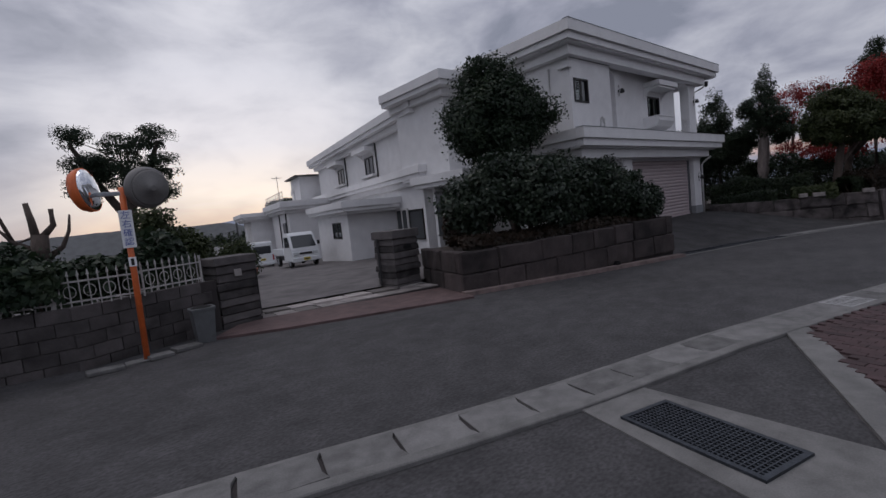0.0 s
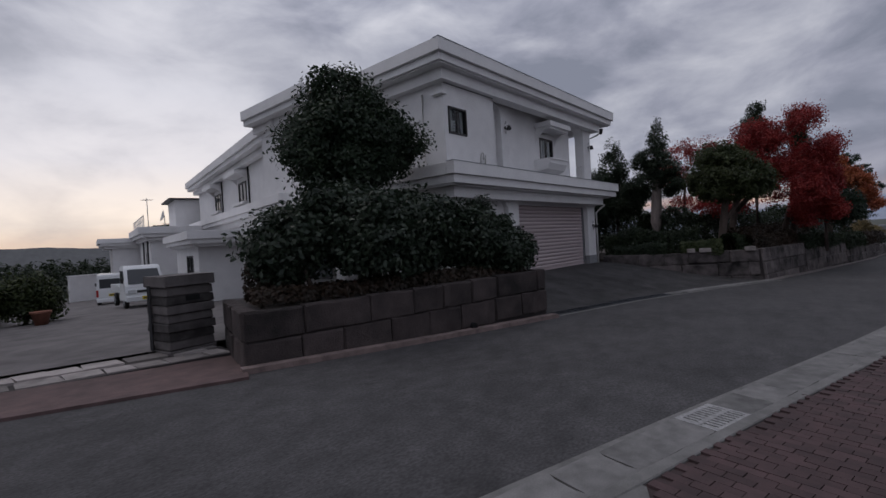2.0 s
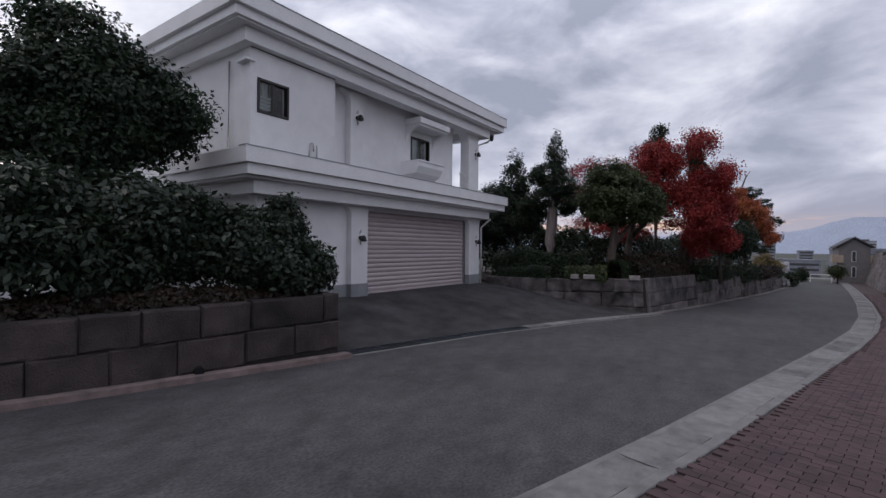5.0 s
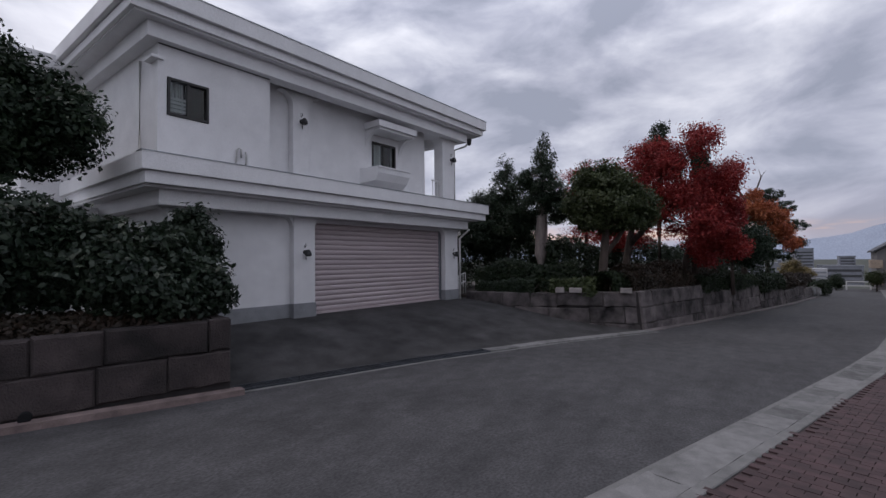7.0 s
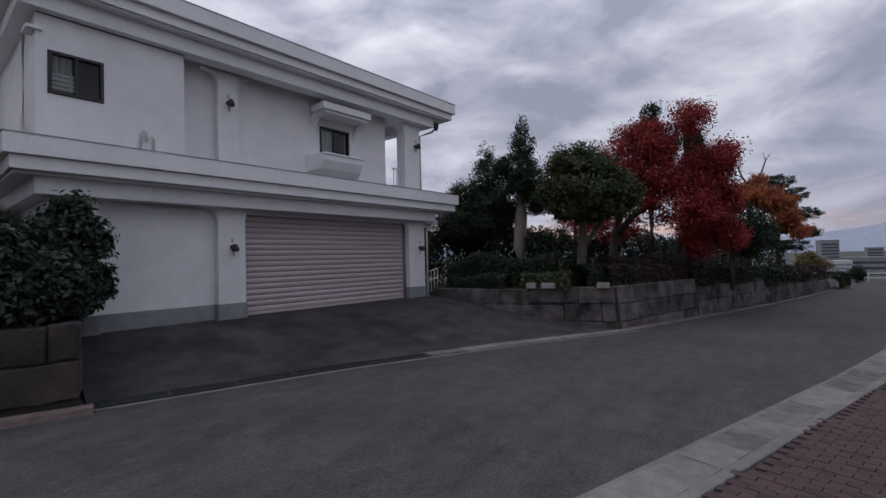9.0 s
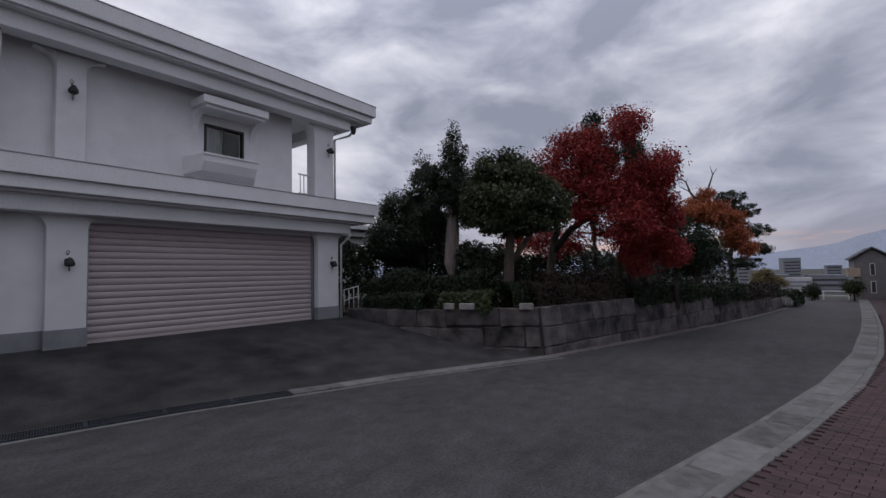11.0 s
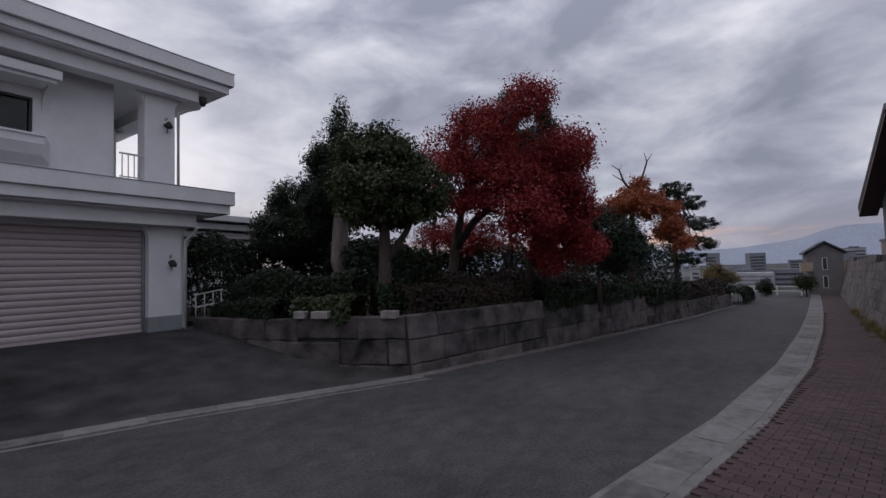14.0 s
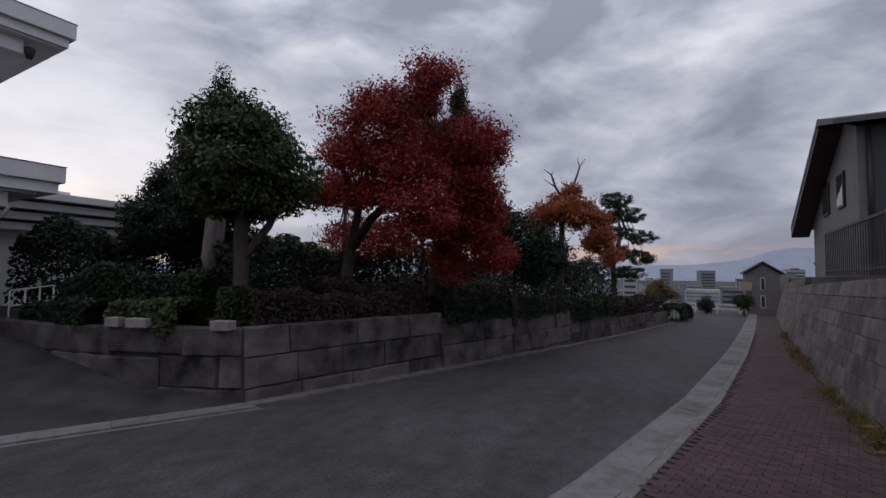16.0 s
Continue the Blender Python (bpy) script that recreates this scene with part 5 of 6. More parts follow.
# ---- vehicles in the yard ----
def kei(name, label, at, turn, bed):
    """A small cab-forward vehicle; bed: an open loading bed, else a closed van body."""
    v = thing(name, label, "truck" if bed else "van", at, turn)
    L, Wd = 3.3, 1.46
    bm = bmesh.new()
    hgt = 1.78 if bed else 1.86
    end = 1.35 if bed else 3.25
    prof = [(0.0, 0.32), (0.0, 0.62), (0.06, 0.95), (0.48, hgt - 0.12), (0.62, hgt), (end - 0.06, hgt), (end, hgt - 0.08), (end, 0.32)]
    extrude_profile(bm, prof, -Wd / 2, Wd / 2)
    for q in bm.verts:
        if q.co.z > 1.0:
            q.co.y *= 0.9
    bmesh.ops.bevel(bm, geom=list(bm.edges), offset=0.03, segments=2, affect="EDGES")
    body = part("body", bm, M_CARW, v)
    # windscreen, following the slope
    bm = bmesh.new()
    q = [(0.085, -0.60, 1.02), (0.085, 0.60, 1.02), (0.455, 0.55, hgt - 0.16), (0.455, -0.55, hgt - 0.16)]
    vs = [bm.verts.new((x - 0.012, y, z)) for x, y, z in q] + [bm.verts.new((x + 0.02, y, z)) for x, y, z in q]
    bm.faces.new(vs[:4])
    bm.faces.new(vs[7:3:-1])
    for i in range(4):
        bm.faces.new((vs[i], vs[i + 4], vs[(i + 1) % 4 + 4], vs[(i + 1) % 4]))
    bmesh.ops.recalc_face_normals(bm, faces=bm.faces)
    part("windscreen", bm, M_GLASS, body)
    for s in (-1, 1):
        bm = bmesh.new()
        prof = [(0.22, 1.05), (0.58, hgt - 0.2), (1.1, hgt - 0.2), (1.1, 1.05)]
        extrude_profile(bm, prof, s * (Wd / 2 * 0.925), s * (Wd / 2 * 0.965))
        part("side_window", bm, M_GLASS, body)
        part("headlight", boxes((-0.03, s * 0.5 - 0.13, 0.62, 0.05, s * 0.5 + 0.13, 0.80), bev=0.02), M_LAMPGL, v)
        part("wing_mirror", boxes((0.2, s * 0.80 - 0.06, 1.08, 0.26, s * 0.80 + 0.06, 1.28), bev=0.02), M_IRON, v)
        for x in (0.5, 2.5):
            bm = bmesh.new()
            lathe(bm, [(0.18, -0.07), (0.26, -0.07), (0.27, -0.05), (0.27, 0.05), (0.26, 0.07), (0.18, 0.07)], 20, Matrix.Translation((x, s * 0.64, 0.27)) @ Matrix.Rotation(math.pi / 2, 4, "X"))
            wl = part("wheel", bm, M_TYRE, v)
            bm = bmesh.new()
            lathe(bm, [(0.17, -0.075), (0.15, -0.085), (0.03, -0.06), (0.03, 0.06), (0.15, 0.085), (0.17, 0.075)], 16, Matrix.Translation((x, s * 0.64, 0.27)) @ Matrix.Rotation(math.pi / 2, 4, "X"))
            part("rim", bm, M_STEEL, wl)
    part("bumper", boxes((-0.07, -0.72, 0.30, 0.06, 0.72, 0.52), bev=0.03), M_CARW, v)
    pl = part("number_plate", boxes((-0.09, -0.165, 0.36, -0.072, 0.165, 0.50)), M_PLATE, v)
    part("plate_bar", boxes((-0.094, -0.12, 0.40, -0.091, 0.12, 0.45)), M_IRON, pl)
    part("grille", boxes((-0.022, -0.32, 0.66, 0.02, 0.32, 0.76), bev=0.008), M_IRON, v)
    if bed:
        part("chassis", boxes((1.3, -0.6, 0.35, 3.25, 0.6, 0.55)), M_IRON, v)
        part("bed_floor", boxes((1.42, -0.70, 0.62, 3.28, 0.70, 0.68)), M_CARW, v)
        for s in (-1, 1):
            part("bed_side", boxes((1.42, s * 0.70 - 0.02, 0.64, 3.28, s * 0.70 + 0.02, 0.95), bev=0.006), M_CARW, v)
        part("tailgate", boxes((3.26, -0.68, 0.64, 3.30, 0.68, 0.95), bev=0.006), M_CARW, v)
        part("headboard", boxes((1.42, -0.66, 0.68, 1.46, 0.66, 1.25)), M_CARW, v)
    else:
        part("tailgate", boxes((3.235, -0.62, 0.55, 3.275, 0.62, 1.0), bev=0.01), M_CARW, v)
        part("rear_window", boxes((3.235, -0.56, 1.08, 3.27, 0.56, 1.6), bev=0.02), M_GLASS, v)
        part("rear_bumper", boxes((3.2, -0.70, 0.3, 3.34, 0.70, 0.5), bev=0.03), M_CARW, v)
        pl = part("rear_plate", boxes((3.275, -0.165, 0.62, 3.29, 0.165, 0.76)), M_PLATE, v)
        part("plate_bar", boxes((3.29, -0.12, 0.66, 3.293, 0.12, 0.71)), M_IRON, pl)
        for s in (-1, 1):
            part("tail_light", boxes((3.23, s * 0.66 - 0.06, 0.6, 3.27, s * 0.66 + 0.06, 1.0), bev=0.015), M_RED, v)
    return v


kei("pickup_truck", "small white pickup truck parked on the forecourt", (7.3, 23.6, -0.2), 86, True)
kei("delivery_van", "white boxy van parked with its tailgate to the gate", (8.9, 36.0, -0.8), -103, False)

# ---- planting ----
rngp = np.random.default_rng(20)
tree("clipped_tree", "dense dark evergreen tree with a rounded clipped crown", (7.9, 9.9, 0.8), [([(7.9, 9.9, 0.8), (7.85, 10.2, 1.8), (7.9, 10.6, 2.8), (7.9, 10.6, 4.0)], [0.16, 0.13, 0.11, 0.05])],
     [(8.1, 10.75, 4.7, 1.75, 1.6, 1.2), (7.2, 10.6, 4.3, 1.15, 1.15, 1.0), (9.1, 10.6, 4.55, 1.2, 1.2, 1.05), (8.0, 10.7, 5.55, 1.15, 1.1, 0.85), (7.8, 10.6, 3.7, 1.25, 1.2, 0.75)], 30000, 0.075, L_GREEN, shift=(0.42, 0.35), seed=2, clump=0.26)
tree("shrub", "broad glossy evergreen shrub spilling over the stone wall", (6.4, 8.5, 0.8), [([(6.4, 8.5, 0.8), (6.4, 8.6, 1.5)], [0.09, 0.05]), ([(7.6, 8.3, 0.8), (7.7, 8.4, 1.6)], [0.07, 0.04]), ([(5.4, 8.8, 0.8), (5.2, 8.9, 1.5)], [0.07, 0.04])],
     [(7.9, 8.75, 2.35, 1.6, 1.1, 0.85), (6.3, 8.9, 2.35, 1.5, 1.1, 0.9), (5.2, 9.2, 2.0, 1.1, 0.9, 0.8), (9.0, 8.3, 2.0, 1.3, 1.0, 0.75), (6.8, 8.4, 1.75, 1.6, 0.8, 0.6)], 26000, 0.085, L_BUSH, shift=(0.75, 0.3), seed=3, clump=0.24, category="shrub", lo=1.12)
tree("shrub", "lighter glossy evergreen shrub at the end of the planter", (9.8, 7.9, 0.8), [([(9.8, 7.9, 0.8), (9.8, 7.9, 1.5)], [0.06, 0.03])],
     [(9.6, 7.9, 1.9, 1.0, 0.8, 0.75), (10.3, 7.7, 1.55, 0.7, 0.6, 0.55)], 9000, 0.08, L_BUSH, shift=(0.85, 0.2), seed=5, clump=0.2, category="shrub", lo=1.08)
tree("shrub", "rounded dark shrub growing beside the driveway", (11.3, 9.2, 0.8), [([(11.3, 9.2, 0.8), (11.3, 9.2, 1.6)], [0.06, 0.03])],
     [(11.25, 9.3, 2.2, 0.72, 0.7, 0.8), (11.2, 9.2, 1.5, 0.7, 0.65, 0.5)], 8000, 0.075, L_BUSH, shift=(0.4, 0.15), seed=6, clump=0.18, category="shrub", lo=1.02)


def hedge(label, poly, z0, z1, count, leaf, size=0.045, seed=1, name="hedge", round_=0.25):
    """A clipped hedge or a bank of azaleas over a plan strip [(x, y, half width)...], tops rounded."""
    rng = np.random.default_rng(seed)
    h = thing(name, label, "hedge" if name == "hedge" else "shrub", (poly[0][0], poly[0][1], z0))
    seg = [(np.array(a), np.array(b)) for a, b in zip(poly, poly[1:])]
    Ls = np.array([np.linalg.norm((b - a)[:2]) for a, b in seg])
    pick = rng.choice(len(seg), count, p=Ls / Ls.sum())
    t = rng.random(count)
    A, B = np.array([s[0] for s in seg])[pick], np.array([s[1] for s in seg])[pick]
    P = A + (B - A) * t[:, None]
    d = (B - A)[:, :2] / np.linalg.norm((B - A)[:, :2], axis=1)[:, None]
    nrm = np.stack([-d[:, 1], d[:, 0]], 1)
    ang = rng.uniform(-0.15, math.pi + 0.15, count)
    lump = 1 + 0.12 * np.sin(P[:, 0] * 2.3 + P[:, 1] * 3.1) + 0.06 * np.sin(P[:, 0] * 6.1)
    e = 0.55
    cx, cz = np.sign(np.cos(ang)) * np.abs(np.cos(ang)) ** e, np.abs(np.sin(ang)) ** e
    k = (1 - 0.22 * rng.random(count) ** 2) * lump
    c = np.stack([P[:, 0] + nrm[:, 0] * cx * P[:, 2] * k, P[:, 1] + nrm[:, 1] * cx * P[:, 2] * k, z0 + 0.12 + (z1 - z0 - 0.12) * cz * k], 1)
    c += rng.normal(size=c.shape) * 0.025
    nn = np.stack([nrm[:, 0] * cx, nrm[:, 1] * cx, cz + 0.2], 1) + rng.normal(size=(count, 3)) * 0.6
    nn /= np.linalg.norm(nn, axis=1)[:, None]
    leaves("foliage", c - np.array([poly[0][0], poly[0][1], z0]), size * (0.6 + 0.8 * rng.random(count)), nn, leaf, h, rng)
    bm = bmesh.new()
    for (a, b), L_ in zip(seg, Ls):
        n_ = max(int(L_ / 0.5), 1)
        for i in range(n_):
            p = a + (b - a) * (i + 0.5) / n_
            bx = p[0] - poly[0][0] + rng.uniform(-0.1, 0.1)
            by = p[1] - poly[0][1] + rng.uniform(-0.1, 0.1)
            tube(bm, [(bx, by, 0.0), (bx + rng.uniform(-0.1, 0.1), by, (z1 - z0) * 0.45), (bx + rng.uniform(-0.2, 0.2), by + rng.uniform(-0.2, 0.2), (z1 - z0) * 0.8)], [0.025, 0.018, 0.008], 5)
    tagged(part("stem_mass", bm, M_BARK, h), kind="stuff")
    return h


hedge("low bronze ground shrubs along the planter's edge", [(4.9, 9.3, 0.35), (8.0, 8.5, 0.35), (11.1, 7.75, 0.32)], 0.86, 1.22, 11000, L_DKRED, 0.045, 7, "azalea")
hedge("low bronze ground shrubs beside the driveway", [(11.2, 7.9, 0.3), (11.5, 9.8, 0.3)], 0.86, 1.24, 4000, L_DKRED, 0.045, 8, "azalea")
hedge("thin twiggy shrub by the gate pillar", [(5.6, 10.3, 0.5), (6.0, 9.7, 0.5)], 0.85, 1.75, 3500, L_DKRED, 0.05, 9, "azalea")
# garden terraces east of the drive
hedge("clipped low box hedge along the garden wall", [(22.5, 9.6, 0.32), (22.75, 7.4, 0.32)], 0.55, 1.2, 9000, L_HEDGE, 0.04, 10)
hedge("loose leafy shrubs above the wall corner", [(22.95, 6.9, 0.4), (23.4, 5.5, 0.42)], 0.55, 1.28, 6000, L_OLIVE, 0.06, 11, "azalea")
hedge("taller clipped hedge behind the low one", [(23.5, 10.4, 0.5), (24.0, 8.2, 0.5), (24.6, 6.6, 0.5)], 0.55, 1.85, 14000, L_HEDGE, 0.045, 12)
hedge("rounded azaleas above the granite wall", [(24.0, 4.9, 0.5), (26.2, 4.25, 0.6), (28.3, 3.8, 0.55)], 0.5, 1.42, 14000, L_DKRED, 0.045, 13, "azalea")
hedge("rounded green azaleas along the granite wall", [(23.8, 5.3, 0.4), (24.8, 4.7, 0.5)], 0.5, 1.4, 5000, L_HEDGE, 0.045, 14, "azalea")
hedge("dark bank of azaleas beneath the maple", [(26.4, 5.4, 0.7), (30.4, 4.5, 0.8), (33.4, 3.8, 0.8)], 0.4, 1.7, 15000, L_DKRED, 0.05, 15, "azalea")
hedge("clipped azaleas stepping down with the wall", [(28.8, 3.4, 0.42), (35.3, 2.05, 0.45)], 0.3, 1.15, 13000, L_HEDGE, 0.045, 16, "azalea")
hedge("clipped azaleas beyond the second step", [(35.6, 2.0, 0.5), (40.3, 1.2, 0.55)], 0.0, 0.95, 11000, L_HEDGE, 0.05, 17, "azalea")
hedge("bronze azaleas at the end of the granite wall", [(40.6, 1.15, 0.55), (49.5, -0.05, 0.6)], 0.0, 0.8, 12000, L_DKRED, 0.055, 18, "azalea")
hedge("square clipped hedge at the bend", [(51.5, -0.7, 0.7), (55, -1.1, 0.8)], -1.05, 0.05, 6000, L_HEDGE, 0.07, 19)
hedge("dense dark hedge closing the garden", [(23.2, 12.9, 0.7), (27.3, 13.2, 0.9), (34, 11.0, 0.9)], 0.6, 3.0, 26000, L_HEDGE, 0.07, 21)
hedge("dense dark hedge behind the maples", [(25.9, 9.0, 0.9), (29.2, 8.0, 0.9), (36, 5.4, 1.0), (44, 2.2, 1.0)], 0.3, 2.7, 30000, L_HEDGE, 0.08, 22)

tree("round_tree", "dense round-headed broadleaf tree with a stout trunk", (24.9, 5.9, 0.6), [([(24.9, 5.9, 0.6), (24.9, 5.85, 1.6), (24.75, 5.7, 2.7), (24.6, 5.5, 3.8)], [0.19, 0.16, 0.14, 0.06]), ([(24.8, 5.8, 2.0), (25.1, 5.3, 2.8), (25.2, 4.8, 3.6)], [0.1, 0.08, 0.03])],
     [(24.5, 5.45, 4.2, 1.25, 1.25, 0.95), (24.6, 6.3, 4.0, 0.95, 0.95, 0.9), (24.7, 4.6, 3.75, 0.9, 0.9, 0.8), (24.5, 5.9, 4.75, 0.9, 0.9, 0.75), (24.6, 5.5, 3.4, 1.2, 1.3, 0.55)], 24000, 0.07, L_OLIVE, shift=(-0.38, -0.25), seed=8, clump=0.22)
tree("conifer", "tall dark conifer on a pale lopped trunk", (26.55, 9.0, 0.6), [([(26.55, 9.0, 0.6), (26.55, 9.0, 2.2), (26.6, 8.95, 3.4), (26.55, 8.8, 5.5)], [0.30, 0.27, 0.25, 0.08])],
     [(26.5, 8.75, 6.3, 0.5, 0.55, 0.6), (26.5, 9.0, 5.5, 0.75, 0.9, 0.55), (26.5, 8.5, 4.9, 0.8, 0.85, 0.5), (26.6, 9.4, 4.3, 0.9, 1.1, 0.6), (26.5, 8.75, 7.0, 0.22, 0.24, 0.4), (26.6, 9.6, 5.2, 0.5, 0.5, 0.4), (26.7, 8.2, 4.1, 0.7, 0.7, 0.5), (26.7, 9.9, 3.6, 0.6, 0.7, 0.5)], 18000, 0.075, L_PINE, M_BARKP, shift=(-0.65, -0.25), seed=9, clump=0.2, slim=0.3)
tree("evergreen_tree", "dark upright evergreen behind the conifer", (27.7, 11.2, 0.6), [([(27.7, 11.2, 0.6), (27.7, 11.2, 3.0), (27.7, 11.1, 5.0)], [0.2, 0.15, 0.06])],
     [(27.6, 11.2, 5.4, 0.8, 0.9, 1.0), (27.7, 11.5, 4.2, 1.0, 1.3, 1.1), (27.6, 11.3, 6.5, 0.4, 0.5, 0.65), (27.9, 12.2, 3.2, 1.0, 1.3, 1.0), (27.0, 10.6, 3.5, 1.3, 1.4, 1.1), (26.4, 12.0, 3.2, 1.3, 1.3, 1.1), (26.9, 11.9, 4.6, 0.9, 1.0, 0.9)], 26000, 0.085, L_PINE, shift=(-0.10, 0.15), seed=10, clump=0.24, slim=0.35)
trng = random.Random(4)
MAPLE_TIERS = [(28.3, 4.5, 5.0, 1.2, 1.5, 1.0), (28.2, 3.6, 4.2, 1.1, 1.3, 0.9), (28.3, 4.3, 6.1, 0.9, 1.1, 0.7)]
for i in range(22):
    z = 2.8 + 4.1 * ((i + trng.random()) / 22)
    half = 2.0 * math.sqrt(max(0.12, 1 - ((z - 4.6) / 2.9) ** 2))
    MAPLE_TIERS.append((28.3 + trng.uniform(-0.9, 0.9), 4.15 + trng.uniform(-1, 1) * half * (1.0 if z > 3.6 else 0.7) - (0.8 if z < 3.6 else 0), z, trng.uniform(0.45, 0.85), trng.uniform(0.45, 0.9), trng.uniform(0.3, 0.55)))
tree("maple", "spreading maple in deep red autumn leaf", (28.6, 5.9, 0.6),
     [([(28.6, 5.9, 0.6), (28.55, 5.85, 1.8), (28.6, 5.7, 2.8), (28.55, 5.4, 3.9)], [0.20, 0.16, 0.14, 0.09]),
      ([(28.6, 5.75, 2.5), (28.5, 5.0, 3.3), (28.3, 4.2, 3.7), (28.2, 3.4, 4.3)], [0.13, 0.12, 0.09, 0.03]),
      ([(28.55, 5.5, 3.5), (28.3, 5.9, 4.8), (28.1, 5.3, 5.8), (28.0, 4.6, 6.8)], [0.09, 0.07, 0.05, 0.02]),
      ([(28.5, 5.4, 3.9), (28.4, 4.6, 5.0), (28.2, 3.7, 5.9)], [0.08, 0.05, 0.02])],
     MAPLE_TIERS, 25000, 0.062, L_RED, shift=(-0.60, -0.07), seed=11, clump=0.36, fill=0.8, twigs=46, lumps=2)
tree("maple", "dark red maple crown leaning over the street", (31.0, 4.2, 0.3), [([(31.0, 4.2, 0.3), (30.9, 3.9, 2.2), (30.8, 3.4, 3.8)], [0.15, 0.12, 0.05])],
     [(30.7 + 0.4 * math.sin(i * 2.1), 2.75 + 0.55 * math.sin(i * 3.7 + 1), 2.2 + 0.24 * i, 0.75, 0.62 - 0.015 * i, 0.5) for i in range(14)], 22000, 0.06, L_RED, shift=(-1.70, -0.25), seed=12, clump=0.26)
tree("maple", "thin pinkish maple behind the round tree", (32.0, 9.0, 0.3), [([(32, 9, 0.3), (32, 8.9, 3), (31.9, 8.8, 4.5)], [0.15, 0.1, 0.05])],
     [(31.6, 8.2, 6.3, 1.3, 1.6, 0.8), (31.8, 9.4, 5.0, 1.2, 1.4, 0.9), (31.8, 8.2, 3.2, 1.2, 1.9, 0.9), (31.0, 6.6, 3.0, 1.1, 1.5, 0.8)], 11000, 0.06, L_RED, shift=(-1.00, -0.25), seed=13, clump=0.3, fill=0.8)
tree("pine", "tall dark pine rising above the maples", (31.6, 5.2, 0.3), [([(31.6, 5.2, 0.3), (31.6, 5.2, 4), (31.6, 5.1, 7.6)], [0.2, 0.15, 0.05])],
     [(31.55, 5.1, 7.85, 0.35, 0.4, 0.4), (31.5, 5.2, 7.2, 0.6, 0.6, 0.35), (31.5, 5.0, 6.2, 0.8, 1.0, 0.6)], 9000, 0.085, L_PINE, shift=(-0.95, -0.15), seed=14, clump=0.2, slim=0.25)
tree("pine", "narrow dark pine behind the red crown", (31.8, 3.6, 0.3), [([(31.8, 3.6, 0.3), (31.7, 3.5, 4), (31.7, 3.45, 7.0)], [0.15, 0.12, 0.04])],
     [(31.7, 3.45, 6.85, 0.22, 0.25, 0.45), (31.7, 3.3, 6.2, 0.36, 0.36, 0.4), (31.7, 3.2, 5.6, 0.4, 0.4, 0.4)], 5000, 0.08, L_PINE, shift=(-1.85, -0.10), seed=15, clump=0.16, slim=0.25)
tree("large_shrub", "loose dull green shrub above the granite wall", (33.6, 2.7, 0.3), [([(33.6, 2.7, 0.3), (33.6, 2.7, 2.2)], [0.1, 0.05])],
     [(33.4, 2.5, 2.9, 1.3, 1.1, 1.0), (33.9, 1.9, 2.3, 1.2, 0.9, 0.8), (33.2, 3.2, 3.4, 1.0, 0.9, 0.7)], 13000, 0.07, L_GREEN, shift=(-1.90, -0.40), seed=16, clump=0.24, category="shrub")
tree("maple", "orange-leaved maple with bare dead top branches", (37.6, 2.9, 0.3),
     [([(37.6, 2.9, 0.3), (37.6, 2.8, 2.2), (37.5, 2.7, 4.2), (37.4, 2.5, 5.2)], [0.17, 0.14, 0.1, 0.05]),
      ([(37.45, 2.6, 4.8), (37.4, 2.95, 5.4), (37.35, 3.1, 5.9), (37.4, 3.0, 6.1)], [0.06, 0.05, 0.03, 0.012]),
      ([(37.35, 3.1, 5.9), (37.3, 3.4, 6.15)], [0.03, 0.01]), ([(37.4, 2.95, 5.4), (37.3, 3.4, 5.75)], [0.03, 0.01]),
      ([(37.45, 2.6, 4.9), (37.4, 2.2, 5.5), (37.4, 2.0, 6.1), (37.45, 2.1, 6.5)], [0.06, 0.045, 0.03, 0.01]), ([(37.4, 2.0, 6.1), (37.4, 1.8, 6.4)], [0.02, 0.008])],
     [(37.4, 2.9, 4.5, 1.1, 0.8, 0.6), (37.3, 2.0, 4.2, 1.1, 0.7, 0.6), (37.6, 1.3, 3.3, 1.1, 0.6, 0.6), (37.4, 3.7, 4.1, 1.0, 0.6, 0.5), (37.4, 1.2, 4.0, 0.7, 0.45, 0.4), (37.4, 0.8, 2.7, 0.7, 0.45, 0.4), (37.4, 2.4, 5.2, 0.6, 0.4, 0.3)], 13000, 0.07, L_ORANGE, shift=(-1.2, -0.6), seed=17, clump=0.3, fill=0.95, twigs=40)
tree("cloud_pine", "cloud-pruned pine with layered pads", (43.6, 2.0, 0.0), [([(43.6, 2.0, 0.0), (43.4, 2.1, 2.5), (43.6, 1.7, 4.2), (43.4, 1.9, 6.0)], [0.18, 0.15, 0.11, 0.05])],
     [(43.4, 1.9, 6.1, 1.0, 0.9, 0.5), (43.3, 1.1, 5.2, 1.1, 0.75, 0.4), (43.4, 2.5, 5.2, 1.0, 0.9, 0.45), (43.3, 0.6, 4.0, 1.0, 0.8, 0.38), (43.4, 1.8, 4.3, 1.0, 0.9, 0.4), (43.3, 0.7, 2.9, 1.0, 0.8, 0.38), (43.5, 1.6, 3.2, 1.0, 0.9, 0.4), (43.4, 1.3, 2.1, 1.0, 0.9, 0.38)], 13000, 0.085, L_PINE, shift=(1.5, -0.4), seed=18, clump=0.16, slim=0.25, lumps=0)

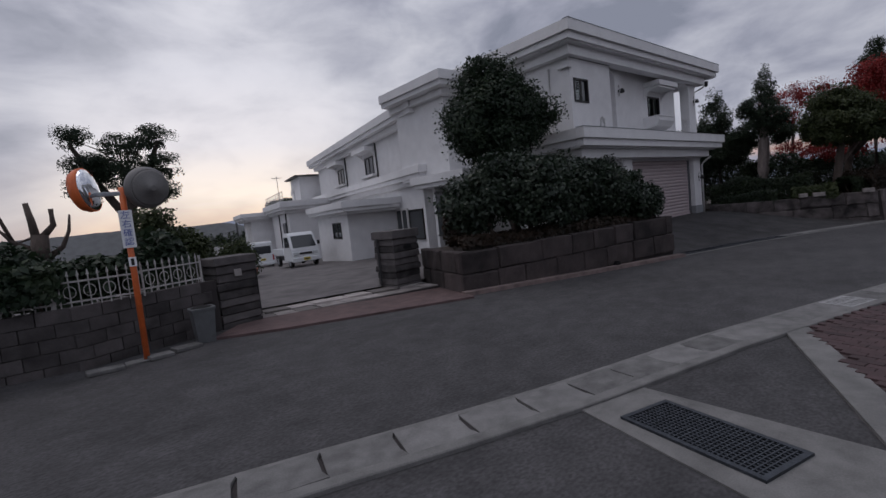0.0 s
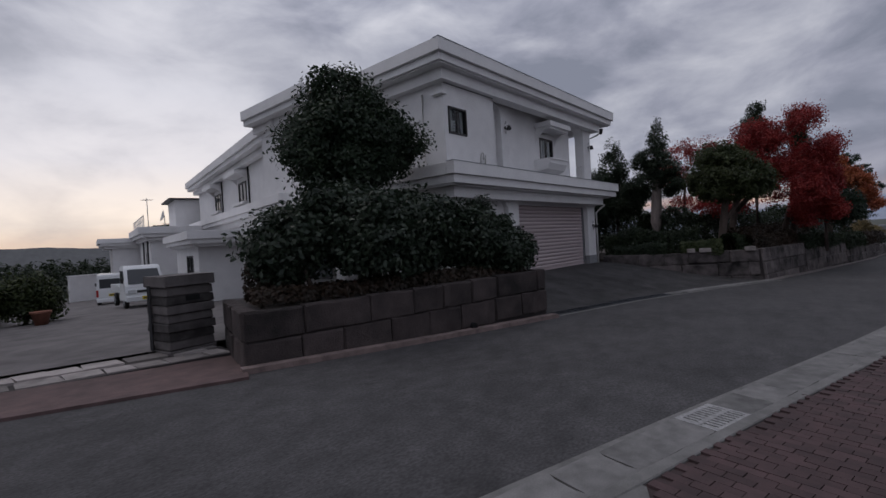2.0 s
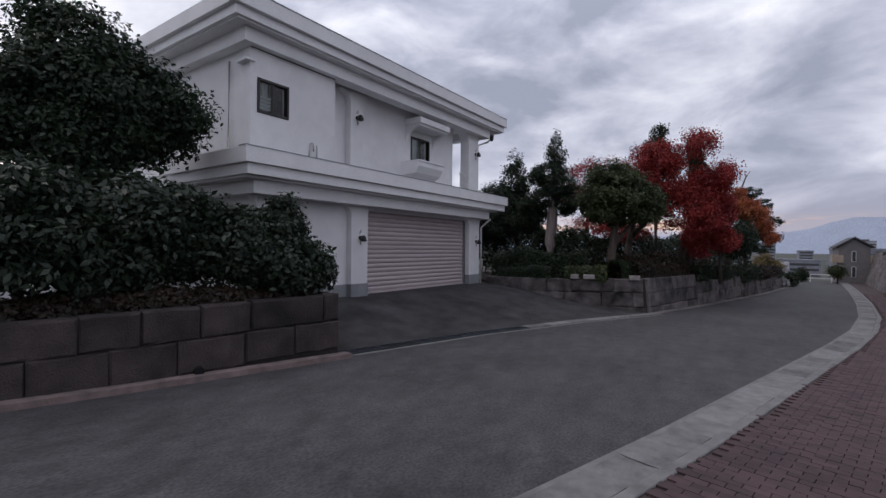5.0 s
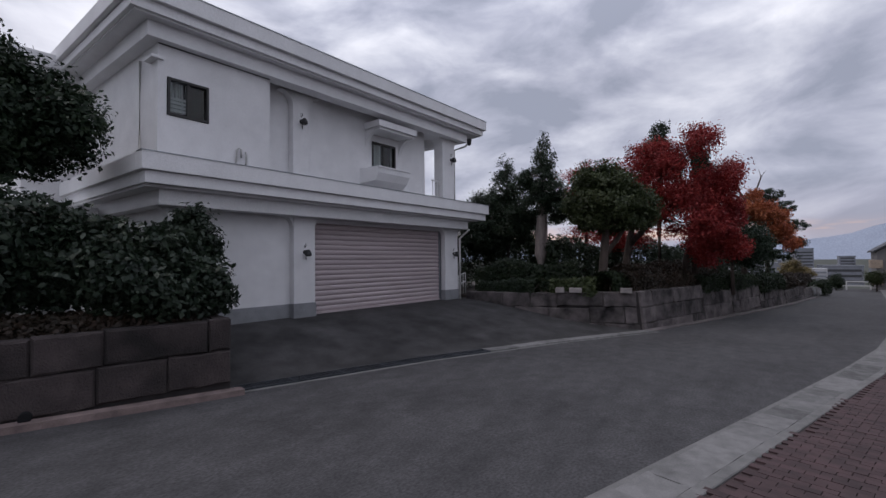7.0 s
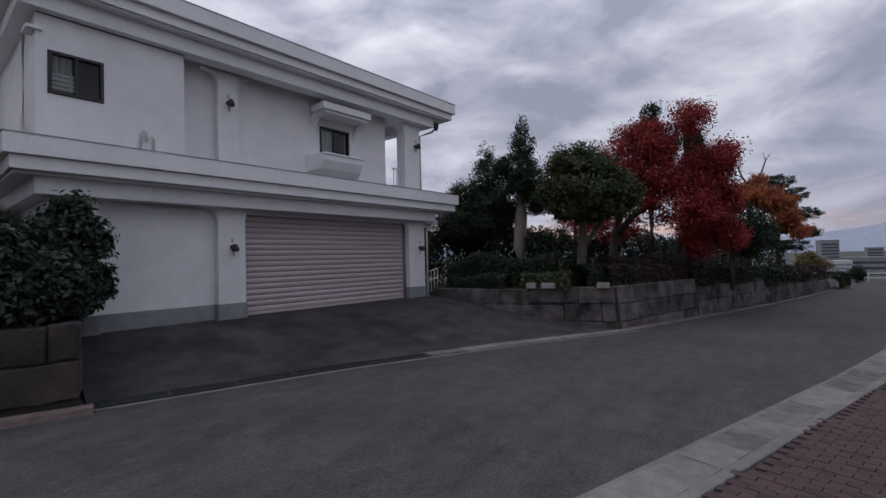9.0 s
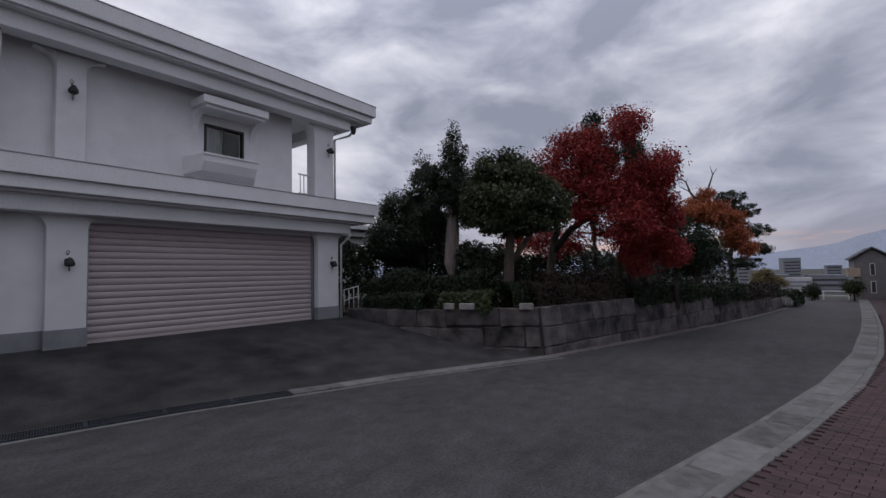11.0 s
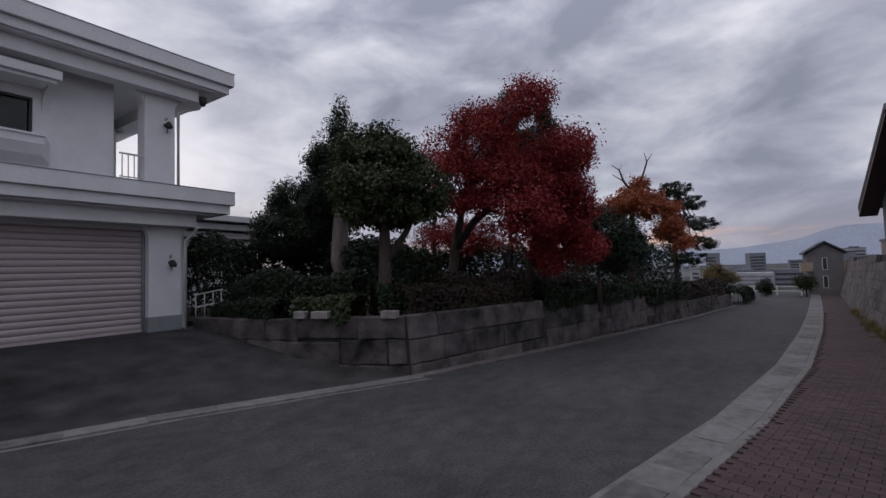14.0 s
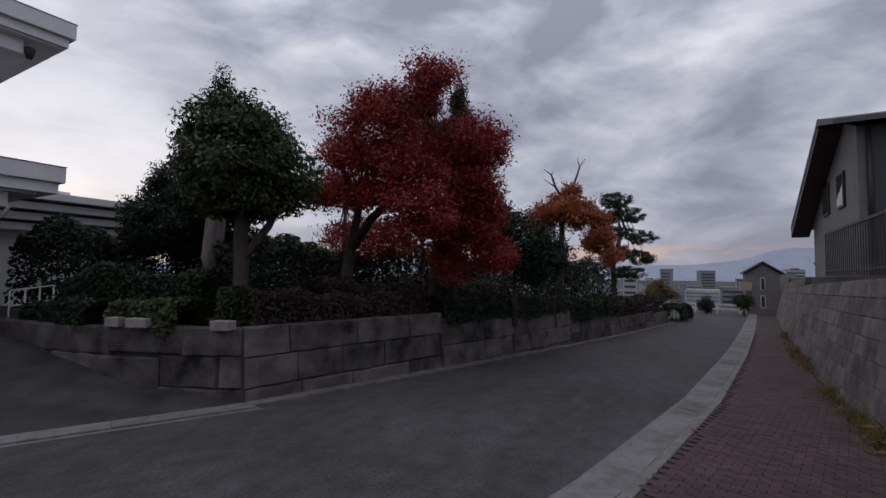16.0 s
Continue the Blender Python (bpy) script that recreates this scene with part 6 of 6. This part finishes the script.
# stone blocks on the wall corner, stone post
for x, y, w in ((23.2, 4.4, 0.36), (22.6, 5.9, 0.42), (22.45, 6.4, 0.3)):
    ob = part("coping_block", boxes((-w / 2, -0.12, 0, w / 2, 0.12, 0.17), bev=0.02), M_FLAG)
    ob.matrix_basis = pose(x + 0.16, y + 0.05, 0.82, 0, 0, -70)
    tagged(ob, "pale granite block standing on the wall", "stone block", "blocks on the garden wall")

# white handrail beside the garage
hr = thing("handrail", "white metal handrail at the garden steps", "handrail", (22.35, 10.6, 0.6))
for a, b in (((0, 0, 0.75), (0.9, 0.3, 0.85)), ((0, 0, 0.4), (0.9, 0.3, 0.5))):
    bm = bmesh.new()
    tube(bm, [a, b], 0.02, 6)
    part("rail", bm, M_WMETAL, hr)
for i in range(4):
    bm = bmesh.new()
    tube(bm, [(0.3 * i, 0.1 * i, 0), (0.3 * i, 0.1 * i, 0.75 + 0.033 * i)], 0.018, 6)
    part("post", bm, M_WMETAL, hr)

# west garden behind the fence
tree("pine", "gnarled pruned evergreen standing dark against the sunset", (-1.0, 14.2, 0.1), [([(-1.0, 14.2, 0.1), (-1.05, 14.2, 1.4), (-1.0, 14.2, 2.6), (-0.9, 14.2, 3.6)], [0.24, 0.2, 0.17, 0.07]), ([(-1.0, 14.2, 2.4), (-1.5, 14.2, 3.3), (-1.9, 14.2, 4.2)], [0.1, 0.08, 0.04]), ([(-1.0, 14.2, 2.6), (-0.5, 14.2, 3.5), (-0.2, 14.2, 4.3)], [0.1, 0.08, 0.04])],
     [(-1.05, 14.2, 3.6, 0.75, 0.7, 0.5), (-1.85, 14.2, 4.35, 0.38, 0.4, 0.25), (-1.6, 14.2, 3.75, 0.5, 0.5, 0.32), (-0.3, 14.2, 4.4, 0.5, 0.5, 0.3), (-0.2, 14.2, 3.7, 0.45, 0.5, 0.35), (-0.9, 14.2, 4.2, 0.55, 0.5, 0.28), (-1.75, 14.2, 3.2, 0.4, 0.4, 0.25), (-0.35, 14.2, 3.1, 0.5, 0.5, 0.3)], 13000, 0.06, L_PINE, away=(-2.6, 1.2, 1.87, 1.6), seed=19, clump=0.13, slim=0.3)
tree("stump_tree", "lopped bare tree with short cut limbs", (-3.1, 14.4, 0.1), [([(-3.1, 14.4, 0.1), (-3.0, 14.4, 1.9), (-2.95, 14.4, 2.3)], [0.2, 0.18, 0.15]), ([(-3.0, 14.4, 2.0), (-3.05, 14.4, 2.6), (-3.1, 14.4, 3.0)], [0.1, 0.07, 0.05]), ([(-2.95, 14.4, 2.2), (-2.7, 14.4, 2.5), (-2.7, 14.4, 2.85)], [0.08, 0.06, 0.05]), ([(-3.0, 14.4, 1.9), (-3.4, 14.4, 2.2), (-3.6, 14.4, 2.5)], [0.08, 0.05, 0.02]),
      ([(-3.05, 14.4, 1.5), (-3.45, 14.3, 1.7), (-3.75, 14.4, 1.75), (-4.1, 14.3, 2.1)], [0.09, 0.06, 0.045, 0.02]), ([(-3.4, 14.4, 2.2), (-3.55, 14.4, 2.75), (-3.8, 14.4, 3.1)], [0.045, 0.03, 0.015]), ([(-3.0, 14.4, 1.7), (-2.6, 14.4, 2.0), (-2.45, 14.4, 2.35), (-2.4, 14.4, 2.7)], [0.08, 0.05, 0.035, 0.02]), ([(-3.75, 14.4, 1.75), (-4.0, 14.4, 1.6), (-4.3, 14.4, 1.7)], [0.035, 0.025, 0.01])],
     [(-3.2, 14.4, 1.6, 0.5, 0.4, 0.3)], 900, 0.06, L_GREEN, shift=(0.45, 0), seed=20, twigs=6)
tree("shrub", "leafy backlit shrub behind the iron fence", (0.0, 13.6, 0.1), [([(0, 13.6, 0.1), (0, 13.6, 1.2)], [0.06, 0.03])],
     [(-0.3, 13.6, 1.7, 0.6, 0.5, 0.55), (0.2, 13.7, 1.5, 0.45, 0.4, 0.45), (-0.5, 13.6, 2.3, 0.35, 0.3, 0.35)], 6000, 0.07, L_OLIVE, seed=21, clump=0.2, category="shrub")
hedge("overgrown dark shrubs behind the iron fence", [(-9, 11.6, 0.5), (-4.4, 11.0, 0.5), (-1.6, 10.9, 0.5), (-0.4, 11.6, 0.35)], 0.1, 1.85, 18000, L_GREEN, 0.07, 23, "azalea")
hedge("dark shrub growing out through the iron fence", [(-7.0, 10.2, 0.3), (-4.2, 10.05, 0.3), (-2.3, 9.95, 0.26)], 1.05, 1.72, 7000, L_GREEN, 0.065, 24, "azalea")
tree("broad_pine", "broad-topped pine far behind the yard", (17.5, 52.0, -1.2), [([(17.5, 52, -1.2), (17.4, 52, 1.5), (17.6, 52, 3.2)], [0.3, 0.22, 0.12])],
     [(17.6, 52, 4.2, 2.3, 1.5, 1.0), (16.5, 52, 3.7, 1.4, 1.2, 0.7), (17.8, 52, 2.2, 1.0, 1.0, 0.7)], 9000, 0.12, L_PINE, seed=22, clump=0.3)
tree("autumn_tree", "russet tree far behind the house wing", (22.5, 56.0, -1.2), [([(22.5, 56, -1.2), (22.5, 56, 3.2)], [0.3, 0.15])],
     [(22.0, 56, 4.2, 1.9, 1.5, 1.3), (24, 56, 4.4, 2.0, 1.5, 1.4), (26, 56, 4.6, 2, 1.5, 1.4)], 8000, 0.13, L_DKRED, seed=23, clump=0.35)

tree("yard_shrub", "rounded shrub at the edge of the forecourt", (3.3, 21.5, -0.1), [([(3.3, 21.5, -0.1), (3.3, 21.5, 0.5)], [0.06, 0.03])],
     [(3.3, 21.5, 0.75, 0.8, 0.7, 0.75), (3.8, 21.8, 0.5, 0.5, 0.5, 0.5)], 4000, 0.09, L_OLIVE, seed=50, category="shrub")
hedge("dark overgrown shrubs along the forecourt's edge", [(0.2, 14.2, 0.6), (1.2, 19, 0.8), (2.5, 26, 0.9)], -0.2, 1.15, 9000, L_GREEN, 0.08, 51, "azalea")
hedge("dark hedge beyond the forecourt", [(2, 46, 1.5), (10, 52, 1.5), (16, 56, 1.5)], -1.6, 1.6, 7000, L_HEDGE, 0.16, 52)
yw = thing("yard_wall", "low white wall closing the forecourt", "wall", (8.5, 46.5, -1.6), 12)
part("wall", boxes((0, 0, 0, 9, 0.2, 2.3)), M_WHITE, yw)
part("coping", boxes((-0.05, -0.05, 2.3, 9.05, 0.25, 2.38), bev=0.01), M_TRIM, yw)
up = thing("utility_pole", "thin dark pole behind the yard", "pole", (14.5, 60, -2))
bm = bmesh.new()
tube(bm, [(0, 0, 0), (0, 0, 5.2)], 0.12, 8)
part("shaft", bm, M_IRON, up)
pt = thing("flower_pot", "terracotta flower pot on the forecourt", "pot", (3.5, 20.2, 0.0))
bm = bmesh.new()
lathe(bm, [(0.16, 0), (0.24, 0.34), (0.27, 0.36), (0.27, 0.42), (0.22, 0.42), (0.2, 0.36)], 18)
part("body", bm, mat("terracotta", (0.22, 0.09, 0.06), 0.85, 0.2), pt)

# ---- east side: retaining wall, house, end of the street ----
rw = thing("block_retaining_wall", "tall battered retaining wall of dressed blocks beside the pavement", "retaining wall", kind="structure")
BAT = 0.22
WALL_H = lambda x: 1.98 - fall(x)
Lr = length(RWALL)
bm = bmesh.new()
prev = None
for i in range(61):
    (x, y), u = along(RWALL, Lr * i / 60)
    nx, ny = u[1], -u[0]
    h = WALL_H(x)
    ring = [bm.verts.new((x + nx * d, y + ny * d, z)) for d, z in ((0.04, -0.1), (0.04 + BAT * h, h - 0.02), (3.0, h - 0.02), (3.0, -0.1))]
    if prev:
        for k in range(4):
            bm.faces.new((prev[k], prev[(k + 1) % 4], ring[(k + 1) % 4], ring[k]))
    prev = ring
bmesh.ops.recalc_face_normals(bm, faces=bm.faces)
part("core", bm, M_JOINT, rw)
M_RBLOCK = mat("dressed_block", (0.125, 0.108, 0.106), 0.92, 0.4, 4.0, 50.0, 0.7, 0.015, rand=0.18, big=0.8)
rb = boxes((-0.395, -0.02, 0.006, 0.395, 0.14, 0.345), bev=0.012)
rb_me = bpy.data.meshes.new("block")
for v in rb.verts:
    v.co.y -= BAT * v.co.z
rb.to_mesh(rb_me)
rb.free()
rb_me.materials.append(M_RBLOCK)
count = 0
for c in range(9):
    s = 13.0 + (0.4 if c % 2 else 0.0)
    while s < Lr - 0.4:
        (x, y), u = along(RWALL, s)
        h = WALL_H(x)
        z = c * 0.35
        if z + 0.3 < h and (x < 46 or c % 1 == 0):
            nx, ny = u[1], -u[0]
            o = new("block", rb_me)
            o.parent = rw
            o.matrix_basis = pose(x + nx * BAT * z, y + ny * BAT * z, z - 0.05, 0, 0, math.degrees(math.atan2(u[1], u[0])))
            count += 1
        s += 0.8
lay(rw)
M_CLAD = mat("dark_cladding", (0.045, 0.047, 0.052), 0.6, 0.15, 2.0, 60.0, 0.2, stretch=(0.3, 0.3, 6))
M_CLADL = mat("grey_cladding", (0.16, 0.155, 0.155), 0.7, 0.15, 2.0, 60.0, 0.2)
M_EAVE = mat("maroon_eave", (0.07, 0.035, 0.035), 0.6, 0.2)
nh = thing("neighbour_house", "dark-clad gabled house above the retaining wall", "house", (36.9, -6.7, 2.7))
bm = bmesh.new()
extrude_profile(bm, [(-0.6, -0.6), (-0.6, 2.9), (0.6, 3.3), (4.6, 1.35), (4.6, -0.6)], -7.0, -0.05)
nh.matrix_basis = nh.matrix_basis @ Matrix.Scale(1.3, 4)
part("wall", bm, M_CLADL, nh)
part("dark_front", boxes((-0.66, -7.0, -0.6, -0.605, -0.2, 2.88)), M_CLAD, nh)
bm = bmesh.new()
extrude_profile(bm, [(-1.1, 2.88), (-1.1, 3.0), (0.6, 3.5), (5.4, 1.2), (5.4, 1.05), (0.6, 3.33)], -7.4, 0.45)
part("roof", bm, mat("slate_roof", (0.09, 0.092, 0.10), 0.7, 0.2, 8.0, 50.0, 0.4), nh)
bm = bmesh.new()
extrude_profile(bm, [(0.6, 3.18), (0.6, 3.34), (5.4, 1.06), (5.4, 0.8)], -0.05, 0.44)
part("barge_board", bm, M_EAVE, nh, "maroon boarded gable soffit")
for x in (0.5, 2.2):
    w = part("window", boxes((x, -0.06, 1.2, x + 0.7, 0.0, 2.1), bev=0.01), M_DARKMETAL, nh)
    part("pane", boxes((x + 0.05, -0.01, 1.26, x + 0.65, 0.008, 2.04)), M_GLASS, w)
w = part("window", boxes((-0.72, -2.4, 1.5, -0.665, -0.95, 2.5), bev=0.01), M_WMETAL, nh)
part("pane", boxes((-0.73, -2.32, 1.58, -0.715, -1.03, 2.42)), M_GLASS, w)
bm = bmesh.new()
tube(bm, [(-0.7, -0.25, 2.85), (-0.7, -0.25, -0.1)], 0.045, 7)
part("downpipe", bm, M_IRON, nh)
fn = thing("terrace_fence", "black iron fence along the top of the retaining wall", "fence", (29.5, -5.85, 1.97))
fn.matrix_basis = fn.matrix_basis @ Matrix.Diagonal((1, 1, 1.25, 1))
part("rail", boxes((0, -0.02, 0.95, 6.0, 0.02, 1.0)), M_IRON, fn)
part("rail", boxes((0, -0.02, 0.10, 6.0, 0.02, 0.14)), M_IRON, fn)
for i in range(31):
    part("picket", boxes((i * 0.198, -0.012, 0.0, i * 0.198 + 0.024, 0.012, 0.96)), M_IRON, fn)
eave = thing("overhanging_eave", "pale soffit corner of a roof beside the pavement", "eave", (20.8, -6.9, 6.0))
part("gutter_board", boxes((0, -1.5, 0, 0.9, 0.35, 0.10), bev=0.01), M_TRIM, eave)
part("post", boxes((0.3, -1.4, -3.6, 0.5, -1.2, 0.0)), M_TRIM, eave)

# weeds along the foot of the retaining wall
rng = np.random.default_rng(31)
n = 7000
xs = 18 + 28 * rng.random(n) ** 1.2
keep = np.sin(xs * 1.9) + np.sin(xs * 0.7 + 1) + rng.normal(size=n) * 0.6 > 0.2
xs = xs[keep]
n = len(xs)
c = np.stack([xs, np.array([line_y(RWALL, x) for x in xs]) + 0.05 + np.abs(rng.normal(size=n)) * 0.14, np.abs(rng.normal(size=n)) * 0.10 + 0.04], 1)
nn = rng.normal(size=(n, 3)) * np.array([1, 1, 0.25])
nn /= np.linalg.norm(nn, axis=1)[:, None]
c[:, 2] += [fall(x) for x in xs]
w = leaves("weeds", c, 0.10 * (0.5 + rng.random(n)), nn, L_DRY, None, rng, 0.12)
tagged(w, "dry yellow weeds along the foot of the wall", "weeds", kind="stuff")

# house at the end of the street
eh = thing("end_house", "grey rendered house with balconies at the end of the street", "house", (68.5, -7.0, -2.3))
M_GREYR = mat("grey_render", (0.16, 0.15, 0.15), 0.85, 0.12, 2.0, 40.0, 0.2)
M_BUFF = mat("buff_panel", (0.33, 0.26, 0.20), 0.8, 0.15)
part("wall", boxes((0, -1.35, 0, 5, 1.15, 4.7)), M_GREYR, eh)
bm = bmesh.new()
extrude_profile(bm, [(1.4, 4.65), (-0.1, 5.65), (-1.6, 4.65), (-1.6, 4.8), (-0.1, 5.8), (1.4, 4.8)], -0.3, 5.3, axis="x")
part("roof", bm, M_CLAD, eh)
bm = bmesh.new()
extrude_profile(bm, [(1.15, 4.7), (-0.1, 5.55), (-1.35, 4.7)], 0.0, 4.9, axis="x")
part("gable", bm, M_GREYR, eh)
for z in (1.5, 3.1):
    part("balcony", boxes((-0.15, 0.75, z, 1.4, 1.65, z + 0.8), bev=0.02), M_BUFF, eh)
    part("balcony", boxes((-0.15, -1.95, z, 1.4, -1.35, z + 0.8), bev=0.02), M_BUFF, eh)
    wn = part("window", boxes((-0.06, -0.25, z + 0.1, -0.005, 0.12, z + 1.2), bev=0.01), M_WMETAL, eh)
    part("pane", boxes((-0.07, -0.2, z + 0.15, -0.062, 0.07, z + 1.15)), M_GLASS, wn)
bh = thing("buff_house", "buff-walled house with a flat roof beyond the wall", "house", (64, -13.5, -2.2))
part("wall", boxes((0, -2.0, 0, 5, 2.6, 5.4)), M_BUFF, bh)
part("parapet", boxes((-0.1, -2.1, 5.4, 5.1, 2.7, 5.6)), M_CLADL, bh)
gr = thing("guard_rail", "white guard rail across the end of the street", "guard rail", (67.5, -5.4, -1.3))
for z in (0.35, 0.75):
    part("rail", boxes((-0.03, 0, z, 0.03, 9.0, z + 0.12), bev=0.01), M_WMETAL, gr)
for i in range(6):
    part("post", boxes((-0.05, 0.1 + i * 1.75, -0.1, 0.05, 0.2 + i * 1.75, 0.9)), M_WMETAL, gr)
tree("small_tree", "thin pale-leaved tree at the end of the street", (57, 0.6, -1.1), [([(57, 0.6, -1.1), (57, 0.6, 0.2), (56.9, 0.5, 1.2)], [0.1, 0.07, 0.03])],
     [(57, 0.6, 1.0, 1.0, 1.1, 0.7), (57, -0.4, 0.6, 0.8, 0.7, 0.5)], 2500, 0.09, L_DRY, seed=40, fill=0.9, twigs=24)
tree("small_tree", "small rounded green tree by the end house", (64.5, -5.4, -1.3), [([(64.5, -5.4, -1.3), (64.5, -5.4, -0.3)], [0.08, 0.04])],
     [(64.5, -5.4, 0.0, 0.6, 0.8, 0.6)], 2000, 0.09, L_OLIVE, seed=41)
tree("small_tree", "small dark shrub by the guard rail", (64.8, -2.6, -1.3), [([(64.8, -2.6, -1.3), (64.8, -2.6, -0.6)], [0.06, 0.03])],
     [(64.8, -2.6, -0.4, 0.5, 0.55, 0.6)], 1500, 0.09, L_HEDGE, seed=42)

# ---- the town on the plain, hills ----
M_CITYW = mat("pale_concrete_far", (0.40, 0.40, 0.42), 0.9, 0.1, 0.3, 2.0, 0.0)
M_CITYG = mat("grey_concrete_far", (0.22, 0.23, 0.26), 0.9, 0.1, 0.3, 2.0, 0.0)
off = thing("office_block", "long pale office block with rows of windows below the hill", "building", (181, -5.8, -12.9))
part("wall", boxes((0, 0, 0, 10, 9.3, 11.4)), M_CITYW, off)
for r in range(6):
    part("window_band", boxes((-0.12, 0.3, 4.3 + r * 1.15, -0.02, 9.0, 4.8 + r * 1.15)), M_CITYG, off)
    part("window_band", boxes((0.3, -0.12, 3.5 + r * 1.15, 9.6, -0.02, 4.0 + r * 1.15)), M_CITYG, off)
rng = random.Random(77)
for i in range(110):
    d = rng.uniform(240, 1300)
    az = radians(rng.uniform(70, 104))
    x, y = 15 + d * math.sin(az), -3 + d * math.cos(az)
    w, l = rng.uniform(6, 16), rng.uniform(6, 20)
    h = rng.uniform(4, 12) if rng.random() < 0.78 else rng.uniform(14, 30) * (0.5 + d / 1300)
    b = thing("town_building", "hazy town building on the plain" if h < 14 else "hazy tower block on the plain", "building", (x, y, land(x, y) - 1), rng.uniform(-20, 20), "town on the plain")
    ma = rng.choice((M_CITYW, M_CITYG, M_CITYG))
    part("wall", boxes((-w / 2, -l / 2, 0, w / 2, l / 2, h + 1)), ma, b)
    part("roof", boxes((-w / 2 - 0.3, -l / 2 - 0.3, h + 1, w / 2 + 0.3, l / 2 + 0.3, h + 1.8)), M_CITYG, b)
    if h >= 10:
        for k in range(int(h / 3.2)):
            part("window_band", boxes((-w / 2 - 0.15, -l / 2 + 1, 2.2 + k * 3.2, -w / 2 - 0.02, l / 2 - 1, 3.6 + k * 3.2)), M_CLAD, b)


def hills(name, label, dist, base, az0, az1, heights, colour, seed):
    rng = random.Random(seed)
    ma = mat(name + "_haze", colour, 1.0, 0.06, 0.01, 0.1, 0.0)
    bm = bmesh.new()
    n = 120
    lo, hi, bk = [], [], []
    for i in range(n + 1):
        az = radians(az0 + (az1 - az0) * i / n)
        e = heights(math.degrees(az)) + 0.12 * noise.noise((i * 0.17, seed, 0)) + 0.06 * noise.noise((i * 0.6, seed, 3))
        for lst, d, z in ((lo, dist, base), (hi, dist * 1.12, dist * 1.12 * math.tan(radians(e))), (bk, dist * 1.3, base)):
            lst.append(bm.verts.new((15 + d * math.sin(az), -3 + d * math.cos(az), z)))
    for i in range(n):
        bm.faces.new((lo[i], hi[i], hi[i + 1], lo[i + 1])).smooth = True
        bm.faces.new((hi[i], bk[i], bk[i + 1], hi[i + 1])).smooth = True
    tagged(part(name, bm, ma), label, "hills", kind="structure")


def ridge(points):
    def f(a):
        for (a0, e0), (a1, e1) in zip(points, points[1:]):
            if a0 <= a <= a1:
                t = smooth(a0, a1, a)
                return e0 + (e1 - e0) * t
        return points[-1][1] if a > points[-1][0] else points[0][1]
    return f


# the far ridge's pale blue base colour has the distance haze painted in
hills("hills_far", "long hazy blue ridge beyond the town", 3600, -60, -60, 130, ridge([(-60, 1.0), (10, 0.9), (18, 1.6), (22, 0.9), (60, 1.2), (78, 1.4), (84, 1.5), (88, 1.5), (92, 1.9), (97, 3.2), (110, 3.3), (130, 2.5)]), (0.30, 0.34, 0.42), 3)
hills("hills_near", "low dark wooded hill", 900, -60, -50, 20, ridge([(-50, 0.8), (5, 1.5), (13, 1.3), (20, -0.4)]), (0.10, 0.105, 0.11), 5)

# ---- brick pavement ----
bp = thing("brick_pavement", "dull red brick pavement laid in running bond", "pavement", kind="structure")
bm = bmesh.new()
xs = [1.25, 2.0, 3.0, 4.0, 4.6, 4.61] + list(np.arange(5, 72, 1.0))
top = [(x, (line_y(KERB, x) - 0.57 if x > 4.605 else 1.12 + (x - 1.25) * 0.47)) for x in xs]
bot = [(x, line_y(RWALL, x)) for x in xs]
tv, bv = [bm.verts.new((x, y, 0.016)) for x, y in top], [bm.verts.new((x, y, 0.016)) for x, y in bot]
for i in range(len(xs) - 1):
    bm.faces.new((bv[i], bv[i + 1], tv[i + 1], tv[i]))
lay(part("bedding", bm, M_BED, bp))
# bricks laid across the pavement
ang = math.atan2(1.0, 0.21)
ca, sa = math.cos(ang), math.sin(ang)
bl, bwid, gap = 0.205, 0.102, 0.004
one = boxes((-bl / 2 + gap, -bwid / 2 + gap, 0.0, bl / 2 - gap, bwid / 2 - gap, 0.022))
one_me = bpy.data.meshes.new("brick")
one.to_mesh(one_me)
one.free()
one_me.materials.append(M_BRICK)
rng = random.Random(9)
verts, faces, made = [], [], 0
for j in range(-480, 40):
    for i in range(-48, 12):
        u_, v_ = (i + (0.5 if j % 2 else 0)) * bl, j * bwid
        x, y = 4.0 + u_ * ca - v_ * sa, 1.4 + u_ * sa + v_ * ca
        if x < 1.3 or x > 46:
            continue
        t_ = (line_y(KERB, x) - 0.66) if x > 4.7 else 1.04 + (x - 1.25) * 0.47
        if y > t_ or y < line_y(RWALL, x) + 0.1 or y < -3.0 and x < 9:
            continue
        z = fall(x) + 0.016 + rng.uniform(-0.003, 0.003)
        if 4.8 < x < 8.5 and y > 0.9 and made < 300:
            o = new("brick", one_me)
            o.parent = bp
            o.matrix_basis = pose(x, y, z, rng.uniform(-0.5, 0.5), rng.uniform(-0.5, 0.5), math.degrees(ang))
            made += 1
            continue
        k = len(verts)
        hx, hy = bl / 2 - gap, bwid / 2 - gap
        for dz in (0.0, 0.022):
            for sx, sy in ((-1, -1), (1, -1), (1, 1), (-1, 1)):
                verts.append((x + sx * hx * ca - sy * hy * sa, y + sx * hx * sa + sy * hy * ca, z + dz))
        faces += [(k + 4, k + 5, k + 6, k + 7), (k, k + 1, k + 5, k + 4), (k + 1, k + 2, k + 6, k + 5), (k + 2, k + 3, k + 7, k + 6), (k + 3, k, k + 4, k + 7)]
ob = mesh_from("bricks", verts, faces, M_BRICKI, bp)
tagged(ob, kind="stuff")
